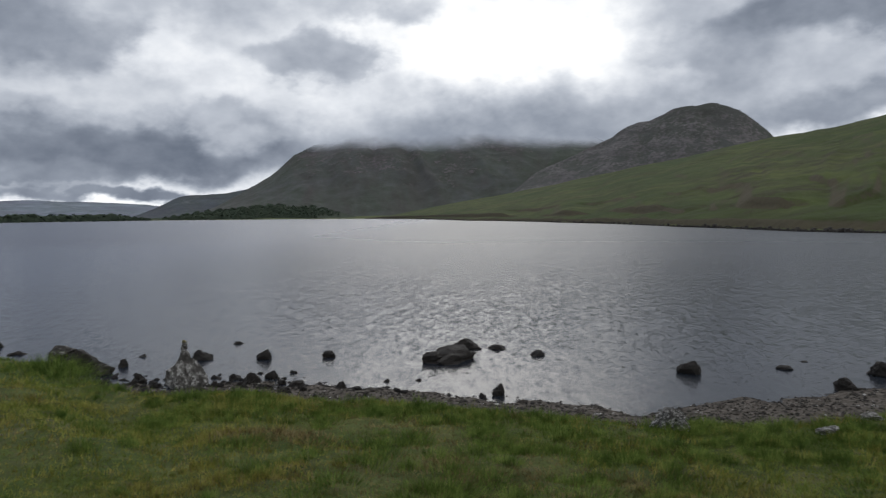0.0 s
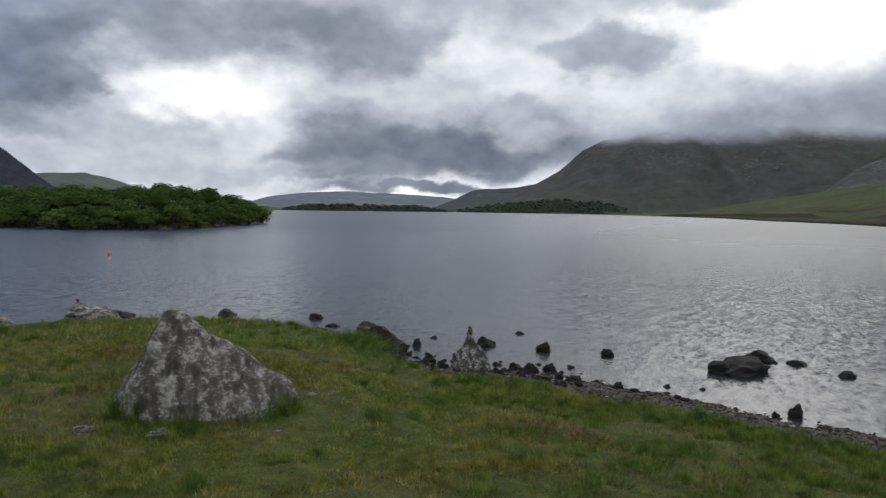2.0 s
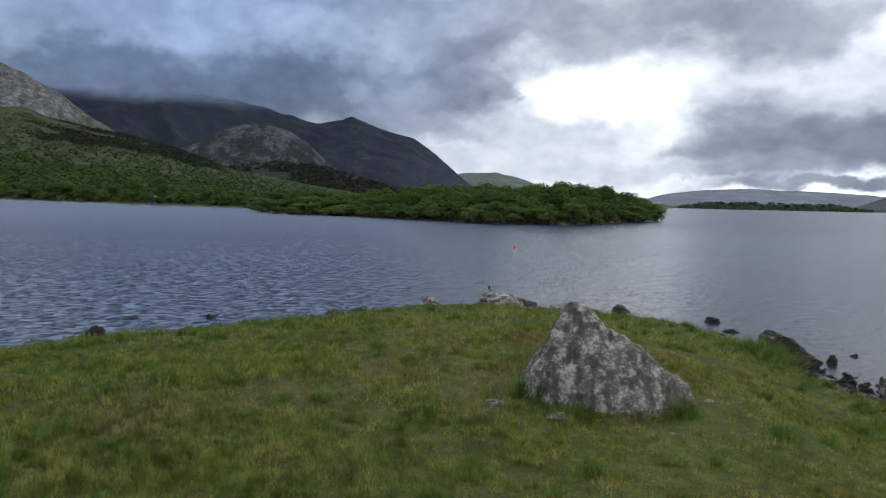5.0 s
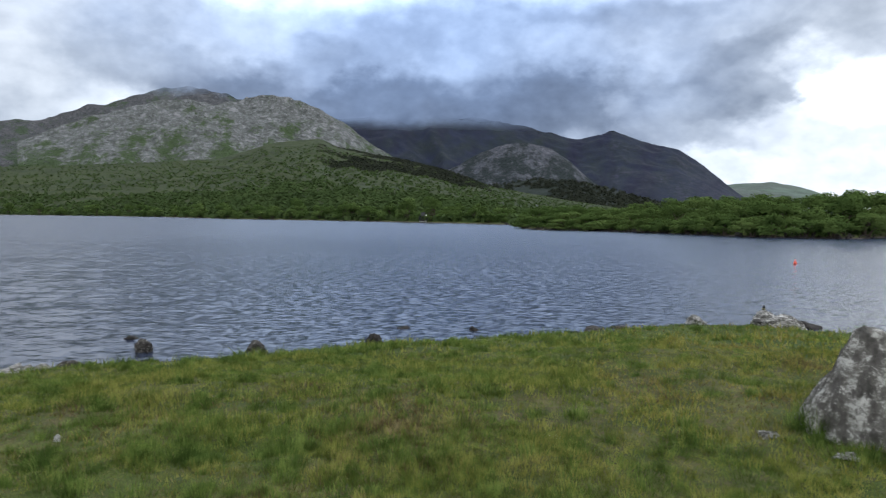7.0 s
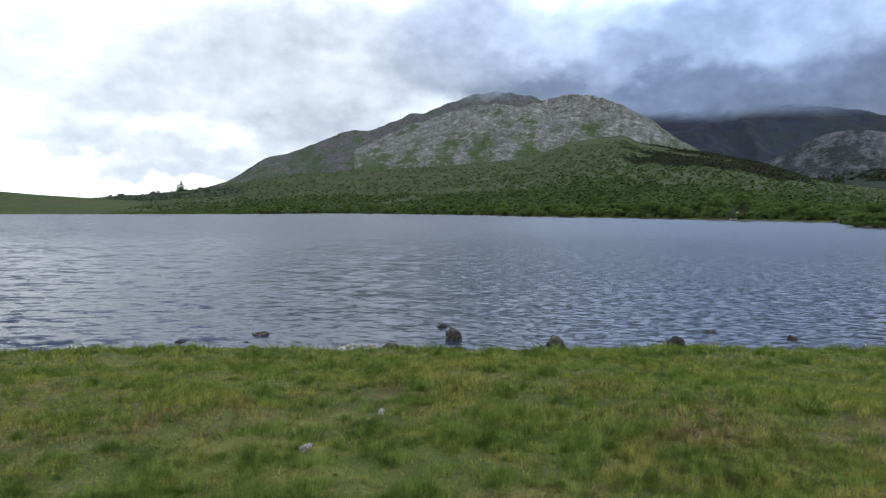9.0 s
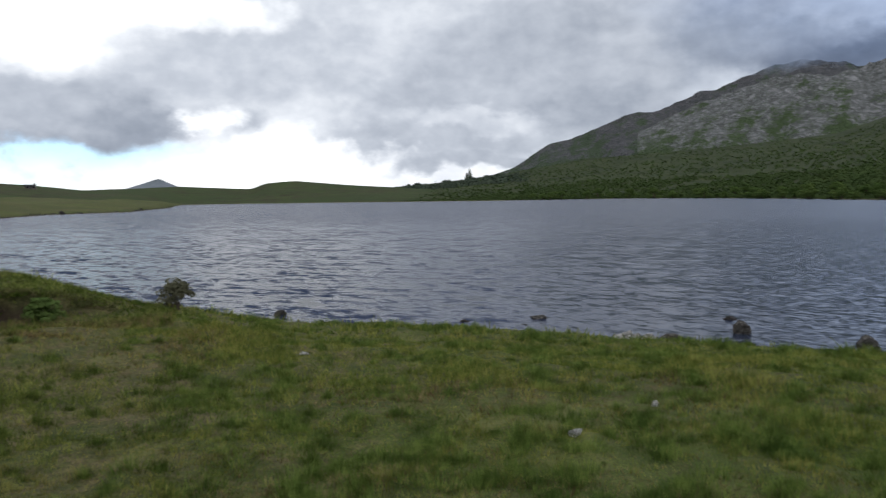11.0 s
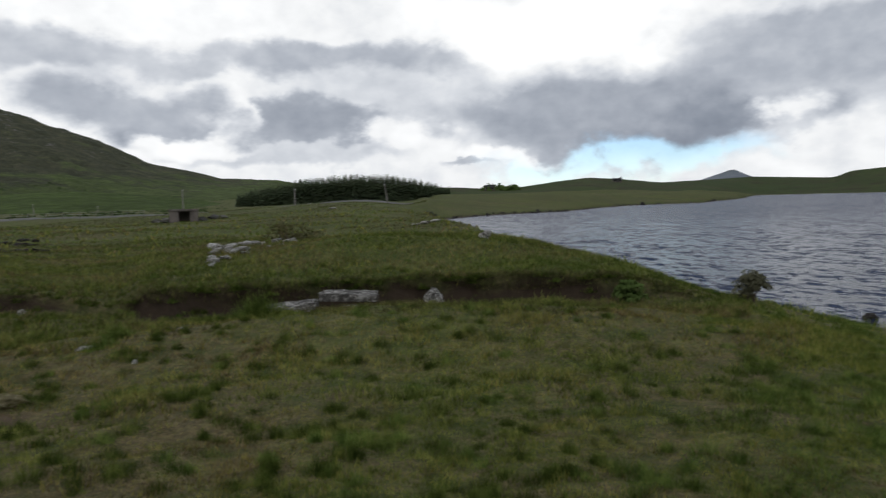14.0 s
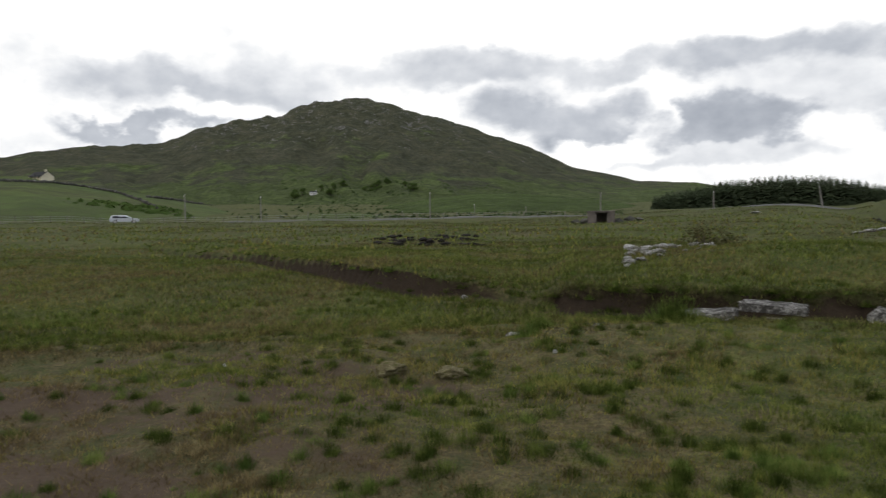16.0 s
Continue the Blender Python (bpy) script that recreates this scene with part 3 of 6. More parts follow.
def ground_z(az, r):
    """Height of the ground sheet at azimuth (degrees) and distance."""
    az, r = np.broadcast_arrays(np.asarray(az, float), np.asarray(r, float))
    x, y = -np.sin(np.radians(az)) * r, np.cos(np.radians(az)) * r
    west, east = ease((az - 161.8) / 4), ease((-33 - az) / 12)
    dry = np.maximum(west, east)
    rn = SHORE(az) + 0.35 * LAT.fbm(x, y, 2.6, 3)
    s = rn - r + np.maximum(west, east ** 3) * 400
    beach = BEACH(az) * (1 - dry)
    t = s - beach
    bank = np.where(t > 0, 0.10 + 0.15 * ease(t / 0.55) + 0.38 * ease((t - 0.4) / 5.5) + 0.1 * ease(t / 14), 0.10 * np.clip(s / np.maximum(beach, 0.05), -60, 1))
    wet = s < 0
    bank = np.where(wet, -0.10 * np.clip(-s, 0, 30), bank)
    rough = LAT.fbm(x, y, 5.0, 3) * 0.22 + LAT2.fbm(x, y, 0.9, 3) * 0.07 + LAT.fbm(x, y, 0.36, 2) * 0.05
    near = bank + np.where(t > 0, rough * ease(t / 2.0), LAT2.fbm(x, y, 0.5, 2) * 0.05)
    # moor behind the spit
    out = ease((r - 40) / 70) * ease((az - 160) / 9)
    near = near + dry * out * (MOOR(az) - 0.85) + dry * out * LAT2.fbm(x, y, 26.0, 4) * 0.7
    # peat cut with the heather mound behind it
    cut = CUT(az) + 0.35 * LAT.fbm(x, y, 1.7, 3)
    back = r - cut
    near = near + 1.1 * STEP(az) * ease(back / 0.12) * (1 - ease((back - 4) / 14)) - 0.10 * np.clip(STEP(az) * 4, 0, 1) * np.exp(-((back + 0.7) / 0.7) ** 2)
    near = near + 0.86 * MOUND(az) * ease(back / 5.0) * (1 - ease((r - 18) / 12))
    near = near + hummock(x, y, -3.4, -8.3, 4.6, 1.7, -21, 0.22) + hummock(x, y, -0.4, -8.9, 3.0, 1.6, 0, 0.08)
    s2 = r - ACROSS(az) * (1 + 0.02 * LAT2.fbm(x, y, 30.0, 3)) + ease(dry * 4) * 25
    shelf = np.where(s2 > 0, np.minimum(0.35, s2 * 0.12) + np.clip(s2, 0, 400) * 0.004 + ease(s2 / 60) * LAT2.fbm(x, y, 60.0, 4) * 2.4, np.clip(s2, -6, 0) * 0.3)
    shelf = shelf + np.clip((az - 137) / 6, 0, 1) * ease(s2 / 55) * 2.5 * (s2 > 0)
    beyond = ease((r / np.sqrt(SHORE(az) * ACROSS(az)) - 0.85) / 0.3)
    lake = near + (shelf - near) * beyond
    land = np.where(r < 60, near, near + ease((r - 130) / 500) * (6 + LAT2.fbm(x, y, 160.0, 4) * 10))
    return lake * (1 - dry) + land * dry


def behind_cut(az, r):
    """Metres behind the face of the peat cut, and how tall the face is."""
    x, y = -np.sin(np.radians(az)) * r, np.cos(np.radians(az)) * r
    return r - CUT(az) - 0.35 * LAT.fbm(x, y, 1.7, 3), STEP(az)


def off_cut(az, r):
    """True where grass grows, false on the bare face and floor of the cut."""
    back, tall = behind_cut(az, r)
    return ~((tall > 0.05) & (back > -0.22 - tall * np.where(az > 187, 0.5, 0.3)) & (back < 0.05))


def hummock(x, y, cx, cy, a, b, turn, high):
    c, s = math.cos(radians(turn)), math.sin(radians(turn))
    u, v = ((x - cx) * c + (y - cy) * s) / a, (-(x - cx) * s + (y - cy) * c) / b
    return high * np.exp(-(u * u + v * v) * 1.2)


def gz(x, y):
    az = math.degrees(math.atan2(-x, y))
    if az < -60:
        az += 360
    return float(ground_z(az, math.hypot(x, y)))


def grid_mesh(name, X, Y, Z, mat, wrap=False):
    h, w = X.shape
    me = bpy.data.meshes.new(name)
    me.vertices.add(h * w)
    me.vertices.foreach_set("co", np.stack([X, Y, Z], -1).astype(np.float32).ravel())
    i, j = np.meshgrid(np.arange(h - 1), np.arange(w if wrap else w - 1), indexing="ij")
    j1 = (j + 1) % w
    q = np.stack([i * w + j, i * w + j1, (i + 1) * w + j1, (i + 1) * w + j], -1).reshape(-1, 4)
    me.loops.add(q.size)
    me.loops.foreach_set("vertex_index", q.ravel().astype(np.int32))
    me.polygons.add(len(q))
    me.polygons.foreach_set("loop_start", np.arange(0, q.size, 4, dtype=np.int32))
    me.polygons.foreach_set("use_smooth", np.ones(len(q), bool))
    me.update(calc_edges=True)
    me.materials.append(mat)
    return new(name, me)


azs = np.concatenate([np.arange(-36, 229, 0.46), np.arange(229, 324, 2.5)])
rs = np.concatenate([np.linspace(0.002, 2.6, 12), np.geomspace(2.7, 60, 320), np.geomspace(61, 1300, 100), np.geomspace(1400, 4800, 14)])
AZ, RR = np.meshgrid(azs, rs)
GZ = ground_z(AZ, RR)
# behind the lookout the sheet closes on itself
turned = ease((AZ - 240) / 80)
GZ = GZ * (1 - turned) + ground_z(AZ - 360, RR) * turned
ground = grid_mesh("ground", -np.sin(np.radians(AZ)) * RR, np.cos(np.radians(AZ)) * RR, GZ, TURF, wrap=True)
back, tall = behind_cut(AZ, RR)
ground.data.attributes.new("peat", "FLOAT", "POINT").data.foreach_set("value", (np.exp(-((back + 0.05 + 0.4 * tall) / (0.22 + np.where(AZ > 187, 0.4, 0.2) * tall)) ** 2) * np.clip(tall * 4, 0, 1)).astype(np.float32).ravel())
tagged(ground, "rough green sheep-grazed turf and moor round a lake, with shingle at the water's edge", "ground", kind="structure")

WA, WR = np.meshgrid(np.arange(-60, 176, 2.0), np.geomspace(5.0, 1300, 60))
water = grid_mesh("water", -np.sin(np.radians(WA)) * WR, np.cos(np.radians(WA)) * WR, WR * 0.0, WATER)
tagged(water, "wind-rippled slate-grey lake water reflecting the cloudy sky", "water", kind="structure")


def mountain(name, label, crest, far, foot, mat, power=1.15, relief=0.10, step=0.22, rows=100, blur=0.35, category="mountain", crag=0.012, scarp=0.0):
    """A ridge whose skyline stands at crest (azimuth, elevation) pairs at distance far (a number or pairs), rising from distance foot."""
    a0, a1 = min(p[0] for p in crest), max(p[0] for p in crest)
    az = np.arange(a0, a1 + step / 2, step)
    el = line_of(crest, blur)(az)
    dist = np.full_like(az, far) if not isinstance(far, list) else line_of(far, 1.0)(az)
    base = np.full_like(az, foot) if not isinstance(foot, list) else line_of(foot, 0.6)(az)
    u = np.concatenate([np.linspace(0, 1, rows) ** (1.7 if scarp else 1.0), np.linspace(1.03, 1.9, rows // 5)])[:, None]
    r = base + (dist - base) * u
    x, y = -np.sin(np.radians(az)) * r, np.cos(np.radians(az)) * r
    top = EYE + dist * np.tan(np.radians(el))
    rise = np.where(u <= 1, np.clip(u, 0, 1) ** power, np.cos(np.clip(u - 1, 0, 1) * 1.7))
    size = float(np.max(dist))
    gully = LAT.fbm(x, y, size * 0.16, 5, 0.55)
    tang = np.radians(az) * size + 0 * r
    gully = 0.25 * gully + 0.85 * (0.22 - np.abs(LAT2.fbm(tang + gully * size * 0.05, r * 0.12, size * 0.06, 5, 0.55)))
    rugged = np.abs(LAT2.fbm(x, y, size * 0.06, 4, 0.6))
    calm = 4 * np.clip(u, 0, 1) * (1 - np.clip(u, 0, 1)) * 0.9 + 0.02
    z = -0.6 + (top + 0.6) * rise + top * relief * 2.2 * gully * calm - top * crag * 8 * rugged * np.clip(u, 0, 1)
    z = z + top * crag * 4 * 0.2
    if scarp:
        # a rough bank at the shore and an eroded edge above it
        behind = r - base
        wave = LAT.fbm(tang, r * 0.2, 70.0, 3)
        worn = np.clip(0.45 + 1.6 * LAT2.fbm(tang, 0 * r, 45.0, 3), 0.0, 1.0)
        z = z + scarp * (0.75 * ease(behind / 5.0) + worn * ease((behind - 17 - 14 * wave) / 1.8) + 0.7 * (1 - worn) * ease((behind - 52 - 26 * wave) / 2.5)) * (1 - np.clip(u, 0, 1)) ** 1.5
        z = z + 0.5 * LAT2.fbm(x, y, 7.0, 3) * ease(behind / 6.0) * (1 - np.clip(u, 0, 1))
    ob = grid_mesh(name, x + 0 * z, y + 0 * z, z, mat)
    return tagged(ob, label, category, kind="structure")


HILL_GREEN = rock_slope("hill_grass", (0.034, 0.056, 0.014), (0.080, 0.094, 0.028), (0.044, 0.042, 0.022), 0.34, 0.055, steep=0.90)
PASTURE = rock_slope("pasture", (0.058, 0.096, 0.022), (0.092, 0.120, 0.034), (0.060, 0.066, 0.028), 0.34, 0.04)
# distance haze put into this base colour: greyed and tinted blue
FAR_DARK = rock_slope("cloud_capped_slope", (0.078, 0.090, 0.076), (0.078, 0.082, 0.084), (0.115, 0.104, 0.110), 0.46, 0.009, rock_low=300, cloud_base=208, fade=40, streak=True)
DOME_ROCK = rock_slope("grey_dome", (0.072, 0.076, 0.070), (0.068, 0.070, 0.071), (0.120, 0.113, 0.115), 0.5, 0.012)
# the range's blue is aerial haze mixed into its base colour
HAZE_DARK = rock_slope("dark_mountain", (0.018, 0.023, 0.044), (0.021, 0.026, 0.049), (0.034, 0.037, 0.060), 0.30, 0.008, cloud_base=244, fade=36, streak=True)
QUARTZ = crag_slope("quartzite_slope", (0.120, 0.120, 0.130), (0.060, 0.063, 0.068), (0.052, 0.074, 0.044), 13.0, 0.42, cloud_base=268, fade=36.0, low=190.0)
QUARTZ_NEAR = crag_slope("quartzite_dome", (0.235, 0.238, 0.250), (0.066, 0.074, 0.068), (0.056, 0.082, 0.038), 14.0, 0.40, low=170.0)
# bluish cast of the knoll is haze put into its colours
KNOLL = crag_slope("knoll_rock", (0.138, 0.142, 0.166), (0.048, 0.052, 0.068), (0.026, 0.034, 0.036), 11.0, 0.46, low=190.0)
FOOT = rock_slope("wooded_foothill", (0.034, 0.046, 0.016), (0.046, 0.054, 0.019), (0.026, 0.038, 0.015), 0.45, 0.03)
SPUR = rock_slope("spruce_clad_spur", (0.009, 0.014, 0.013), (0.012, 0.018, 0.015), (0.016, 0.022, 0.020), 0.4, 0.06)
# next four: far hills paled and blued, distance haze painted as base colour
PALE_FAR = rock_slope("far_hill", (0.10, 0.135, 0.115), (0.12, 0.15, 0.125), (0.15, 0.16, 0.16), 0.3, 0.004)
HAZE_BLUE = rock_slope("far_blue_hill", (0.17, 0.20, 0.245), (0.185, 0.215, 0.255), (0.20, 0.225, 0.265), 0.3, 0.004)
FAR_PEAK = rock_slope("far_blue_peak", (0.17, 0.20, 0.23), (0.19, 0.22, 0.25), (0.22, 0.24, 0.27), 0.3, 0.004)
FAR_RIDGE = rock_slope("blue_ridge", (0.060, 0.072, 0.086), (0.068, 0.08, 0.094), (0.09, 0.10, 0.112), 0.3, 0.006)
# moor hill colours lightened to hold a little distance haze
BROWN_HILL = heath_slope("moor_hill", (0.050, 0.056, 0.034), (0.074, 0.074, 0.046), (0.074, 0.100, 0.034), (0.190, 0.186, 0.180), 75.0)
LOW_HILL = rock_slope("low_green_hill", (0.032, 0.052, 0.014), (0.050, 0.066, 0.020), (0.044, 0.042, 0.022), 0.42, 0.05)

mountain("far_hills", "hazy pale blue distant hills low on the horizon", [(38.5, 0.3), (37, 0.83), (35.8, 1.0), (34, 1.24), (30.6, 1.36), (26.3, 1.2), (22.8, 1.0), (19, 0.3)], 4300, 3300, HAZE_BLUE, category="hill")
mountain("far_ridge", "hazy dark blue-grey ridge beyond the head of the lake", [(24, 0.2), (22.3, 0.93), (20.9, 1.67), (19.1, 1.75), (17.7, 1.84), (16, 2.18), (13, 2.5), (9, 1.5)], 3600, 2900, FAR_RIDGE, category="hill")
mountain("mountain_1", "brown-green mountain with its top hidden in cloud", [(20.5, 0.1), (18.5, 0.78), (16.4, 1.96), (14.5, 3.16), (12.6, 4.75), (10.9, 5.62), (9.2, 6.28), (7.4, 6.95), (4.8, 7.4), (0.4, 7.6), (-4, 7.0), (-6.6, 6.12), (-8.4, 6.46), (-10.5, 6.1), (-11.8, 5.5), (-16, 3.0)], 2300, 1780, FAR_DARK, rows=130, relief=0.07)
mountain("mountain_2", "bare grey dome-shaped mountain streaked with rock", [(-2, 0.1), (-4, 1.6), (-6, 3.2), (-9, 4.6), (-11.2, 5.65), (-13, 6.56), (-15.1, 7.3), (-17.1, 7.9), (-19.3, 7.97), (-21, 7.38), (-22.3, 6.31), (-23.2, 5.39), (-26, 3.5), (-30, 2.0)], 1900, 1500, DOME_ROCK, rows=110, relief=0.06)
mountain("hillside_1", "smooth green sheep-cropped hillside above the lake shore", [(7.2, -0.2), (6.6, -0.15), (4.4, 0.23), (0.4, 0.98), (-4, 1.68), (-8.4, 2.53), (-12.6, 3.39), (-16.7, 4.03), (-19.9, 4.74), (-23.2, 5.34), (-27.1, 5.81), (-30, 6.39), (-36, 7.2)],
         [(7.2, 900), (0, 700), (-10, 560), (-20, 460), (-36, 420)], [(7.2, 720), (6.6, 700), (-0.5, 338), (-8.4, 209), (-16.7, 134), (-24.4, 100), (-31, 90), (-36, 84)], HILL_GREEN, power=1.0, relief=0.05, category="hillside", rows=150, crag=0.008, scarp=1.7)
mountain("mountain_3", "dark blue-grey mountain range capped by heavy cloud", [(90, 5.5), (84, 7.2), (81, 7.4), (77.5, 7.6), (74.4, 7.8), (71.7, 7.4), (67.8, 6.73), (65.6, 6.15), (63.5, 5.8), (60.9, 6.33), (58.8, 5.4), (56, 4.75), (54.3, 3.6), (51.5, 1.3), (49.5, 0.2)], 2150, 1700, HAZE_DARK, rows=120, relief=0.09)
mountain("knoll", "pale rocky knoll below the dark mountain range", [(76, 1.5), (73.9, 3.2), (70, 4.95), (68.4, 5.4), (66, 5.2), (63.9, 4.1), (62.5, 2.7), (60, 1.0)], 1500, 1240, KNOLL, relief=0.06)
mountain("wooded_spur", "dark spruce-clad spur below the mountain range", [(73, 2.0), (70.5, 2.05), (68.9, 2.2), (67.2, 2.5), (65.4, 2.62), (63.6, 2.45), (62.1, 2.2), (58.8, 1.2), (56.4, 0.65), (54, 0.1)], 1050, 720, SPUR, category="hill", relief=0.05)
mountain("pale_hill", "hazy smooth pale green distant hill", [(56, 0.6), (52.4, 2.17), (49.6, 2.36), (47.2, 1.72), (45.8, 1.2), (43.5, 0.2)], 3300, 2500, PALE_FAR, category="hill")
mountain("mountain_4", "grey quartzite mountain with its summit in cloud", [(119, 0.6), (115.7, 1.5), (113.4, 2.13), (110.7, 3.89), (107.8, 4.7), (106.2, 5.36), (104.2, 6.16), (102.4, 6.15), (99.4, 7.47), (95, 8.8), (91, 9.25), (88.5, 8.3), (84, 6.5), (80, 4.0)], 1800, 1380, QUARTZ, rows=120, relief=0.08)
mountain("mountain_5", "pale grey rocky mountain shoulder flecked with green", [(104, 4.6), (98.5, 7.1), (95, 8.0), (90.6, 8.25), (88, 8.65), (85.8, 8.69), (83.6, 7.96), (81.4, 6.98), (79.3, 5.3), (77.8, 4.33), (74, 2.0)], 1450, 1080, QUARTZ_NEAR, rows=120, relief=0.07)
mountain("foothills", "green wooded foothills rising from the far shore", [(127, 0.2), (122.6, 0.87), (117.8, 1.28), (114.2, 1.71), (107.9, 2.76), (97.7, 3.34), (90.6, 3.94), (87.1, 5.2), (83.2, 5.6), (81.9, 4.93), (77.6, 4.2), (73.5, 3.26), (69.6, 1.94), (64, 0.96), (59, 0.2)],
         [(127, 800), (110, 850), (95, 900), (84, 1000), (70, 800), (59, 600)], [(127, 460), (116, 402), (105, 436), (98, 343), (90, 230), (86, 212), (77.6, 173), (68.4, 144), (59, 150)], FOOT, power=1.1, relief=0.06, category="hillside", rows=125, crag=0.006)
mountain("low_hills", "low green rounded hills along the western shore", [(165, 0.6), (162.6, 1.0), (160.4, 0.94), (158.5, 0.81), (155.8, 0.81), (152.6, 1.22), (150.5, 1.42), (148, 1.24), (145.1, 0.88), (138.6, 1.08), (133.5, 0.84), (132.5, 1.27), (130.3, 1.43), (126.4, 1.09), (122.4, 0.83), (118, 0.5)],
         [(165, 420), (150, 430), (144, 600), (138, 700), (118, 620)], [(165, 200), (150, 230), (142, 260), (138.8, 506), (134, 524), (125, 456), (118, 400)], LOW_HILL, relief=0.04, category="hill", rows=100, crag=0.003, blur=0.25)
mountain("far_peak", "hazy pale blue cone-shaped far peak", [(144.5, 0.3), (142.1, 1.0), (140, 1.76), (139, 1.2), (137, 0.4)], 4200, 3800, FAR_PEAK, category="hill", blur=0.2)
mountain("mountain_6", "brown-green moorland hill with scattered pale rock", [(236, 2.0), (230, 3.0), (224.6, 3.86), (222.6, 4.37), (218.4, 4.92), (214.3, 5.09), (212.3, 6.08), (209.9, 6.75), (205.7, 7.54), (203.1, 8.41), (200.5, 8.86), (197.5, 8.32), (194.4, 7.36), (190.5, 6.14), (186.6, 4.76), (184, 3.49), (181.4, 2.78), (178.5, 2.07), (174.4, 1.89), (172.9, 1.61), (166, 1.2), (162, 0.6)],
         1250, 560, BROWN_HILL, power=1.5, relief=0.06, rows=150, crag=0.018, blur=0.2)
mountain("hillside_2", "bright green grazed slope with field walls", [(236, 3.2), (230, 3.0), (224.6, 2.66), (222.7, 2.69), (219.6, 2.01), (214, 1.19), (210, 0.23), (206, -0.4)], 330, 125, PASTURE, power=1.0, relief=0.05, category="hillside", crag=0.004)
HILLOCK = heath_slope("hillock_turf", (0.040, 0.058, 0.018), (0.070, 0.080, 0.028), (0.064, 0.098, 0.024), (0.10, 0.10, 0.07), 40.0)
mountain("hillock", "smooth green hillock beyond the moor road", [(201, -0.5), (198, 0.35), (195, 0.85), (191, 1.25), (188, 1.28), (184.5, 1.0), (181, 0.6), (178, 0.1), (176, -0.4)], 330, 190, HILLOCK, power=1.0, relief=0.05, category="hill", rows=60, crag=0.006)
mountain("hillock", "low bright green mound beside the moor road", [(208, -0.9), (205.5, -0.45), (203, -0.12), (200.5, -0.1), (198, -0.4), (196, -0.9)], 165, 133, PASTURE, power=0.9, relief=0.04, category="hill", rows=40, crag=0.004)
PLANTATION = rock_slope("plantation_ground", (0.022, 0.034, 0.020), (0.028, 0.040, 0.024), (0.02, 0.03, 0.018), 0.5, 0.05)
mountain("plantation_hill", "low hill dark with conifers at the mountain's foot", [(23, 0.05), (21.7, 0.1), (17.7, 0.5), (14.8, 0.85), (11.8, 0.84), (10.3, 0.6), (8, 0.05)], 1150, 1010, PLANTATION, category="hill", relief=0.03)


# ---- materials of the things ----
def rock_material(name, dark, mid_c, pale, patches, wet=0.0, scale=6.0, moss=None, streak=0.0):
    """Stone with pale lichen patches; patches is their share."""
    def build(n):
        p = own(n)
        p = n.vec("ADD", p, n.vec("SCALE", n.add("ShaderNodeCombineXYZ", i0=n.add("ShaderNodeObjectInfo").outputs[5], i1=0.3, i2=0.7), 40.0))
        a = n.noise(p, scale * 0.6, 6.0, 0.65)
        b = n.noise(p, scale * 2.2, 6.0, 0.7, 0.4)
        g = n.noise(p, scale * 14.0, 4.0, 0.7)
        c = n.mix(n.map(a, 0.35, 0.65), dark, mid_c)
        c = n.mix(n.map(g, 0.25, 0.75, 0.0, 0.5), c, tuple(v * 0.5 for v in dark))
        f = n.math("ADD", n.math("MULTIPLY", b, 0.68), n.math("MULTIPLY", g, 0.32))
        f = n.math("ADD", f, n.math("MULTIPLY", n.math("SUBTRACT", a, 0.5), 0.6))
        if streak:
            run = n.noise(n.vec("MULTIPLY", p, (1.0, 1.0, 0.22)), scale * 0.7, 4.0, 0.6)
            c = n.mix(n.map(run, 0.5, 0.66, 0.0, streak), c, tuple(v * 0.28 for v in dark))
            f = n.math("SUBTRACT", f, n.map(run, 0.48, 0.62, 0.0, 0.12))
        e = 0.75 - patches * 0.4
        c = n.mix(n.map(f, e - 0.05, e + 0.08), c, pale)
        if moss:
            m = n.noise(p, scale * 1.1, 5.0, 0.6, 0.3)
            c = n.mix(n.map(m, 0.52, 0.62), c, moss)
        h = n.math("ADD", n.math("MULTIPLY", b, 0.7), n.math("MULTIPLY", g, 0.3))
        return surface(n, c, 0.9 - wet * 0.55, h, 0.9, 0.06, spec=0.3 + wet * 0.3)
    return material(name, build)


DARK_ROCK = rock_material("dark_wet_rock", (0.016, 0.0135, 0.0115), (0.036, 0.030, 0.025), (0.26, 0.25, 0.23), 0.16, wet=0.25, scale=9.0)
LICHEN_ROCK = rock_material("lichened_boulder", (0.125, 0.116, 0.106), (0.235, 0.220, 0.200), (0.52, 0.51, 0.48), 0.56, scale=17.0, streak=0.7)
BLOTCHED_ROCK = rock_material("blotched_rock", (0.050, 0.046, 0.042), (0.24, 0.23, 0.215), (0.64, 0.63, 0.61), 0.56, scale=15.0, streak=0.5)
MOTTLED_ROCK = rock_material("mottled_shore_rock", (0.030, 0.026, 0.022), (0.070, 0.062, 0.054), (0.36, 0.35, 0.33), 0.40, wet=0.1, scale=8.0)
SLAB_ROCK = rock_material("weathered_slab", (0.045, 0.042, 0.038), (0.145, 0.138, 0.126), (0.42, 0.41, 0.39), 0.50, scale=11.0)
PALE_ROCK = rock_material("pale_lichened_rock", (0.06, 0.056, 0.05), (0.22, 0.21, 0.19), (0.50, 0.49, 0.47), 0.58, scale=7.0)
WHITE_STONE = rock_material("white_stone", (0.25, 0.25, 0.24), (0.45, 0.44, 0.43), (0.65, 0.64, 0.63), 0.6, scale=10.0)
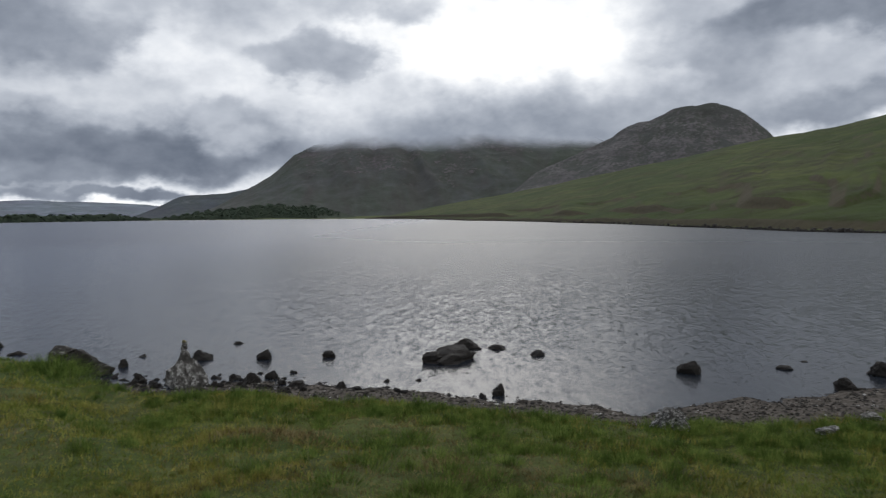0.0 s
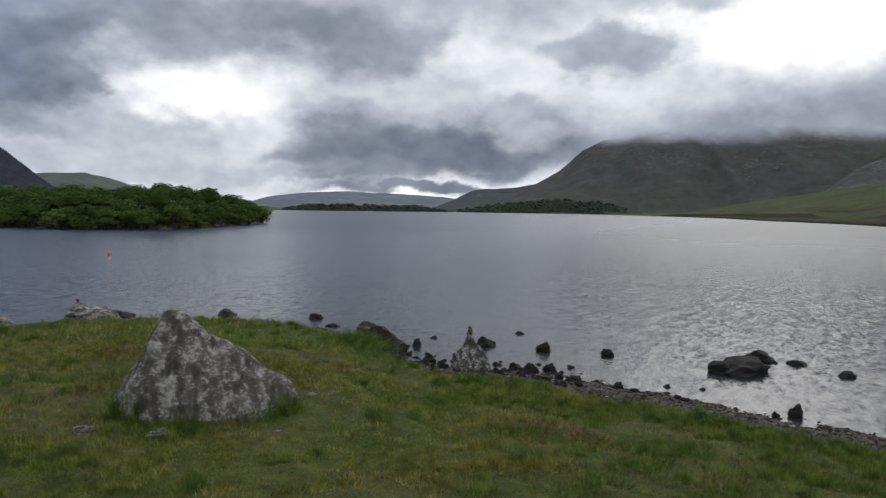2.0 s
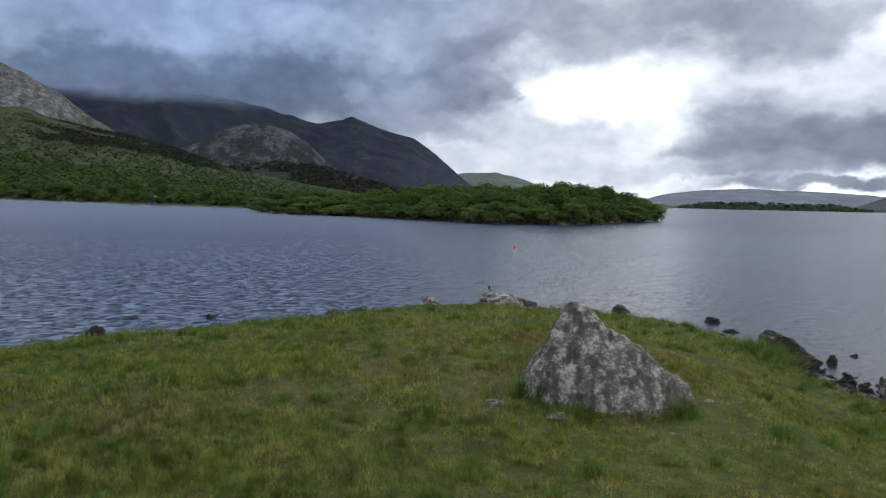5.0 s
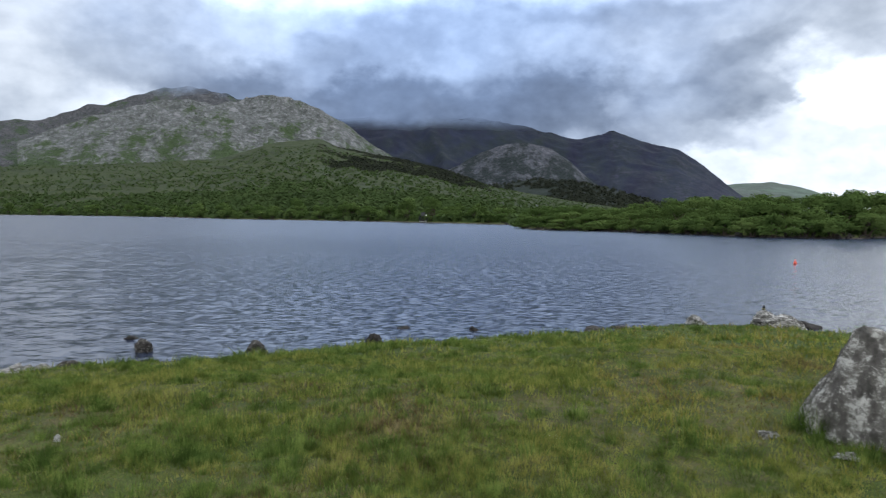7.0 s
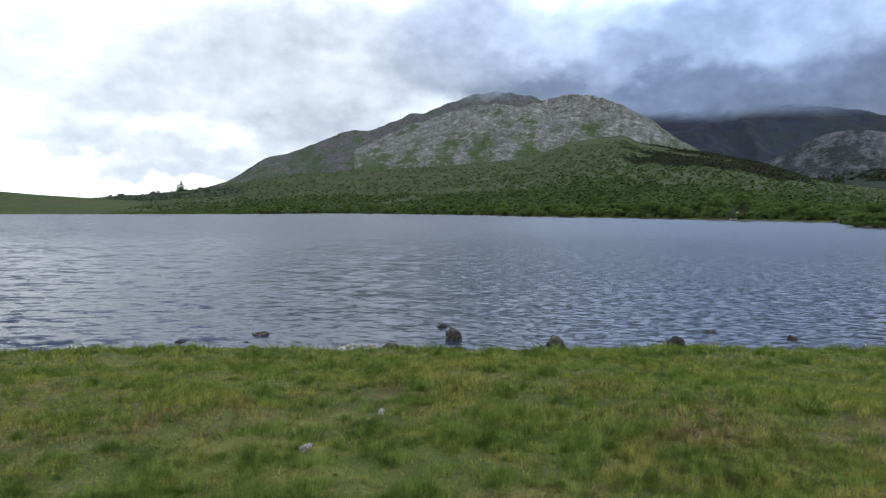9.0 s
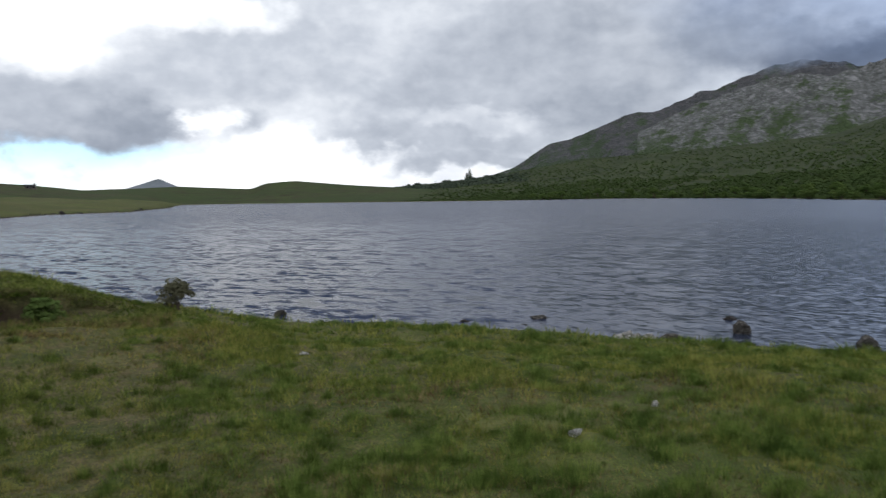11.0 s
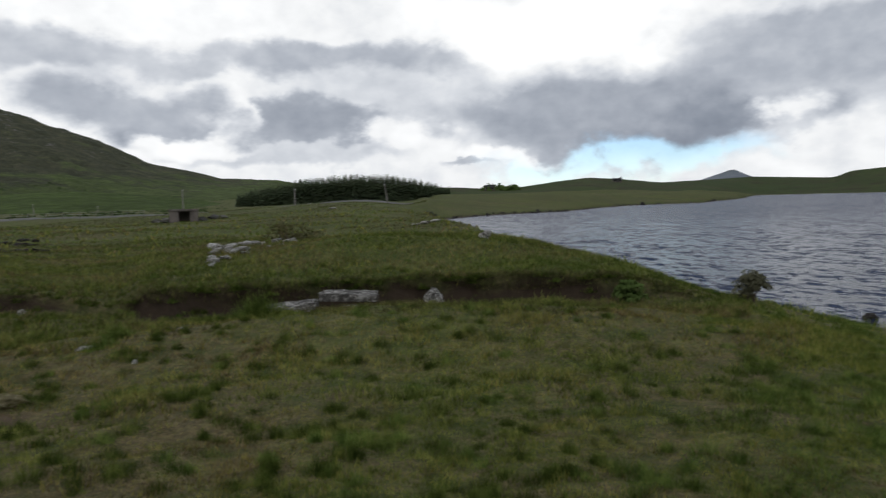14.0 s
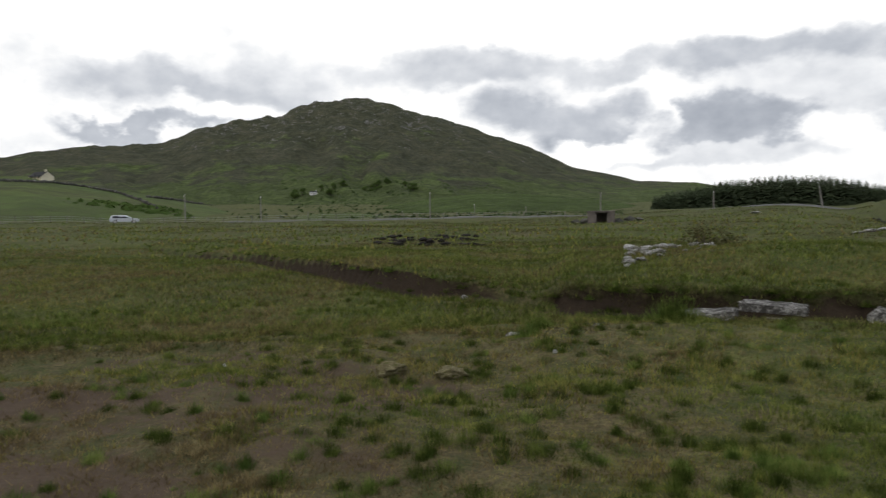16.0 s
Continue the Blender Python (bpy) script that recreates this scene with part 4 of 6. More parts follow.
MOSS_STONE = rock_material("mossy_stone", (0.14, 0.12, 0.06), (0.27, 0.23, 0.11), (0.42, 0.38, 0.24), 0.4, scale=7.0, moss=(0.10, 0.10, 0.02))
BROWN_STONE = rock_material("brown_shingle", (0.036, 0.030, 0.025), (0.085, 0.073, 0.062), (0.22, 0.20, 0.18), 0.2, scale=9.0)
PEAT = rock_material("cut_peat", (0.010, 0.008, 0.007), (0.022, 0.017, 0.014), (0.05, 0.04, 0.03), 0.1, scale=6.0)


def leaf_material(name, a, b, c, dry=None, deep=None, dry_share=0.5, deep_share=0.5):
    """Leaf or blade: each one its own shade, with dry and deep-green patches across the ground."""
    def build(n):
        info = n.add("ShaderNodeNewGeometry")
        p = info.outputs[0]
        rnd = info.outputs[8]
        col = n.ramp(rnd, [(0.0, a), (0.55, b), (1.0, c)])
        if dry:
            wide = n.noise(p, 0.8, 4.0, 0.65)
            col = n.mix(n.map(wide, 0.60 - dry_share * 0.2, 0.70 - dry_share * 0.2, 0.0, 0.7), col, dry)
        if deep:
            clump = n.noise(n.vec("ADD", p, (7.0, 3.0, 0.0)), 2.1, 4.0, 0.62)
            col = n.mix(n.map(clump, 0.58 - deep_share * 0.16, 0.68 - deep_share * 0.16, 0.0, 0.8), col, deep)
        if not dry and not deep:
            patch = n.noise(p, 0.7, 3.0, 0.6)
            col = n.mix(n.map(patch, 0.35, 0.7, 0.0, 0.45), col, tuple(v * 0.75 for v in a))
        # shade between tufts imitated in the blade colour, with lighter clumps
        sward_shade = n.noise(n.vec("ADD", p, (1.0, 5.0, 2.0)), 8.0, 3.0, 0.65)
        col = n.mix(n.map(sward_shade, 0.50, 0.40, 0.0, 0.72), col, tuple(v * 0.45 for v in a))
        col = n.mix(n.map(sward_shade, 0.53, 0.62, 0.0, 0.7), col, tuple(min(1.0, v * 1.35) for v in c))
        d = n.add("ShaderNodeBsdfDiffuse", Color=col, Roughness=0.6)
        t = n.add("ShaderNodeBsdfTranslucent", Color=col)
        return n.add("ShaderNodeMixShader", i0=0.45, i1=d, i2=t).outputs[0]
    return material(name, build)


def canopy_material(name, a, b, c, scale):
    """Massed foliage: whole crowns differ, single sprays hardly."""
    def build(n):
        info = n.add("ShaderNodeNewGeometry")
        p = info.outputs[0]
        crown = n.noise(p, scale, 3.0, 0.6)
        wide = n.noise(p, scale * 0.12, 4.0, 0.6)
        f = n.math("ADD", n.math("MULTIPLY", crown, 0.6), n.math("MULTIPLY", wide, 0.4))
        col = n.ramp(n.map(f, 0.34, 0.66), [(0.0, a), (0.5, b), (1.0, c)])
        col = n.mix(n.map(info.outputs[8], 0.0, 1.0, 0.0, 0.35), col, a)
        d = n.add("ShaderNodeBsdfDiffuse", Color=col, Roughness=0.8)
        t = n.add("ShaderNodeBsdfTranslucent", Color=col)
        return n.add("ShaderNodeMixShader", i0=0.22, i1=d, i2=t).outputs[0]
    return material(name, build)


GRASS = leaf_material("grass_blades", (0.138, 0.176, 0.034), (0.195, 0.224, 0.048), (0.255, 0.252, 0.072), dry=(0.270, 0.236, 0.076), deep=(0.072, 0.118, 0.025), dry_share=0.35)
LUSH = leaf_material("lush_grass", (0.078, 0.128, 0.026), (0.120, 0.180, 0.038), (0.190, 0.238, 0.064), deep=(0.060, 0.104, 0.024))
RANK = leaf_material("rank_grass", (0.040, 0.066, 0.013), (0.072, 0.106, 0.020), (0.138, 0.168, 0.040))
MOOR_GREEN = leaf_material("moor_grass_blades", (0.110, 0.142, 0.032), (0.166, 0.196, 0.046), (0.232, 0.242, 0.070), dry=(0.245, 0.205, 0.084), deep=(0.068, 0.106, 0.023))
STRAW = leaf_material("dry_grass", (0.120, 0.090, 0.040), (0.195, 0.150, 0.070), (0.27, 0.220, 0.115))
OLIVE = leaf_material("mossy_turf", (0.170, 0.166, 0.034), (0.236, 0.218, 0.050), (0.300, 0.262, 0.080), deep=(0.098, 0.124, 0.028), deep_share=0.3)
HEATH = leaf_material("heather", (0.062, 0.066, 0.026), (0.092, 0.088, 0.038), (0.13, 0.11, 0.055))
OAK = canopy_material("broad_leaves", (0.054, 0.090, 0.026), (0.082, 0.126, 0.036), (0.118, 0.165, 0.050), 0.45)
OAK_PALE = canopy_material("pale_broad_leaves", (0.060, 0.100, 0.030), (0.092, 0.138, 0.040), (0.130, 0.176, 0.056), 0.4)
SCRUB = canopy_material("hill_scrub", (0.040, 0.062, 0.024), (0.058, 0.088, 0.032), (0.082, 0.114, 0.042), 0.12)
SPRUCE = leaf_material("spruce_needles", (0.080, 0.108, 0.066), (0.115, 0.150, 0.086), (0.150, 0.190, 0.106))
# leaf colour greyed and lightened to imitate haze over the far woods
SPRUCE_FAR = canopy_material("far_spruce", (0.056, 0.074, 0.056), (0.074, 0.096, 0.070), (0.098, 0.12, 0.086), 0.1)
BARK = plain("bark", (0.07, 0.055, 0.042), 0.95, 0.4, 12.0)


# ---- builders ----
def part(name, bm, mat, parent, label=""):
    me = bpy.data.meshes.new(name)
    bm.to_mesh(me)
    bm.free()
    me.materials.append(mat)
    ob = new(name, me)
    ob.parent = parent
    if label:
        tagged(ob, label)
    return ob


def thing(name, m, label, category, group="", kind=""):
    ob = new(name)
    ob.matrix_world = m
    ob.empty_display_size = 0.2
    return tagged(ob, label, category, group, kind)


def polys(name, corners, mat, smooth=False):
    """A mesh of loose faces; corners is an array faces x corners x 3."""
    n, k, _ = corners.shape
    me = bpy.data.meshes.new(name)
    me.vertices.add(n * k)
    me.vertices.foreach_set("co", corners.astype(np.float32).ravel())
    me.loops.add(n * k)
    me.loops.foreach_set("vertex_index", np.arange(n * k, dtype=np.int32))
    me.polygons.add(n)
    me.polygons.foreach_set("loop_start", np.arange(0, n * k, k, dtype=np.int32))
    me.update(calc_edges=True)
    me.materials.append(mat)
    return me


def box(bm, x, y, z, w, d, h, bevel=0.0):
    r = bmesh.ops.create_cube(bm, size=1.0, matrix=Matrix.Translation((x, y, z + h / 2)) @ Matrix.Diagonal((w, d, h, 1)))
    if bevel:
        bmesh.ops.bevel(bm, geom=list({e for v in r["verts"] for e in v.link_edges}), offset=bevel, segments=2, affect="EDGES")
    return bm


def tube(bm, a, b, ra, rb, seg=8):
    a, b = Vector(a), Vector(b)
    turn = (b - a).to_track_quat("Z", "Y").to_matrix().to_4x4()
    bmesh.ops.create_cone(bm, cap_ends=True, segments=seg, radius1=ra, radius2=rb, depth=(b - a).length, matrix=Matrix.Translation((a + b) / 2) @ turn)
    return bm


def rock_mesh(seed, mat, w=1.0, d=1.0, h=1.0, cuts=14, detail=3, rough=0.12, flat=0.0):
    """A broken stone: a sphere cut by random planes and weathered."""
    rng = np.random.RandomState(seed)
    bm = bmesh.new()
    bmesh.ops.create_icosphere(bm, subdivisions=detail, radius=1.0)
    nrm = rng.normal(size=(cuts, 3))
    nrm /= np.linalg.norm(nrm, axis=1)[:, None]
    off = rng.uniform(0.48, 0.9, cuts)
    v = np.array([p.co[:] for p in bm.verts])
    dots = v @ nrm.T
    rad = np.min(np.where(dots > 0.05, off / np.maximum(dots, 0.05), 9.0), axis=1)
    rad = np.minimum(rad, 1.15)
    q = v * rad[:, None]
    for p, c in zip(bm.verts, q):
        c = Vector(c)
        k = noise.fractal(c * 2.4 + Vector((seed * 3.7, 0, 0)), 0.9, 2.1, 4) * rough * 2
        p.co = c * (1 + k)
    lo = [min(p.co[i] for p in bm.verts) for i in range(3)]
    hi = [max(p.co[i] for p in bm.verts) for i in range(3)]
    for p in bm.verts:
        s = [(p.co[i] - lo[i]) / (hi[i] - lo[i]) for i in range(3)]
        thin = 1.05 - 0.24 * s[2]
        p.co = Vector(((s[0] - 0.5) * w * thin, (s[1] - 0.5) * d * thin, s[2] * h * 1.25 - 0.25 * h))
    for fc in bm.faces:
        fc.smooth = False
    me = bpy.data.meshes.new("rock")
    bm.to_mesh(me)
    bm.free()
    me.materials.append(mat)
    return me


dg = bpy.context.evaluated_depsgraph_get()
dg.update()


def slope_point(az, el, names):
    """Where the line of sight from the lookout meets one of the named hillsides."""
    best = None
    for nm in names:
        ob = bpy.data.objects[nm]
        hit, place_, _, _ = ob.ray_cast((0, 0, EYE), heading(az, el), depsgraph=dg)
        if hit and (best is None or place_.length < best.length):
            best = place_.copy()
    return best


def hill_z(ob, x, y):
    hit, place_, _, _ = ob.ray_cast((x, y, 3000), (0, 0, -1), depsgraph=dg)
    return place_.z if hit else None


# ---- the big boulder ----
def boulder():
    rng = random.Random(4)
    pts = [(-0.74, 0.05, -0.1), (-0.68, -0.12, 0.0), (-0.56, -0.26, -0.1), (-0.47, -0.18, 0.36), (-0.40, -0.33, -0.1), (-0.36, -0.27, 0.36),
           (-0.25, 0.02, 0.83), (-0.20, -0.02, 0.86), (-0.15, 0.10, 0.84), (0.04, -0.04, 0.69), (0.24, 0.02, 0.53), (0.34, -0.05, 0.47), (0.60, 0.02, 0.26), (0.74, 0.02, 0.12), (0.76, 0.12, -0.1),
           (0.42, -0.36, -0.1), (0.25, -0.40, 0.12), (0.0, -0.44, -0.1), (-0.1, -0.40, 0.2), (-0.45, 0.5, -0.1), (0.4, 0.5, -0.1), (-0.25, 0.35, 0.6), (0.2, 0.36, 0.36)]
    bm = bmesh.new()
    for p in pts:
        bm.verts.new(p)
    bmesh.ops.convex_hull(bm, input=bm.verts)
    loose = [v for v in bm.verts if not v.link_faces]
    bmesh.ops.delete(bm, geom=loose, context="VERTS")
    bmesh.ops.triangulate(bm, faces=bm.faces)
    for _ in range(4):
        bmesh.ops.subdivide_edges(bm, edges=[e for e in bm.edges if e.calc_length() > 0.035], cuts=1, use_grid_fill=True)
        bmesh.ops.triangulate(bm, faces=bm.faces)
    for _ in range(1):
        bmesh.ops.smooth_vert(bm, verts=bm.verts, factor=0.2, use_axis_x=True, use_axis_y=True, use_axis_z=True)
    bm.normal_update()
    for v in bm.verts:
        c = v.co
        k = noise.fractal(c * 3.1, 0.8, 2.1, 5) * 0.026 + noise.fractal(c * 9.0, 0.8, 2.0, 4) * 0.020
        # the cleft down the narrow face and the break along the right-hand slope
        k -= 0.05 * math.exp(-((c.x + 0.44 - 0.12 * c.z) / 0.022) ** 2) * (c.y < -0.05) * max(0.0, 1 - c.z / 0.5)
        k -= 0.028 * math.exp(-((c.x - 0.27 + 0.3 * c.z) / 0.022) ** 2)
        k -= 0.018 * math.exp(-((c.z - 0.40 + 0.12 * c.x) / 0.014) ** 2) * (c.x < 0.05)
        v.co = c + v.normal * k
    for fc in bm.faces:
        fc.smooth = True
    me = bpy.data.meshes.new("boulder")
    bm.to_mesh(me)
    bm.free()
    me.materials.append(LICHEN_ROCK)
    ob = new("boulder", me)
    at = polar(41.5, 6.45)
    ob.matrix_world = pose(at.x, at.y, gz(at.x, at.y) - 0.03, 0, 0, 41.3) @ Matrix.Diagonal((1.13, 1.1, 1.04, 1))
    tagged(ob, "large grey pointed boulder patched with white lichen in the grass", "boulder")
    return ob


the_boulder = boulder()

# ---- stones along the shore: azimuth, distance, width, height ----
EAST_ROCKS = [
    (33.0, 15.7, 0.34, 0.15), (28.9, 13.6, 0.52, 0.28), (27.8, 12.8, 0.60, 0.32), (26.4, 12.0, 0.39, 0.22), (25.1, 12.5, 0.19, 0.17),
    (23.8, 13.3, 0.16, 0.09), (19.6, 12.6, 0.37, 0.21), (17.0, 14.0, 0.24, 0.09), (15.1, 12.3, 0.27, 0.21), (12.9, 11.1, 0.14, 0.09),
    (10.2, 12.2, 0.25, 0.16), (-0.6, 12.7, 0.54, 0.22), (-3.0, 12.7, 0.41, 0.12), (-6.2, 12.1, 0.30, 0.13), (-3.1, 9.4, 0.20, 0.19),
    (-1.9, 9.3, 0.10, 0.08), (-12.8, 11.4, 0.12, 0.05), (-17.6, 11.1, 0.38, 0.24), (-20.4, 11.6, 0.18, 0.04), (-24.1, 11.9, 0.28, 0.10),
    (-27.9, 10.8, 0.32, 0.17), (-30.0, 12.0, 0.37, 0.26), (-25.3, 12.6, 0.20, 0.06),
]
EAST_SMALL = [
    (3.9, 11.9, 0.11, 0.06), (4.6, 11.2, 0.09, 0.05), (4.5, 10.6, 0.08, 0.05), (3.2, 10.3, 0.19, 0.10), (3.0, 10.9, 0.08, 0.05),
    (6.0, 10.7, 0.07, 0.04), (17.3, 10.9, 0.29, 0.15), (16.0, 10.6, 0.38, 0.21), (14.6, 10.8, 0.30, 0.22), (13.8, 10.4, 0.18, 0.11),
    (15.4, 11.2, 0.16, 0.10), (18.4, 11.3, 0.14, 0.09), (24.3, 11.8, 0.15, 0.11), (25.7, 11.7, 0.18, 0.11), (11.8, 10.6, 0.10, 0.06),
    (10.9, 10.3, 0.10, 0.06), (31.6, 14.7, 0.23, 0.11), (22.9, 11.3, 0.16, 0.11), (-11.4, 12.3, 0.11, 0.06), (31.4, 14.6, 0.30, 0.09),
]
WEST_ROCKS = [
    (39.7, 16.3, 0.43, 0.20), (47.0, 16.6, 0.59, 0.18), (33.1, 15.7, 0.29, 0.15), (31.8, 14.6, 0.29, 0.11), (60.1, 15.2, 0.40, 0.09),
    (63.3, 14.2, 0.20, 0.10), (88.2, 12.2, 0.38, 0.28), (79.2, 12.8, 0.40, 0.26), (77.6, 12.6, 0.35, 0.16), (76.9, 14.6, 0.32, 0.09),
    (71.3, 14.4, 0.20, 0.13), (67.0, 13.8, 0.21, 0.07), (62.0, 14.7, 0.43, 0.14), (59.8, 15.0, 0.30, 0.12), (96.2, 13.0, 0.32, 0.26),
    (97.0, 14.4, 0.31, 0.11), (100.8, 11.8, 0.50, 0.17), (131.4, 15.1, 0.33, 0.14), (133.0, 14.3, 0.40, 0.16), (116.9, 13.6, 0.27, 0.09),
    (111.2, 13.9, 0.37, 0.12), (112.3, 13.3, 0.19, 0.06),
]
PALE_ROCKS = [
    (54.5, 16.1, 0.47, 0.22), (104.6, 11.5, 0.46, 0.20), (103.9, 11.8, 0.31, 0.16), (102.7, 11.9, 0.28, 0.13), 
    (-26.9, 7.5, 0.23, 0.07), (-29.6, 8.4, 0.22, 0.07), (48.5, 15.5, 0.84, 0.36), (105.0, 11.8, 0.15, 0.09),
]
FIELD_STONES = [
    (33.1, 6.7, 0.11, 0.04), (35.7, 5.7, 0.07, 0.03), (44.4, 5.75, 0.20, 0.06), (49.5, 6.0, 0.20, 0.07), (64.5, 5.3, 0.11, 0.04),
    (101.9, 6.0, 0.07, 0.06), (107.8, 4.8, 0.10, 0.06), (129.4, 8.4, 0.13, 0.04), (192.1, 13.1, 0.16, 0.10), (188.4, 9.0, 0.24, 0.07),
    (181.9, 9.5, 0.16, 0.05), (185.2, 7.9, 0.07, 0.05), (210.8, 7.8, 0.05, 0.05), (65.4, 5.4, 0.09, 0.02), (158.5, 17.8, 0.39, 0.28),
]
MOSSY = [
    (198.1, 7.1, 0.34, 0.13), (193.5, 6.9, 0.35, 0.11),
]
OUTCROP = [
    (179.3, 20.3, 0.32, 0.22), (178.7, 18.2, 0.31, 0.17), (178.0, 22.1, 0.45, 0.21), (177.2, 20.8, 0.42, 0.26), (176.2, 21.5, 0.33, 0.20),
    (175.0, 22.3, 0.48, 0.24), (173.8, 22.3, 0.45, 0.21), (172.6, 24.2, 0.49, 0.19), (178.9, 24.8, 0.46, 0.15), (177.4, 24.8, 0.38, 0.19),
    (163.0, 47.7, 0.8, 0.30), (163.8, 45.8, 0.7, 0.2), (162.3, 52.2, 0.7, 0.30), (170.3, 77.9, 0.85, 0.36), (172.1, 161.5, 1.25, 0.50),
]

ROCKS = {}


def stone(name, az, r, w, h, mat, label, category, seed, group="", sink=0.0, turn=None, flat=1.0):
    key = (mat.name, seed % 9)
    if key not in ROCKS:
        ROCKS[key] = rock_mesh(11 + seed % 9 * 7 + len(mat.name), mat, detail=3, rough=0.14)
    ob = new(name, ROCKS[key])
    at = polar(az, r + w * 0.3)
    z = max(gz(at.x, at.y), -0.04) - sink
    m = pose(at.x, at.y, z, 0, 0, az + (turn if turn is not None else (seed * 53) % 40 - 20))
    ob.matrix_world = m @ Matrix.Diagonal((w, w * 0.8 * flat, h, 1))
    return tagged(ob, label, category, group)


n_stone = 0
for row in EAST_ROCKS + WEST_ROCKS:
    n_stone += 1
    big = row[2] > 0.3
    mottled = big and row[0] > 14 and n_stone % 2 == 0
    stone("shore_rock", *row[:2], row[2], row[3], MOTTLED_ROCK if mottled else DARK_ROCK, "dark shore rock mottled with white lichen" if mottled else "dark wet rock standing in the shallow lake water" if big else "small dark wet stone at the lake edge", "rock", n_stone, "rocks along the shore")
for row in EAST_SMALL:
    n_stone += 1
    stone("shore_stone", *row[:2], row[2] * 0.72, row[3] * 0.72, DARK_ROCK, "small dark wet stone at the lake edge", "stone", n_stone, "stones along the shore")
scatter = random.Random(55)
for _ in range(120):
    n_stone += 1
    az = scatter.choice((scatter.uniform(3, 27), scatter.uniform(12, 19), scatter.uniform(22, 27)))
    size = scatter.uniform(0.05, 0.14) * (1.5 if scatter.random() < 0.15 else 1.0)
    stone("shore_stone", az, float(SHORE(az)) - scatter.uniform(-0.5, 0.9), size, size * scatter.uniform(0.4, 0.7), DARK_ROCK, "small dark wet stone at the lake edge", "stone", n_stone, "stones along the shore", sink=0.01)
for row in PALE_ROCKS:
    n_stone += 1
    stone("pale_rock", *row[:2], row[2] * 1.05, row[3] * 1.15, PALE_ROCK, "pale lichen-covered rock on the grassy shore", "rock", n_stone, "pale rocks on the shore")
stone("white_rock", -16.3, 7.2, 0.40, 0.24, BLOTCHED_ROCK, "angular white rock at the edge of the grass", "rock", 4)
# the twin rock lying in the shallows
stone("shore_rock", 0.6, 11.45, 0.98, 0.27, DARK_ROCK, "broad low dark rock lying in the lake shallows", "rock", 5, "rocks along the shore", turn=4)
stone("shore_rock", 2.0, 11.5, 0.42, 0.22, DARK_ROCK, "dark rounded rock lying in the lake shallows", "rock", 2, "rocks along the shore", turn=4)
for row in FIELD_STONES:
    n_stone += 1
    stone("field_stone", *row, WHITE_STONE if row[2] < 0.14 else PALE_ROCK, "small pale stone lying in the short grass" if row[2] < 0.14 else "grey stone half sunk in the grass", "stone", n_stone, "stones in the turf", sink=0.01)
for _ in range(46):
    az = scatter.uniform(172.5, 179.6)
    r = 16.8 + (179.6 - az) * 0.8 + scatter.gauss(0, 1.2)
    size = scatter.uniform(0.10, 0.30)
    n_stone += 1
    stone("outcrop_stone", az, r, size * 1.3, size * 0.42, PALE_ROCK if scatter.random() < 0.8 else WHITE_STONE, "bleached white rock breaking through the moor", "rock", n_stone, "bleached rocks of the outcrop", sink=-0.03)
for i, row in enumerate(OUTCROP):
    n_stone += 1
    stone("outcrop_stone", *row[:2], row[2] * 1.2, row[3] * 0.62, PALE_ROCK if i % 4 else WHITE_STONE, "bleached white rock breaking through the moor", "rock", n_stone, "bleached rocks of the outcrop", sink=-0.02)
for i, row in enumerate(MOSSY):
    stone("mossy_stone", *row[:2], row[2], row[3], MOSS_STONE, "yellowish moss-covered flat stone in the grass", "stone", i + 3, "mossy stones", turn=10)


def slab(az, r, w, d, h, label, seed, lift=0.0, tip=0.0):
    """A split flagstone: square edges, layered sides, a worn top."""
    bm = bmesh.new()
    bmesh.ops.create_cube(bm, size=1.0)
    bmesh.ops.subdivide_edges(bm, edges=bm.edges, cuts=11, use_grid_fill=True)
    for v in bm.verts:
        c = v.co.copy()
        q = Vector((c.x * w * 3, c.y * d * 3, seed * 2.3))
        edge = 1 + 0.16 * noise.fractal(Vector((c.x * 2.2, c.y * 2.2, seed)), 0.8, 2.0, 4)
        layer = 1 + 0.05 * noise.noise(Vector((seed, 1.0, c.z * 7)))
        v.co = Vector((c.x * w * edge * layer, c.y * d * edge * layer, (c.z + 0.5) * h * (1 + 0.22 * noise.fractal(q, 0.8, 2.0, 3))))
    for fc in bm.faces:
        fc.smooth = False
    me = bpy.data.meshes.new("stone_slab")
    bm.to_mesh(me)
    bm.free()
    me.materials.append(SLAB_ROCK)
    ob = new("stone_slab", me)
    at = polar(az, r)
    ob.matrix_world = pose(at.x, at.y, gz(at.x, at.y) + lift, 3, tip, az - 5)
    return tagged(ob, label, "slab", "stone slabs")


slab(169.3, 11.4, 0.84, 0.42, 0.11, "flat pale stone slab propped over the peat cut", 1, lift=0.22, tip=2)
slab(174.0, 10.25, 0.74, 0.42, 0.10, "low pale stone slab lying in grass", 2, lift=0.03, tip=-5)
slab(168.2, 11.0, 0.6, 0.3, 0.07, "thin pale slab edge under a larger slab", 3, lift=0.0)
stone("upright_stone", 162.7, 11.2, 0.34, 0.32, PALE_ROCK, "short upright grey stone in the peat cut", "stone", 3, turn=-4)


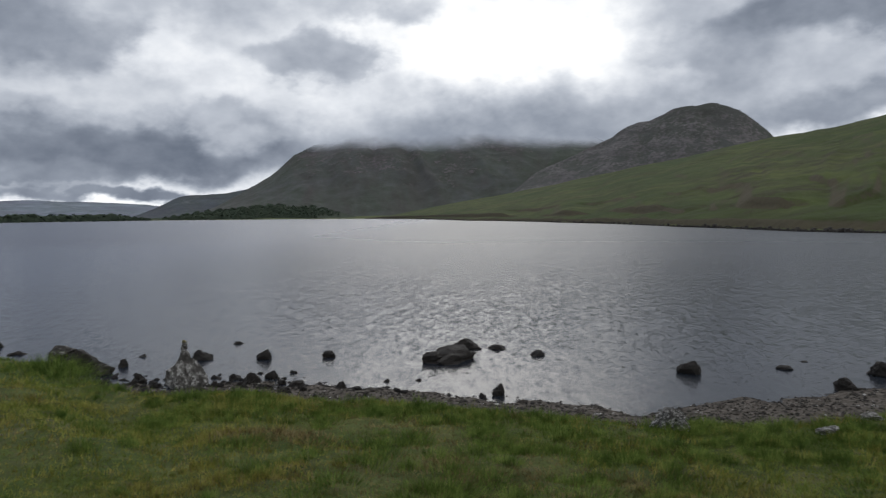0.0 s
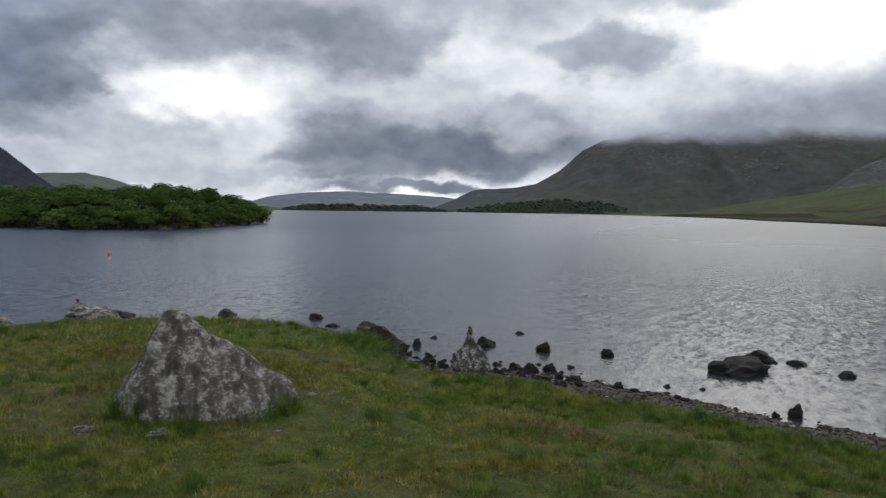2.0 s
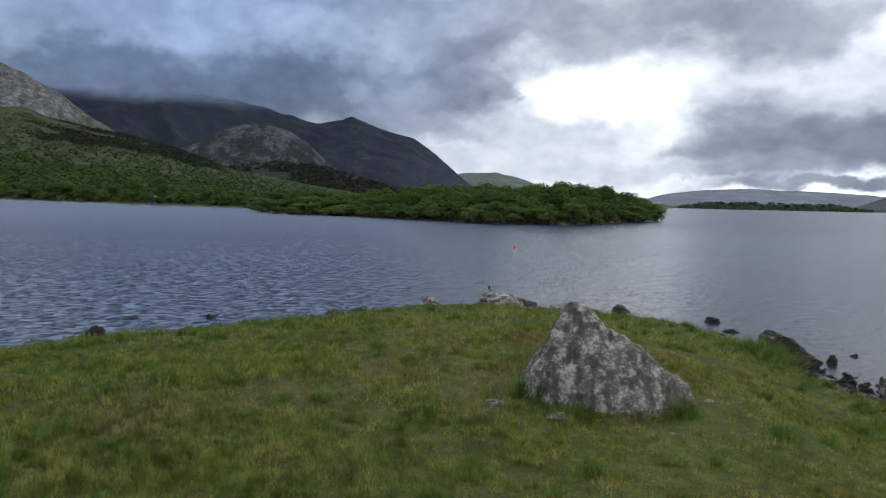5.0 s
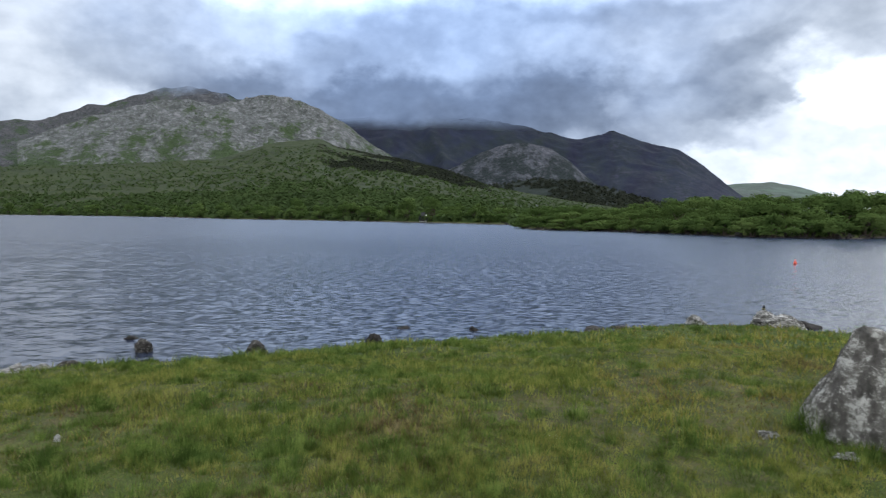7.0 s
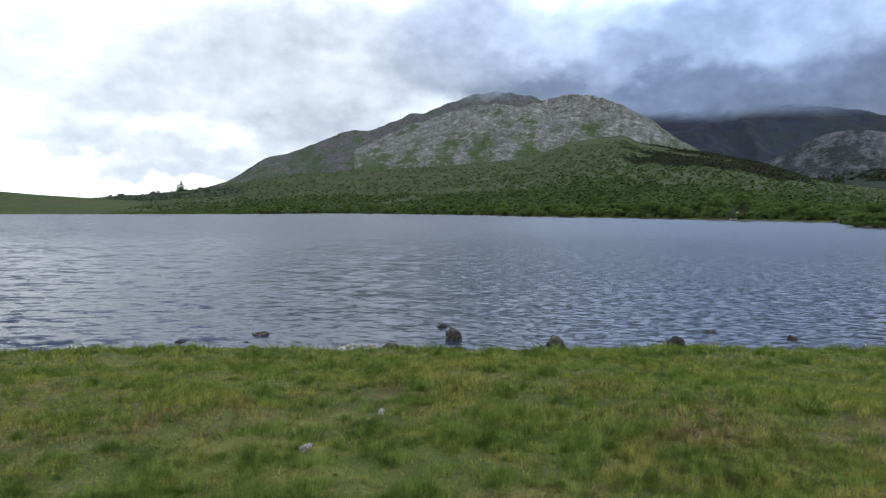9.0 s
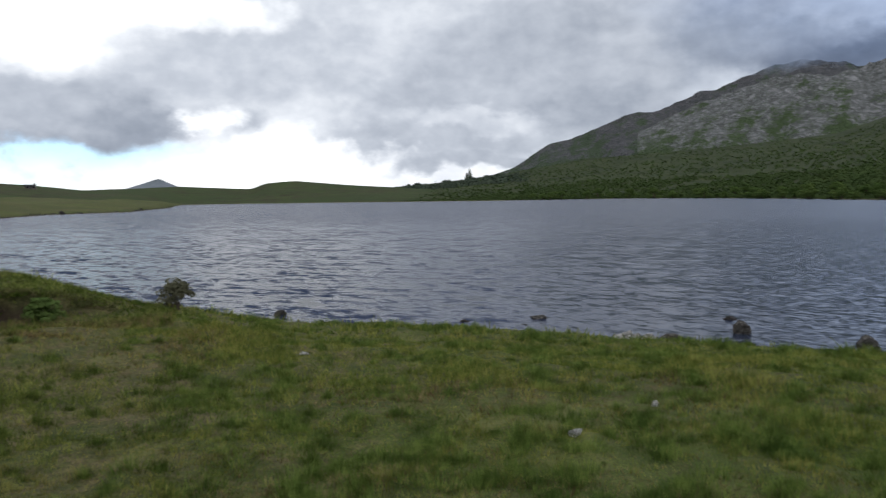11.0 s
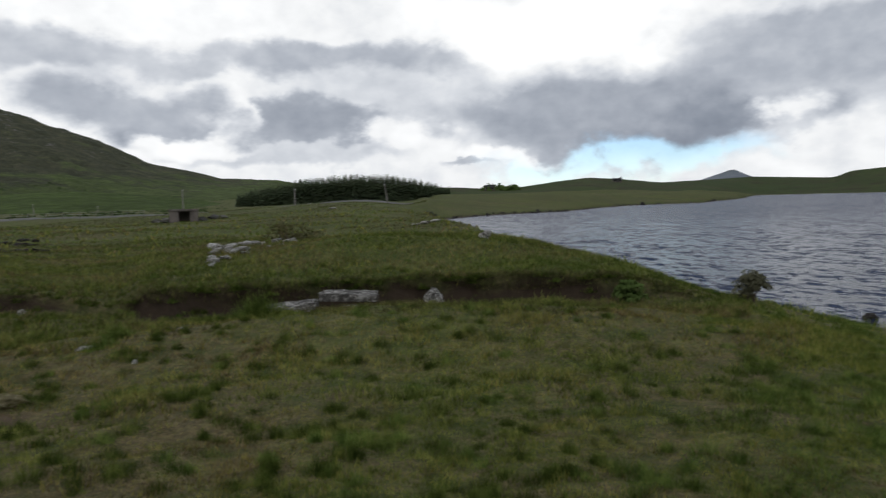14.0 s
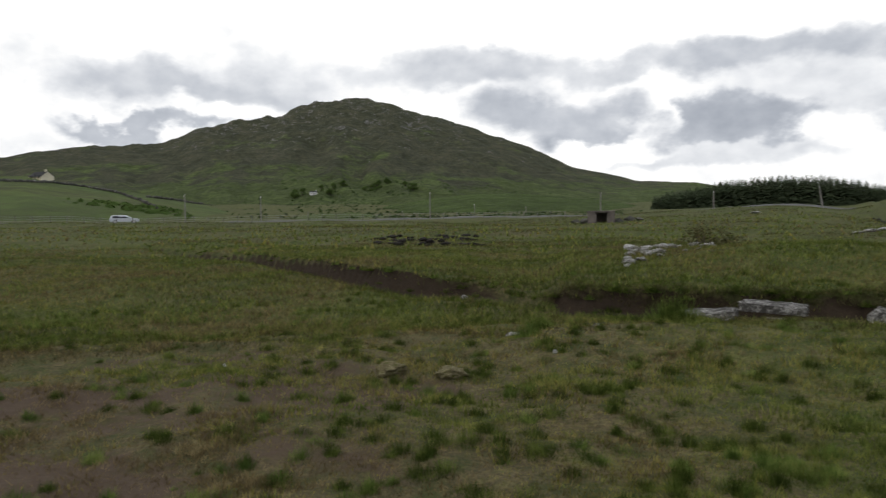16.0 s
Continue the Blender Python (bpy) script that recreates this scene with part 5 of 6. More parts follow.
def spike_rock():
    """A pale pointed rock with little stones stacked on its tip."""
    me = rock_mesh(41, BLOTCHED_ROCK, 0.86, 0.6, 0.60, cuts=12, rough=0.16)
    for v in me.vertices:
        k = 1.05 - 0.80 * max(0.0, min(1.0, v.co.z / 0.60)) ** 0.8
        v.co.x *= k
        v.co.y *= k
        v.co.x -= 0.02 * v.co.z
    ob = new("pointed_rock", me)
    at = polar(20.9, 10.75)
    ob.matrix_world = pose(at.x, at.y, gz(at.x, at.y) - 0.02, 0, 0, 20.9)
    tagged(ob, "pale lichen-covered pointed rock on the shingle shore", "rock")
    return at


def cairn(at, z, n, label, size=0.1):
    c = thing("cairn", pose(at.x, at.y, z, 0, 0, 20), label, "cairn", "little cairns")
    up = 0.0
    for i in range(n):
        s = size * (1 - i * 0.16)
        ob = new("stone", rock_mesh(60 + i * 3, [DARK_ROCK, PALE_ROCK, MOSS_STONE][i % 3], s, s * 0.85, s * 0.5, detail=2))
        ob.parent = c
        ob.matrix_basis = pose((i % 2) * 0.01, 0, up, 0, 0, i * 50)
        up += s * 0.47
    return c


at = spike_rock()
cairn(at, gz(at.x, at.y) + 0.53, 3, "tiny brown cairn stacked on a pointed rock", 0.11)
at = polar(49.7, 16.0)
stone("pale_rock", 49.7, 16.0, 0.72, 0.42, PALE_ROCK, "broad pale lichened rock at the tip of the spit", "rock", 3, "pale rocks on the shore")
cairn(polar(49.9, 16.18), max(gz(at.x, at.y), -0.04) + 0.3, 5, "small cairn of yellowish stones on a pale rock", 0.15)


def shingle():
    """Loose pebbles along the beach, past counting."""
    rng = np.random.RandomState(21)
    base = rock_mesh(77, DARK_ROCK, 1, 1, 0.6, detail=1)
    v0 = np.array([v.co[:] for v in base.vertices])
    f0 = np.array([p.vertices[:] for p in base.polygons])
    for tone, (mat, count) in enumerate(((DARK_ROCK, 4200), (PALE_ROCK, 500), (BROWN_STONE, 4200))):
        az = rng.uniform(-36, 36, count)
        s = rng.beta(1.2, 1.6, count) * (BEACH(az) + 0.75) - 0.45
        thin = rng.rand(count) < np.clip((BEACH(az) + 0.5) / 2.4, 0.25, 1)
        az, s = az[thin], s[thin]
        r = SHORE(az) - s
        x, y = -np.sin(np.radians(az)) * r, np.cos(np.radians(az)) * r
        z = ground_z(az, r)
        size = rng.gamma(2.2, 0.008, len(az)) + 0.012
        turn = rng.uniform(0, 6.28, len(az))
        c, sn = np.cos(turn), np.sin(turn)
        X = (v0[None, :, 0] * c[:, None] - v0[None, :, 1] * 0.75 * sn[:, None]) * size[:, None] + x[:, None]
        Y = (v0[None, :, 0] * sn[:, None] + v0[None, :, 1] * 0.75 * c[:, None]) * size[:, None] + y[:, None]
        Z = v0[None, :, 2] * size[:, None] + (z - 0.2 * size)[:, None]
        V = np.stack([X, Y, Z], -1)
        tri = V[:, f0, :].reshape(-1, 3, 3)
        ob = new("shingle", polys("shingle", tri, mat))
        tagged(ob, ["dark wet pebbles along the waterline", "pale pebbles scattered on the beach", "grey-brown shingle of the narrow beach"][tone], "pebbles", kind="stuff")


shingle()


def far_shore_stones():
    """Loose dark stones and eroded bank along the shore across the water."""
    rng = np.random.RandomState(33)
    base = rock_mesh(78, DARK_ROCK, 1, 1, 0.7, detail=1)
    v0 = np.array([v.co[:] for v in base.vertices])
    f0 = np.array([p.vertices[:] for p in base.polygons])
    az = np.concatenate([rng.uniform(-34, 7, 2400), rng.uniform(138, 163, 300), rng.uniform(36.6, 69, 420)])
    r = ACROSS(az) * 1.0 + rng.uniform(-0.6, 1.6, len(az))
    x, y = -np.sin(np.radians(az)) * r, np.cos(np.radians(az)) * r
    size = rng.gamma(2.0, 0.06, len(az)) * (1 + r / 400) + 0.06
    turn = rng.uniform(0, 6.28, len(az))
    c, sn = np.cos(turn), np.sin(turn)
    X = (v0[None, :, 0] * c[:, None] - v0[None, :, 1] * sn[:, None]) * size[:, None] + x[:, None]
    Y = (v0[None, :, 0] * sn[:, None] + v0[None, :, 1] * c[:, None]) * size[:, None] + y[:, None]
    Z = v0[None, :, 2] * size[:, None] + np.maximum(ground_z(az, r), 0.0)[:, None]
    tri = np.stack([X, Y, Z], -1)[:, f0, :].reshape(-1, 3, 3)
    tagged(new("shore_stones", polys("shore_stones", tri, DARK_ROCK)), "dark stones strewn along the far lake shore", "stones", kind="stuff")


far_shore_stones()


# ---- trees and shrubs ----
def outward(me, normals):
    """Shade loose leaves with the swell of the mass that they lie on."""
    me.polygons.foreach_set("use_smooth", np.ones(len(me.polygons), bool))
    me.normals_split_custom_set_from_vertices(np.repeat(normals, 4, axis=0).tolist())
    return me


def crown_mesh(seed, w, h, lobes, leaves, leaf, mat, base=0.03, flat=0.7):
    """A crown of many leaf sprays gathered on rounded lobes, open between them."""
    rng = np.random.RandomState(seed)
    k = np.arange(lobes)
    ang = k * 2.4 + rng.uniform(-0.5, 0.5, lobes)
    lift = rng.beta(1.5, 1.1, lobes)
    rad = w * 0.5 * np.sqrt(rng.uniform(0.05, 1.0, lobes)) * np.sqrt(1 - lift ** 2.2 * 0.85) * 0.8
    cx, cy, cz = rad * np.cos(ang), rad * np.sin(ang), h * (base + (0.82 - base) * lift)
    size = w * rng.uniform(0.17, 0.33, lobes)
    pick = rng.choice(lobes, leaves, p=size ** 2 / (size ** 2).sum())
    d = rng.normal(size=(leaves, 3))
    d /= np.linalg.norm(d, axis=1)[:, None]
    d[:, 2] = np.where(d[:, 2] < -0.3, -d[:, 2], d[:, 2])
    bump = 1 + 0.16 * np.sin(d[:, 0] * 7 + pick) * np.sin(d[:, 1] * 6 + pick * 2) + 0.1 * np.sin(d[:, 2] * 9 + pick)
    shell = (rng.uniform(0.72, 1.04, leaves) * bump)[:, None]
    c = np.stack([cx, cy, cz], -1)[pick] + d * size[pick][:, None] * shell * np.array([1, 1, flat])
    nrm = d + rng.normal(size=(leaves, 3)) * 0.4 + np.array([0, 0, 0.25])
    nrm /= np.linalg.norm(nrm, axis=1)[:, None]
    u = np.cross(nrm, rng.normal(size=(leaves, 3)))
    u /= np.linalg.norm(u, axis=1)[:, None]
    v = np.cross(nrm, u)
    s = leaf * rng.uniform(0.6, 1.3, leaves)[:, None]
    quad = np.stack([c - v * s * 0.32 + nrm * s * 0.08, c + u * s * 0.5, c + v * s * 0.32 - nrm * s * 0.1, c - u * s * 0.5], 1)
    soft = d + nrm * 0.5 + np.array([0, 0, 0.1])
    return outward(polys("crown", quad, mat), soft / np.linalg.norm(soft, axis=1)[:, None]), np.stack([cx, cy, cz], -1)


def broad_tree(name, seed, w, h, mat, label, category="tree", group="", leaves=2600, leaf=0.27, lobes=12, multi=3):
    t = thing(name, Matrix.Identity(4), label, category, group)
    me, tips = crown_mesh(seed, w, h, lobes, leaves, leaf, mat)
    crown = new("crown", me)
    crown.parent = t
    rng = random.Random(seed)
    bm = bmesh.new()
    for i in range(multi):
        a = i * 6.28 / multi + rng.random()
        root = Vector((math.cos(a) * 0.1 * w * 0.3, math.sin(a) * 0.1 * w * 0.3, -0.15))
        fork = Vector((math.cos(a) * w * 0.12, math.sin(a) * w * 0.12, h * 0.35))
        tube(bm, root, fork, w * 0.032, w * 0.022, 7)
        for tip in rng.sample(list(tips), 3):
            tube(bm, fork, Vector(tip) * 0.95, w * 0.018, w * 0.006, 5)
    part("trunk", bm, BARK, t)
    return t


TREES = [broad_tree("tree", s, w, h, m, "broad-leaved shore tree with a dense dark green crown" if m is OAK else "broad-leaved shore tree with a light green crown", "tree", "trees along the far shore", leaves=n)
         for s, w, h, m, n in ((1, 4.4, 4.6, OAK, 3400), (2, 4.8, 4.0, OAK_PALE, 3400), (3, 3.8, 4.8, OAK, 3000), (4, 5.2, 4.2, OAK, 3600), (5, 4.2, 3.6, OAK_PALE, 3000), (6, 3.4, 2.6, OAK, 2000))]
TREE_SIZES = [(4.4, 4.6), (4.8, 4.0), (3.8, 4.8), (5.2, 4.2), (4.2, 3.6), (3.4, 2.6)]
TREE_USED = [False] * len(TREES)


def plant(kind, x, y, z, scale, turn, tall=1.0):
    m = pose(x, y, z, 0, 0, turn)
    if not TREE_USED[kind]:
        TREE_USED[kind] = True
        ob = TREES[kind]
    else:
        ob = copy_thing(TREES[kind], m)
    ob.matrix_basis = m @ Matrix.Diagonal((scale, scale, scale * tall, 1))
    return ob


CROWN_LINE = line_of([(35.8, -0.9), (36.6, -0.5), (37.7, 0.3), (39.9, 1.1), (42.2, 1.55), (45.2, 1.6), (47.8, 1.3), (50, 1.6), (52, 1.3), (54.5, 1.35), (57.3, 1.0), (60, 0.45), (63.7, 0.6), (66.2, 0.4), (69, 0.2)], 0.3)
rng = random.Random(12)
for row in range(4):
    az = 37.3 + row * 0.35
    while az < 68.0:
        r = float(ACROSS(az)) + (0.6, 4.0, 8.5, 13.5)[row] + rng.uniform(-0.8, 0.8)
        top = EYE + r * math.tan(radians(float(CROWN_LINE(az)))) - (1.6, 0.5, -0.2, -0.3)[row] - rng.uniform(0, 0.6)
        x, y = polar(az, r)[:2]
        z = max(gz(x, y), 0.05)
        kind = rng.choice([0, 1, 2, 3, 4]) if row else rng.choice([1, 4, 5, 5])
        w, h = TREE_SIZES[kind]
        want = max(1.5, top - z)
        scale = rng.uniform(0.8, 1.05) * (0.85 if row == 0 else 1.0)
        plant(kind, x, y, z - 0.1, scale, rng.uniform(0, 360), want / (h * 0.98 * scale))
        az += math.degrees(w * scale * (0.64 if row else 0.7) / r)
# thinner row along the mainland shore
az = 68.6
while az < 112:
    for row in range(2):
        r = float(ACROSS(az)) + 3.5 + row * 9 + rng.uniform(-1.5, 2.5)
        x, y = polar(az + rng.uniform(-0.5, 0.5), r)[:2]
        z = hill_z(bpy.data.objects["foothills"], x, y)
        z = max(gz(x, y), z if z is not None else 0.0)
        kind = rng.choice([0, 1, 2, 4, 4, 5])
        scale = rng.uniform(0.75, 1.15) * (1 + 0.2 * (r > 250))
        plant(kind, x, y, z - 0.2, scale, rng.uniform(0, 360), rng.uniform(0.8, 1.1))
    az += rng.uniform(0.7, 1.3)


def conifer_mesh(seed, h, w, tiers=15, per=20):
    rng = np.random.RandomState(seed)
    out = []
    for i in range(tiers):
        f = i / (tiers - 1)
        z = h * (0.08 + 0.9 * f)
        reach = w * 0.5 * (1 - f) ** 0.6 + 0.08
        for _ in range(max(5, int(per * (1 - f * 0.6)))):
            a = rng.uniform(0, 6.283)
            l = reach * rng.uniform(0.7, 1.15)
            d = np.array([math.cos(a), math.sin(a), 0])
            s = np.array([-d[1], d[0], 0])
            root = np.array([0, 0, z + rng.uniform(-0.1, 0.1) * h / tiers * 4])
            tip = root + d * l + np.array([0, 0, -0.28 * l + 0.06 * h / tiers])
            mid_ = (root + tip) / 2 + np.array([0, 0, 0.08 * l])
            b = l * 0.32
            out.append([root, mid_ - s * b, tip, mid_ + s * b])
    return polys("crown", np.array(out), SPRUCE)


def conifer(seed, h, w):
    t = thing("conifer", Matrix.Identity(4), "tall dark spruce in a dense plantation", "conifer", "spruces of the plantation")
    c = new("crown", conifer_mesh(seed, h, w))
    c.parent = t
    part("trunk", tube(bmesh.new(), (0, 0, -0.3), (0, 0, h * 0.97), h * 0.018, 0.01, 7), BARK, t)
    return t


SPRUCES = [conifer(s, 7.5, 4.2) for s in range(4)]
spruce_used = [False] * 4
WOOD_LINE = line_of([(161, 0.7), (162.5, 1.15), (164, 1.55), (166.5, 1.95), (169.4, 1.95), (172.5, 1.72), (174.5, 1.25), (176.6, 0.95), (177.6, 0.5)], 0.3)


def spruce(x, y, z, h, label=""):
    k = rng.randrange(4)
    s = h / 7.5
    m = pose(x, y, z, 0, 0, rng.uniform(0, 360))
    ob = copy_thing(SPRUCES[k], m) if spruce_used[k] else SPRUCES[k]
    spruce_used[k] = True
    ob.matrix_basis = m @ Matrix.Diagonal((s * 1.05, s * 1.05, s, 1))
    return tagged(ob, label) if label else ob


for row in range(5):
    az = 161.2 + row * 0.11
    while az < 177.4:
        r = 195 + row * 4 + rng.uniform(-1.2, 1.2)
        x, y = polar(az, r)[:2]
        z = gz(x, y)
        h = EYE + r * math.tan(radians(float(WOOD_LINE(az)))) + 1.6 - z - rng.uniform(0, 1.2)
        if h > 2.0:
            spruce(x, y, z - 0.2, h)
        az += rng.uniform(0.36, 0.5)
for az, el, h in ((116.7, 1.46, 14.5), (116.95, 1.43, 10.0), (115.6, 1.5, 4.5), (119.4, 1.2, 3.5), (120.3, 1.1, 3), (121.5, 0.95, 3), (118.4, 1.25, 3.2)):
    p = slope_point(az, el - 0.12, ["foothills", "low_hills"])
    if p:
        spruce(p.x, p.y, p.z - 0.3, h, "lone spruce against the sky on a low ridge")


def woods(name, label, ob, a0, a1, r0, r1, count, size, mat, seed, squat=0.8, bare=0.0, cards=24):
    """Scrub and trees on a far slope, past counting."""
    g = np.random.RandomState(seed)
    quads, swell = [], []
    for _ in range(count):
        az, f = g.uniform(a0, a1), g.rand()
        x, y = polar(az, r0 + (r1 - r0) * f ** 1.3 + (float(ACROSS(az)) if r0 < 100 else 0.0))[:2]
        if LAT.fbm(x, y, 60.0, 3) < bare - 0.35:
            continue
        z = hill_z(ob, x, y)
        z0 = gz(x, y)
        z = max(z0, z if z is not None else z0)
        if z < 0.1:
            continue
        s = size * g.uniform(0.5, 1.25) * min(1.0, 0.35 + 3.5 * min(az - a0, a1 - az) / (a1 - a0))
        d = g.normal(size=(cards, 3))
        d /= np.linalg.norm(d, axis=1)[:, None]
        d[:, 2] = np.abs(d[:, 2])
        c = np.array([x, y, z - 0.1 * s]) + d * s * np.array([0.55, 0.55, squat]) * g.uniform(0.6, 1.1, cards)[:, None]
        u = np.cross(d, g.normal(size=(cards, 3)))
        u /= np.linalg.norm(u, axis=1)[:, None]
        v = np.cross(d, u)
        q = s * 0.34
        quads.append(np.stack([c - v * q * 0.8, c + u * q, c + v * q * 0.8, c - u * q], 1))
        swell.append(d + np.array([0, 0, 0.9]))
    return tagged(new(name, outward(polys(name, np.concatenate(quads), mat), np.concatenate(swell))), label, "woodland", kind="stuff")


DARK_WOOD = canopy_material("dark_far_wood", (0.026, 0.030, 0.024), (0.034, 0.038, 0.028), (0.044, 0.052, 0.034), 0.05)
foot_ob = bpy.data.objects["foothills"]
woods("scrub_wood", "dense green scrub and young trees on the foothill", foot_ob, 60, 124, 6, 620, 10800, 1.8, SCRUB, 5, bare=-0.05, cards=9)
woods("young_wood", "lighter green birch scrub on the foothill", foot_ob, 59, 122, 4, 150, 7300, 2.0, SCRUB, 6, bare=-0.2, cards=13)
woods("dark_wood", "dark spruce wood below the mountain", foot_ob, 70, 83.5, 520, 960, 5200, 2.6, DARK_WOOD, 7, 0.8, bare=0.2, cards=12)
woods("spur_wood", "dark spruce wood clothing a low spur", bpy.data.objects["wooded_spur"], 55.5, 73.0, 720, 1060, 3600, 4.2, DARK_WOOD, 19, 1.0, bare=0.0, cards=12)
woods("moor_scrub", "dark rushes and gorse scattered over the far moor", ground, 178, 214, 132, 540, 1500, 0.9, SCRUB, 23, 0.6, bare=0.1, cards=10)
woods("hill_scrub", "dark gorse and bracken on the lower hill", bpy.data.objects["mountain_6"], 176, 214, 570, 800, 700, 2.6, SCRUB, 24, 0.6, bare=0.25, cards=12)
woods("ridge_wood", "dark bushes along the crest of a low ridge", foot_ob, 112.0, 123.0, 640, 790, 420, 4.2, SPRUCE_FAR, 17, 0.8, cards=16)
woods("far_wood", "dark conifer wood across the head of the lake", ground, 23.0, 35.8, 4, 70, 620, 7.0, SPRUCE_FAR, 8, 1.0, cards=30)
woods("far_wood", "dark conifer plantation at the mountain's foot", bpy.data.objects["plantation_hill"], 9.2, 22.2, 1020, 1160, 700, 6.0, SPRUCE_FAR, 9, 0.9, cards=30)
woods("bracken", "dark green bracken on the grazed slope", bpy.data.objects["hillside_2"], 212.5, 221, 150, 215, 260, 1.8, OAK, 10, 0.5, bare=0.3)


def shrub(az, r, w, h, mat, label, seed):
    at = polar(az, r)
    t = broad_tree("shrub", seed, w, h, mat, label, "shrub", leaves=900, leaf=0.07, lobes=14, multi=4)
    t.matrix_basis = pose(at.x, at.y, gz(at.x, at.y) - 0.03)
    return t


THIN = canopy_material("grey_green_leaves", (0.075, 0.075, 0.048), (0.11, 0.11, 0.07), (0.15, 0.15, 0.10), 3.0)
shrub(138.9, 13.0, 0.66, 0.6, THIN, "small wind-bent gorse shrub on the bank", 31)
shrub(147.5, 11.6, 0.5, 0.42, OAK_PALE, "low pale green shrub by the peat bank", 32)
shrub(174.0, 25.6, 1.7, 0.8, HEATH, "brown heather bush behind bleached rocks", 33)
shrub(172.6, 26.5, 1.4, 0.6, HEATH, "brown heather bush behind bleached rocks", 34)


# ---- grass ----
def blades(name, az, r, height, width, mat, label, seed, bend=0.5, lift=0.0, x=None, y=None, z=None, lean=None):
    g = np.random.RandomState(seed)
    if x is None:
        x, y = -np.sin(np.radians(az)) * r, np.cos(np.radians(az)) * r
    if z is None:
        z = ground_z(az, r)
    n = len(x)
    a = g.uniform(0, 6.283, n)
    h = height * g.uniform(0.5, 1.3, n)
    w = width * g.uniform(0.6, 1.4, n)
    lx, ly = g.normal(size=(2, n)) * bend * h
    if lean is not None:
        lx, ly = lx * 0.4 + lean[0], ly * 0.4 + lean[1]
    dx, dy = np.cos(a) * w * 0.5, np.sin(a) * w * 0.5
    root_l = np.stack([x - dx, y - dy, z - 0.01 + 0 * x], -1)
    root_r = np.stack([x + dx, y + dy, z - 0.01 + 0 * x], -1)
    tip = np.stack([x + lx, y + ly, z + h], -1)
    tri = np.stack([root_l, root_r, tip], 1)
    return tagged(new(name, polys(name, tri, mat)), label, "grass", kind="stuff")


def turf_field():
    g = np.random.RandomState(5)
    sets = []
    for r0, r1, count, h, w in ((0.3, 2.6, 24000, 0.04, 0.006), (2.6, 5.5, 260000, 0.040, 0.0045), (5.5, 10.5, 290000, 0.05, 0.0065), (10.5, 26, 200000, 0.075, 0.014), (26, 80, 26000, 0.16, 0.10)):
        az = g.uniform(-36, 229, count)
        r = np.sqrt(g.uniform(r0 ** 2, r1 ** 2, count))
        keep = ((SHORE(az) - r > BEACH(az) + 0.05) | (az > 163)) & off_cut(az, r)
        az, r = az[keep], r[keep]
        x, y = -np.sin(np.radians(az)) * r, np.cos(np.radians(az)) * r
        dryness = LAT.fbm(x, y, 1.3, 3) + 0.6 * LAT2.fbm(x, y, 6.0, 2) + np.interp(az, [-36, 10, 40, 60, 110, 156, 182, 229], [-0.05, 0.03, 0.03, -0.26, -0.14, 0.03, 0.10, 0.17])
        thick = LAT2.fbm(x, y, 0.7, 2)
        knots = LAT.fbm(x, y, 0.17, 2)
        clear = np.hypot(x - the_boulder.location.x, y - the_boulder.location.y) > 0.45
        keep = clear & (thick + g.uniform(-0.4, 0.4, len(x)) - 0.5 * np.clip(dryness, 0, 1) > -0.42)
        sets.append((az[keep], r[keep], dryness[keep] + g.uniform(-0.3, 0.3, keep.sum()), np.full(keep.sum(), h) * (0.5 + 0.9 * ease((thick[keep] - 0.04) / 0.3) + 1.0 * ease((knots[keep] + 0.05) / 0.4)), np.full(keep.sum(), w)))
    az, r, dryness, h, w = (np.concatenate(c) for c in zip(*sets))
    straw = dryness > 0.27
    olive = ~straw & (dryness > -0.06) & ((az < 62) | ((az > 135) & (dryness > 0.12)))
    blades("grass", az[olive], r[olive], h[olive] * 0.85, w[olive] * 1.7, OLIVE, "short yellowish mossy turf cropped by sheep", 11, bend=0.4)
    az, r, h, w, straw = az[~olive], r[~olive], h[~olive], w[~olive], straw[~olive]
    moor = az > 138 + 14 * LAT.fbm(-np.sin(np.radians(az)) * r, np.cos(np.radians(az)) * r, 1.5, 2)
    moor = moor & ~straw
    lake = ~straw & ~moor
    blades("grass", az[lake], r[lake], h[lake], w[lake] * 1.7, GRASS, "short green sheep-cropped grass of the lakeside", 1, bend=0.32)
    blades("grass", az[moor], r[moor], h[moor], w[moor] * 1.7, MOOR_GREEN, "short dull green grass of the moor edge", 12, bend=0.35)
    blades("dry_grass", az[straw], r[straw], h[straw] * 0.75, w[straw] * 1.5, STRAW, "dry straw-coloured grass between the tufts", 2, bend=0.7)


turf_field()


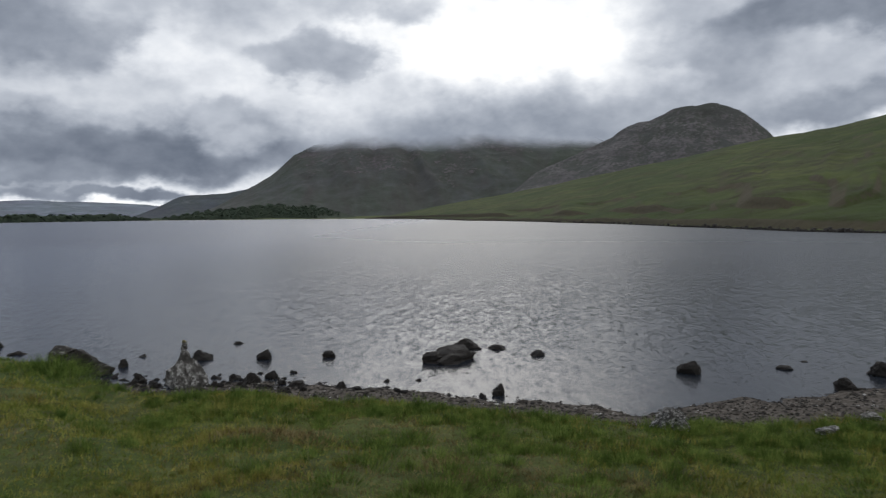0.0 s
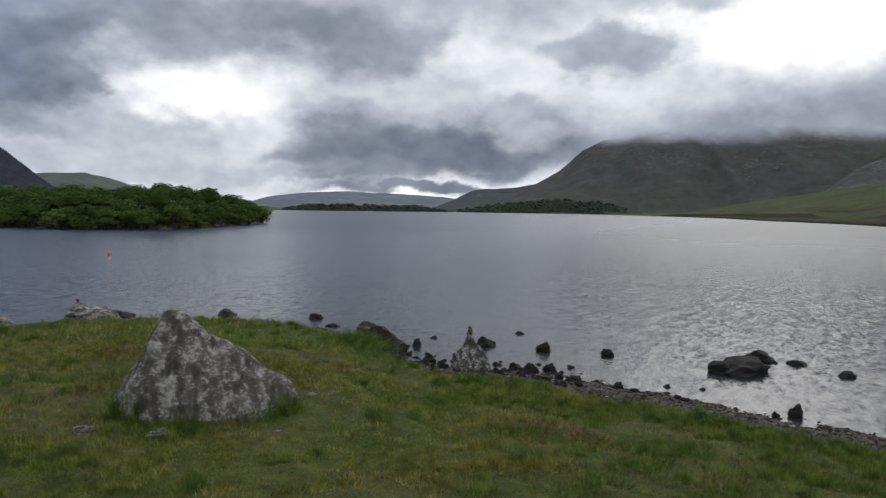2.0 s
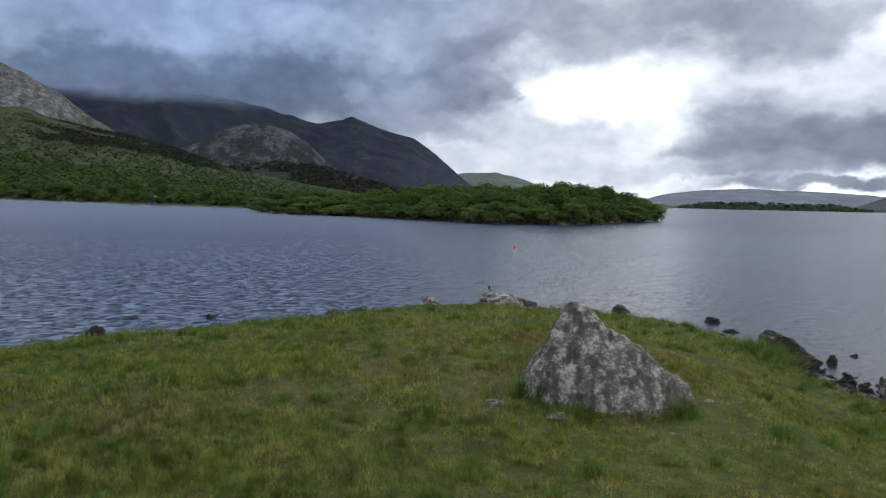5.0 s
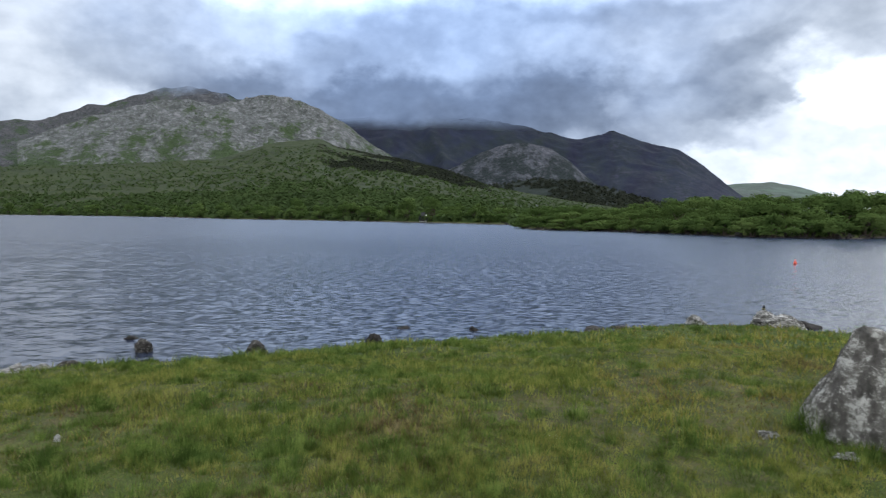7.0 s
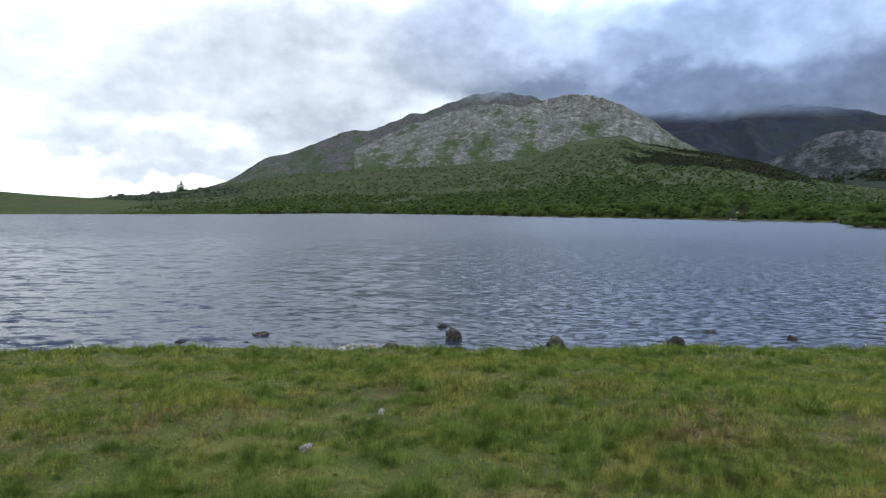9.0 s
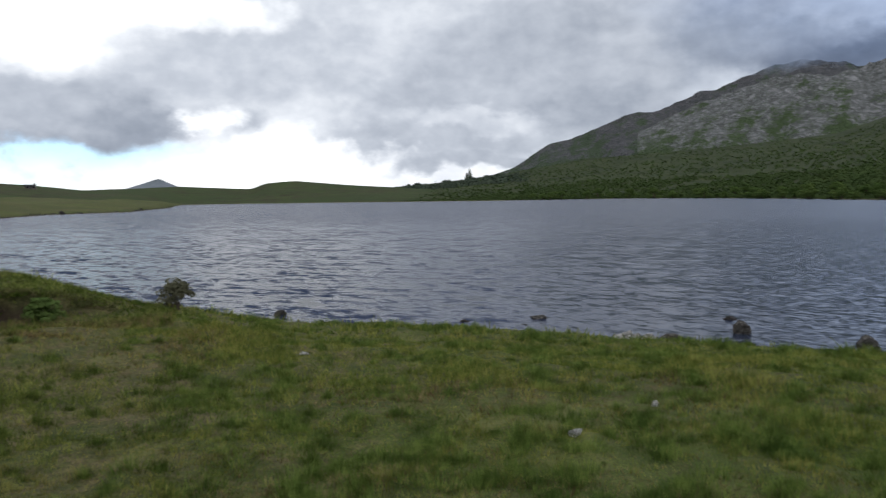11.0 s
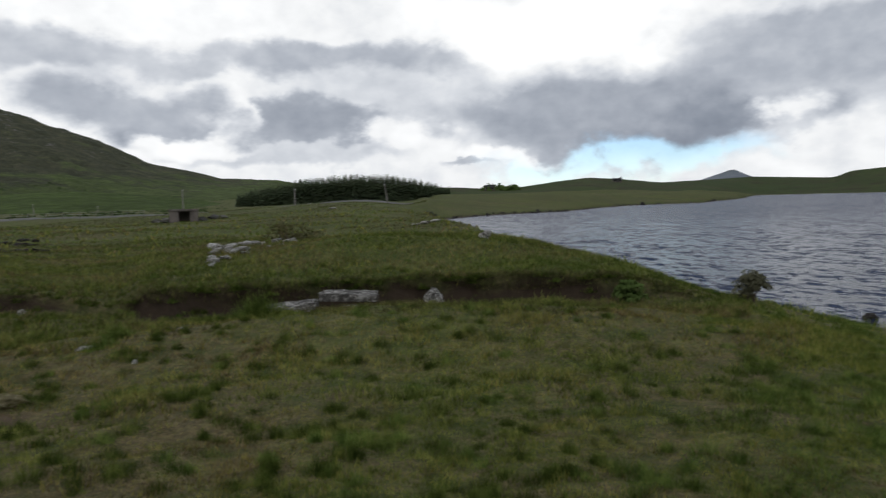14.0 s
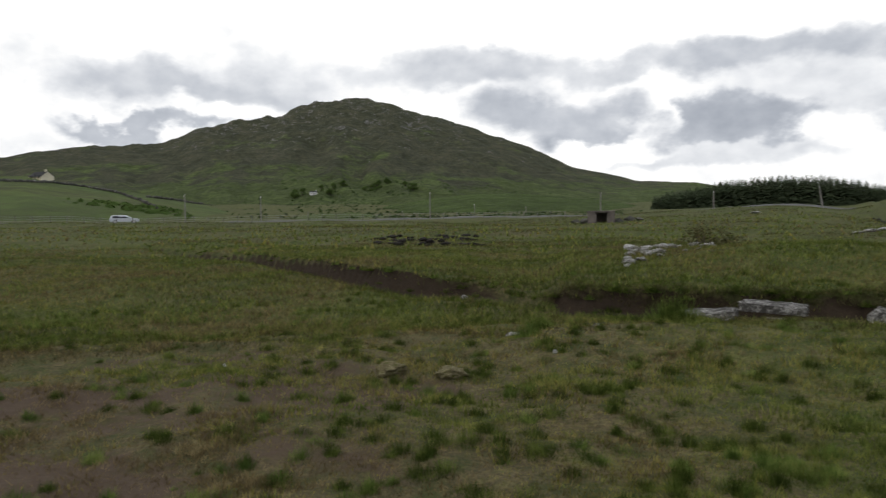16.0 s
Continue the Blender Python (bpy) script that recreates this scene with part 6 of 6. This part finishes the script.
def tufts():
    """Rank darker tussocks over the turf."""
    g = np.random.RandomState(9)
    X, Y, Z, H, W, LX, LY = [], [], [], [], [], [], []

    def one(az, r, spread, height, n, width):
        x0, y0 = polar(az, r)[:2]
        q = g.normal(size=(2, n)) * spread * 0.5
        z0 = gz(x0, y0)
        X.append(x0 + q[0]); Y.append(y0 + q[1]); Z.append(np.full(n, z0 - 0.02))
        H.append(np.full(n, height) * np.exp(-(q[0] ** 2 + q[1] ** 2) / (spread * spread))); W.append(np.full(n, width))
        LX.append(q[0] * 0.3); LY.append(q[1] * 0.3)

    for az, r, s, h, n in ((176.2, 9.9, 0.34, 0.36, 520), (186.4, 9.6, 0.18, 0.24, 220), (187.2, 9.0, 0.18, 0.2, 200), (186, 8.2, 0.16, 0.14, 160), (38.5, 6.2, 0.2, 0.16, 220), (43.4, 5.85, 0.3, 0.13, 420), (46.2, 6.2, 0.10, 0.24, 110), (46.2, 6.0, 0.16, 0.12, 200), (35.2, 6.3, 0.2, 0.2, 260), (47.2, 6.3, 0.14, 0.26, 160), (29.8, 11.6, 0.5, 0.26, 420), (28.6, 11.0, 0.4, 0.22, 300)):
        one(az, r, s, h, n * 2, 0.008)
    for _ in range(2600):
        az = g.uniform(-36, 229)
        r = 3.2 + 22 * g.rand() ** 1.7
        if az < 163 and SHORE(az) - r < BEACH(az) + 0.25:
            continue
        if not off_cut(az, r):
            continue
        dense = LAT.fbm(-math.sin(radians(az)) * r, math.cos(radians(az)) * r, 2.2, 2)
        if dense < g.uniform(-0.45, 0.25) + 0.12 * float(ease((az - 120) / 30)):
            continue
        if az > 135 and g.rand() < 0.55:
            continue
        big = min(1.9, g.gamma(2.0, 0.45) + 0.35) * (0.75 if az > 135 else 1.0)
        one(az, r, 0.06 * big * (1 + r * 0.03), 0.08 * big, int(110 + 100 * big), 0.0044 * (1 + r * 0.1))
    # small compact tufts on the dry turf of the moor side
    for _ in range(900):
        az = 229 - 110 * g.rand() ** 0.8
        if g.rand() > (az - 119) / 36:
            continue
        r = 3.3 + 11 * g.rand() ** 1.4
        if az < 163 and SHORE(az) - r < 0.6:
            continue
        one(az, r, g.uniform(0.045, 0.11) * (1 + r * 0.03), g.uniform(0.06, 0.13), 360, 0.0042)
    # soft bright tufts along the eastern bank
    for _ in range(260):
        az = g.uniform(-34, 24)
        r = max(3.2, SHORE(az) - BEACH(az) - 0.3 - abs(g.normal()) * 2.2)
        one(az, r, g.uniform(0.12, 0.3), g.uniform(0.07, 0.15), 300, 0.007)
    # lush clumps over the western turf
    for _ in range(620):
        az = g.uniform(50, 142)
        r = 3.4 + 8.2 * g.rand() ** 1.2
        if SHORE(az) - r < 0.5:
            continue
        one(az, r, g.uniform(0.09, 0.24), g.uniform(0.07, 0.13), 240, 0.006)
    # a fringe of long grass on the lip of the bank
    for _ in range(520):
        az = g.uniform(-34, 140)
        r = SHORE(az) - BEACH(az) - g.uniform(0.25, 1.3)
        one(az, r, g.uniform(0.1, 0.24), g.uniform(0.05, 0.12) * (1.6 if g.rand() < 0.2 else 1.0), 150, 0.009)
    # grass hanging over the lip of the peat cut
    for _ in range(120):
        az = g.uniform(141, 216)
        if float(STEP(az)) < 0.05:
            continue
        r = float(CUT(az)) + 0.35 * float(LAT.fbm(*polar(az, float(CUT(az)))[:2], 1.7, 3)) + g.uniform(0.0, 0.3)
        one(az, r, 0.12, g.uniform(0.05, 0.11), 60, 0.02)
        LX[-1] = LX[-1] + math.sin(radians(az)) * g.uniform(0.02, 0.1)
        LY[-1] = LY[-1] - math.cos(radians(az)) * g.uniform(0.02, 0.1)
    X, Y, Z, H, W, LX, LY = (np.concatenate(c) for c in (X, Y, Z, H, W, LX, LY))
    bearing = np.degrees(np.arctan2(-X, Y)) % 360 + g.normal(size=len(X)) * 9
    dark = (bearing > 140) & (bearing < 250) & (LAT2.fbm(X, Y, 0.35, 2) > -0.16)
    for k, mat, label in ((~dark, LUSH, "soft green tussocks of longer grass by the lake"), (dark, RANK, "dark green tussocks of longer grass on the moor")):
        blades("tussock_grass", None, None, H[k], W[k], mat, label, 3, x=X[k], y=Y[k], z=Z[k], lean=(LX[k], LY[k]))


tufts()


def moor_cover():
    """Coarser moor grass and heather out to the road."""
    g = np.random.RandomState(19)
    n = 120000
    az = 229 - 80 * g.rand(n) ** 0.8
    r = 9 + 100 * g.rand(n) ** 1.6
    x, y = -np.sin(np.radians(az)) * r, np.cos(np.radians(az)) * r
    keep = off_cut(az, r) & ((SHORE(az) - r > 0.6) | (az > 163)) & (LAT.fbm(x, y, 5.0, 3) + g.uniform(-0.3, 0.3, n) > 0.05)
    az, r = az[keep], r[keep]
    blades("heather", az, r, np.full(len(az), 0.10) * (1 + r / 150), 0.004 + r * 0.0006, HEATH, "brown heather and coarse moor grass", 4, bend=0.7)
    n = 230000
    az = g.uniform(139, 229, n)
    r = 10 + 26 * g.rand(n) ** 1.4
    x, y = -np.sin(np.radians(az)) * r, np.cos(np.radians(az)) * r
    keep = ((SHORE(az) - r > 0.4) | (az > 163)) & off_cut(az, r)
    az, r, x, y = az[keep], r[keep], x[keep], y[keep]
    tone = LAT.fbm(x, y, 2.0, 3) + g.uniform(-0.25, 0.25, len(az)) + 0.16 * ease((172 - az) / 22)
    for pick, mat, label, k in ((tone > 0.05, RANK, "thick dark green grass of the heather mound", 7), ((tone <= 0.05) & (tone > -0.18), MOOR_GREEN, "rough olive grass of the moor", 8), (tone <= -0.18, STRAW, "withered brown grass of the moor", 9)):
        blades("moor_grass", az[pick], r[pick], np.full(pick.sum(), 0.09), 0.003 + r[pick] * 0.0004, mat, label, k, bend=0.5)
    n = 9000
    az = g.uniform(143, 186, n)
    r = CUT(az) + 0.35 * LAT.fbm(-np.sin(np.radians(az)) * CUT(az), np.cos(np.radians(az)) * CUT(az), 1.7, 3) + 0.06 + 0.3 * g.rand(n) ** 2
    keep = STEP(az) > 0.05
    blades("lip_grass", az[keep], r[keep], np.full(keep.sum(), 0.08), 0.007, HEATH, "brown heather fringe on the lip of the peat cut", 14, bend=0.9)
    n = 110000
    az = g.uniform(150, 229, n)
    r = 12 + 100 * g.rand(n) ** 1.5
    x, y = -np.sin(np.radians(az)) * r, np.cos(np.radians(az)) * r
    keep = off_cut(az, r) & ((SHORE(az) - r > 0.6) | (az > 163)) & (LAT2.fbm(x, y, 3.2, 3) + g.uniform(-0.16, 0.16, n) > 0.07)
    blades("tussock_grass", az[keep], r[keep], np.full(keep.sum(), 0.12), 0.004 + r[keep] * 0.0006, LUSH, "coarse green grass of the moor", 6, bend=0.6)


moor_cover()


# ---- built things on the moor ----
CONCRETE = plain("old_concrete", (0.115, 0.10, 0.09), 0.95, 0.35, 1.5)
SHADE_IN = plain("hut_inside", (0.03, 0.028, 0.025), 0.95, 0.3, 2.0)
ASPHALT = plain("asphalt", (0.11, 0.11, 0.11), 0.9, 0.2, 0.6)
WOOD_GREY = plain("weathered_wood", (0.19, 0.18, 0.165), 0.9, 0.3, 3.0)
WIRE = plain("galvanised_wire", (0.35, 0.35, 0.35), 0.5, 0.1, 3.0, metal=0.8)
RENDER_CREAM = plain("cream_render", (0.62, 0.56, 0.42), 0.9, 0.08, 0.8)
RENDER_WHITE = plain("white_render", (0.75, 0.75, 0.73), 0.9, 0.06, 0.8)
SLATE = plain("roof_slate", (0.05, 0.05, 0.055), 0.7, 0.3, 2.0)
DARK_GLASS = plain("dark_window_glass", (0.015, 0.018, 0.02), 0.08, 0.1, 1.0, bump=0.0)
SILVER = plain("silver_car_paint", (0.55, 0.58, 0.62), 0.28, 0.03, 2.0, metal=0.5, bump=0.0)
RUBBER = plain("rubber", (0.02, 0.02, 0.02), 0.85, 0.2, 6.0)
ALLOY = plain("alloy", (0.5, 0.5, 0.5), 0.35, 0.1, 4.0, metal=0.9)
LAMP_RED = plain("red_lamp", (0.4, 0.02, 0.015), 0.25, 0.1, 4.0, bump=0.0)
LAMP_CLEAR = plain("clear_lamp", (0.7, 0.7, 0.7), 0.15, 0.1, 4.0, bump=0.0)
BUOY = plain("orange_red_plastic", (0.75, 0.10, 0.05), 0.4, 0.1, 6.0, bump=0.0)
WALL_STONE = rock_material("dry_stone", (0.05, 0.05, 0.045), (0.12, 0.115, 0.10), (0.28, 0.27, 0.25), 0.35, scale=1.0)


def on_moor(az, r, lift=0.0):
    at = polar(az, r)
    return Vector((at.x, at.y, gz(at.x, at.y) + lift))


ROAD_R = line_of([(150, 118), (162, 116), (175, 120), (185, 124), (200, 124), (214, 120), (229, 112)], 3.0)


def road():
    az = np.arange(164, 229, 0.5)
    c = ROAD_R(az)
    X, Y, Z = [], [], []
    for off in (-2.6, -2.0, 0, 2.0, 2.6):
        r = c + off
        X.append(-np.sin(np.radians(az)) * r)
        Y.append(np.cos(np.radians(az)) * r)
        Z.append(ground_z(az, c) + (0.16 if abs(off) < 2.3 else -0.2))
    ob = grid_mesh("road", np.array(X), np.array(Y), np.array(Z), ASPHALT)
    tagged(ob, "narrow grey asphalt road crossing the moor", "road", kind="structure")


road()


def pole(az, r, h, tilt=0.0):
    p = on_moor(az, r)
    bm = tube(bmesh.new(), (0, 0, -0.4), (0, 0, h), 0.12, 0.08, 10)
    t = thing("telegraph_pole", pose(p.x, p.y, p.z, 0, tilt, az), "weathered wooden telegraph pole leaning over the moor" if tilt else "grey weathered wooden telegraph pole beside the road", "pole", "telegraph poles")
    part("shaft", bm, WOOD_GREY, t)
    part("insulator", tube(bmesh.new(), (0, -0.12, h - 0.25), (0, -0.12, h - 0.05), 0.04, 0.03, 6), RENDER_WHITE, t)


for az, r, top, tilt in ((212.95, 116, 1.39, 0), (207.5, 128, 1.23, 0), (194.5, 120, 1.46, 0), (191, 200, 0.45, 0), (187, 210, 0.26, 0), (181.3, 118, 1.27, 0), (173.15, 113, 1.2, 0), (166.0, 108, 1.44, -9), (203.95, 210, 0.05, 0), (196.7, 205, 0.0, 0)):
    base = on_moor(az, r).z
    pole(az, r, EYE + r * math.tan(radians(top)) - base, tilt)


def fence():
    t = thing("fence", Matrix.Identity(4), "low wooden post and wire fence along the road", "fence")
    bm = bmesh.new()
    box(bm, 0, 0, -0.2, 0.09, 0.09, 1.25, 0.01)
    bm.to_mesh(me := bpy.data.meshes.new("post"))
    bm.free()
    me.materials.append(WOOD_GREY)
    last, wires = None, bmesh.new()
    az = 184.0
    while az < 226:
        p = on_moor(az, float(ROAD_R(az)) - 5.5)
        ob = new("post", me)
        ob.parent = t
        ob.matrix_basis = pose(p.x, p.y, p.z, 0, (az * 7.3) % 6 - 3, az)
        if last is not None:
            for h in (0.35, 0.65, 0.95):
                tube(wires, last + Vector((0, 0, h)), p + Vector((0, 0, h)), 0.012, 0.012, 4)
        last = p
        az += 1.05
    part("wire", wires, WIRE, t)


fence()


def hut():
    az, r = 181.3, 74.0
    at = polar(az, r)
    z = min(EYE - r * math.tan(radians(1.37)), gz(at.x, at.y))
    t = thing("shelter", pose(at.x, at.y, z, 0, 0, az), "small derelict concrete shelter with a dark doorway", "shelter")
    bm = bmesh.new()
    box(bm, -0.85, 0, 0, 0.85, 2.2, 1.35, 0.03)
    box(bm, 0.95, 0, 0, 0.75, 2.2, 1.35, 0.03)
    box(bm, 0.075, 0.85, 0, 1.0, 0.5, 1.35)
    part("wall", bm, CONCRETE, t)
    part("roof", box(bmesh.new(), 0.02, 0, 1.35, 2.75, 2.4, 0.2, 0.04), CONCRETE, t)
    # floor coloured near black for the shade inside the shelter
    part("floor", box(bmesh.new(), 0.075, -0.2, -0.2, 0.98, 1.6, 0.25), SHADE_IN, t)
    for i, (da, dr, w, h) in enumerate(((1.2, -1, 1.2, 0.5), (1.9, 0, 1.0, 0.4), (-1.3, 0, 1.2, 0.45), (-2.1, 1, 1.4, 0.5), (-2.9, 1, 1.0, 0.4))):
        stone("rubble", az + da, r + dr, w, h, WALL_STONE, "tumbled grey rubble beside the shelter", "rubble", i, "rubble heaps")


hut()


def car():
    az, r = 217.1, 113.0
    p = on_moor(az, float(ROAD_R(217.1)), 0.31)
    t = thing("car", pose(p.x, p.y, p.z - 0.03, 0, 0, az) @ Matrix.Diagonal((1.0, 1.0, 0.80, 1)), "silver hatchback car parked on the moor road", "car")
    prof = [(-2.0, 0.45), (-2.02, 0.75), (-1.9, 0.98), (-1.72, 1.36), (-1.35, 1.48), (-0.2, 1.5), (0.35, 1.42), (1.05, 1.0), (1.75, 0.88), (2.05, 0.7), (2.08, 0.42), (1.9, 0.28), (-1.85, 0.28)]
    bm = bmesh.new()
    rows = []
    for y, k, dz in ((-0.86, 0.97, 0.0), (-0.80, 1.0, 0.02), (0.0, 1.0, 0.05), (0.80, 1.0, 0.02), (0.86, 0.97, 0.0)):
        rows.append([bm.verts.new((x * k, y * (0.82 if z > 1.1 else 1.0), z + (dz if z > 1 else 0))) for x, z in prof])
    n = len(prof)
    for a, b in zip(rows, rows[1:]):
        for i in range(n):
            bm.faces.new((a[i], a[(i + 1) % n], b[(i + 1) % n], b[i]))
    bm.faces.new(rows[0][::-1])
    bm.faces.new(rows[-1])
    bmesh.ops.recalc_face_normals(bm, faces=bm.faces)
    body = part("body", bm, SILVER, t)
    for side in (-1, 1):
        for x0, x1, x2, x3 in ((-1.62, -0.55, -0.5, -1.5), (-0.45, 0.62, 0.2, -0.42)):
            w = bmesh.new()
            vs = [w.verts.new((x, side * y, z)) for x, z, y in ((x0, 1.0, 0.875), (x1, 1.0, 0.875), (x2, 1.38, 0.735), (x3, 1.38, 0.735))]
            w.faces.new(vs)
            bmesh.ops.solidify(w, geom=w.faces[:], thickness=0.02)
            part("window", w, DARK_GLASS, t, "dark tinted side window")
        for x in (-1.25, 1.28):
            wheel = part("wheel", tube(bmesh.new(), (x, side * 0.70, 0.3), (x, side * 0.88, 0.3), 0.22, 0.22, 18), ALLOY, t)
            ring = bmesh.new()
            tube(ring, (x, side * 0.68, 0.3), (x, side * 0.87, 0.3), 0.31, 0.31, 22)
            part("tyre", ring, RUBBER, wheel)
        part("headlight", box(bmesh.new(), 1.93, side * 0.62, 0.66, 0.2, 0.3, 0.14, 0.03), LAMP_CLEAR, t)
        part("tail_light", box(bmesh.new(), -1.93, side * 0.66, 0.8, 0.14, 0.2, 0.22, 0.03), LAMP_RED, t)
        part("mirror", box(bmesh.new(), 0.55, side * 0.95, 0.98, 0.1, 0.18, 0.12, 0.03), SILVER, t)


car()


def house(az, place_, w, d, h, walls, label, roof_h=None, turn=0.0, sink=0.5, gable_front=False):
    roof_h = roof_h or d * 0.38
    t = thing("house", pose(place_.x, place_.y, place_.z - sink, 0, 0, az + turn), label, "house", "houses under the hills")
    bm = bmesh.new()
    box(bm, 0, 0, 0, w, d, h + sink)
    top = h + sink
    for sx in (-1, 1):
        a, b, c = (bm.verts.new((sx * w / 2 * 0.999, y, z)) for y, z in ((-d / 2, top), (d / 2, top), (0, top + roof_h)))
        bm.faces.new((a, b, c))
        a2, b2, c2 = (bm.verts.new((sx * (w / 2 - 0.3), y, z)) for y, z in ((-d / 2, top), (d / 2, top), (0, top + roof_h)))
        bm.faces.new((c2, b2, a2))
    part("wall", bm, walls, t)
    rf = bmesh.new()
    for s in (-1, 1):
        vs = [rf.verts.new(v) for v in ((-w / 2 - 0.2, s * (d / 2 + 0.3), top - 0.12), (w / 2 + 0.2, s * (d / 2 + 0.3), top - 0.12), (w / 2 + 0.2, 0, top + roof_h + 0.12), (-w / 2 - 0.2, 0, top + roof_h + 0.12))]
        rf.faces.new(vs)
    bmesh.ops.solidify(rf, geom=rf.faces[:], thickness=0.14)
    roof = part("roof", rf, SLATE, t, "dark slate roof")
    part("chimney", box(bmesh.new(), w * 0.36, 0, top + roof_h - 0.4, 0.7, 0.6, 1.2, 0.03), walls, roof)
    for x in (-w * 0.28, w * 0.28):
        part("window", box(bmesh.new(), x, -d / 2 - 0.02, sink + h * 0.35, 1.0, 0.1, 1.1, 0.02), DARK_GLASS, t)
    part("door", box(bmesh.new(), 0, -d / 2 - 0.02, sink, 0.95, 0.1, 2.0, 0.02), SLATE, t)


p = slope_point(222.2, 2.42, ["hillside_2"])
if p:
    k = p.length / 1290
    house(222.2, p, 34 * k, 20 * k, 5 * k, RENDER_CREAM, "cream gabled cottage with a slate roof on the hillside", turn=-60)
for az, el, w, h in ((203.5, 1.34, 12, 4.5), (200.15, 1.72, 12, 5), (197.0, 2.2, 9, 5)):
    p = slope_point(az, el, ["mountain_6"])
    if p:
        k = p.length / 1290
        if w == 12 and az > 203:
            house(az, p, w * k, w * 0.45 * k, h * k, RENDER_WHITE, "small white cottage among trees below the hill", turn=8)
        for side in (-1.0, -0.7, 0.8, 1.2, 1.5):
            tx, ty = polar(az + side * 1.1 + rng.uniform(-0.2, 0.2), p.length + rng.uniform(-6, 12))[:2]
            tz = hill_z(bpy.data.objects["mountain_6"], tx, ty)
            if tz is not None:
                plant(rng.choice([0, 2, 3, 4]), tx, ty, tz - 0.4, rng.uniform(1.4, 2.1), rng.uniform(0, 360))
for az, el, w, h in ((148.25, 1.0, 15, 4), (158.0, 0.62, 16, 7)):
    p = slope_point(az, el, ["low_hills"]) or slope_point(az, el - 0.08, ["low_hills"])
    if p:
        k = p.length / 1290
        house(az, p, w * k, w * 0.45 * k, h * k, CONCRETE, "grey bungalow on the skyline of a low hill", turn=5, sink=1.2)
woods("hedge_wood", "low dark trees round a far bungalow", bpy.data.objects["low_hills"], 155.6, 158.8, 385, 415, 40, 3.2, OAK, 41, 1.0)
at = polar(75.3, float(ACROSS(75.3)) + 1.5)
house(75.3, Vector((at.x, at.y, 0.3)), 1.5, 0.9, 0.35, RENDER_WHITE, "tiny white boat shed at the water's edge", sink=0.1)


def dry_wall(points, label):
    """A field wall of loose stones following the slope."""
    g = random.Random(len(points) * 7)
    t = thing("field_wall", Matrix.Identity(4), label, "wall", "dry stone field walls")
    kinds = [rock_mesh(90 + i, WALL_STONE, 1.0, 0.8, 0.7, detail=1) for i in range(4)]
    count = 0
    for (a0, e0), (a1, e1) in zip(points, points[1:]):
        steps = max(2, int(abs(a1 - a0) / 0.13 + abs(e1 - e0) / 0.13))
        for i in range(steps):
            f = i / steps
            p = slope_point(a0 + (a1 - a0) * f, e0 + (e1 - e0) * f, ["hillside_2", "mountain_6"])
            if p and count < 280:
                ob = new("stone", kinds[g.randrange(4)])
                ob.parent = t
                ob.matrix_basis = pose(p.x, p.y, p.z + 0.1, 0, 0, g.uniform(0, 360)) @ Matrix.Diagonal((g.uniform(0.9, 1.5),) * 3 + (1,))
                count += 1


dry_wall([(226, 2.35), (221.5, 2.2), (219.6, 1.95), (217.4, 1.5), (215.9, 0.9), (214.8, 0.3)], "long grey dry stone wall running down the slope")
dry_wall([(215.5, 1.2), (213.5, 0.95), (212.2, 0.7), (210.5, 0.5)], "short grey dry stone wall across the slope")


def buoy():
    t = thing("buoy", pose(*polar(47.9, 37.8, -0.06)), "small orange-red mooring buoy floating on the lake", "buoy")
    bm = bmesh.new()
    bmesh.ops.create_uvsphere(bm, u_segments=20, v_segments=12, radius=0.075, matrix=Matrix.Translation((0, 0, 0.1)))
    part("float", bm, BUOY, t)
    part("eye", tube(bmesh.new(), (0, 0, 0.18), (0, 0, 0.26), 0.03, 0.02, 8), BUOY, t)


buoy()

# ---- peat cut and left to dry ----
g = random.Random(77)
for i in range(60):
    az = g.uniform(190.8, 199.0)
    r = 35 + (az - 190) * 0.4 + g.uniform(-5, 9)
    stone("cut_peat", az, r, g.uniform(0.3, 0.8), g.uniform(0.08, 0.2), PEAT, "dark heap of cut peat drying on the moor", "peat heap", i, "peat heaps")
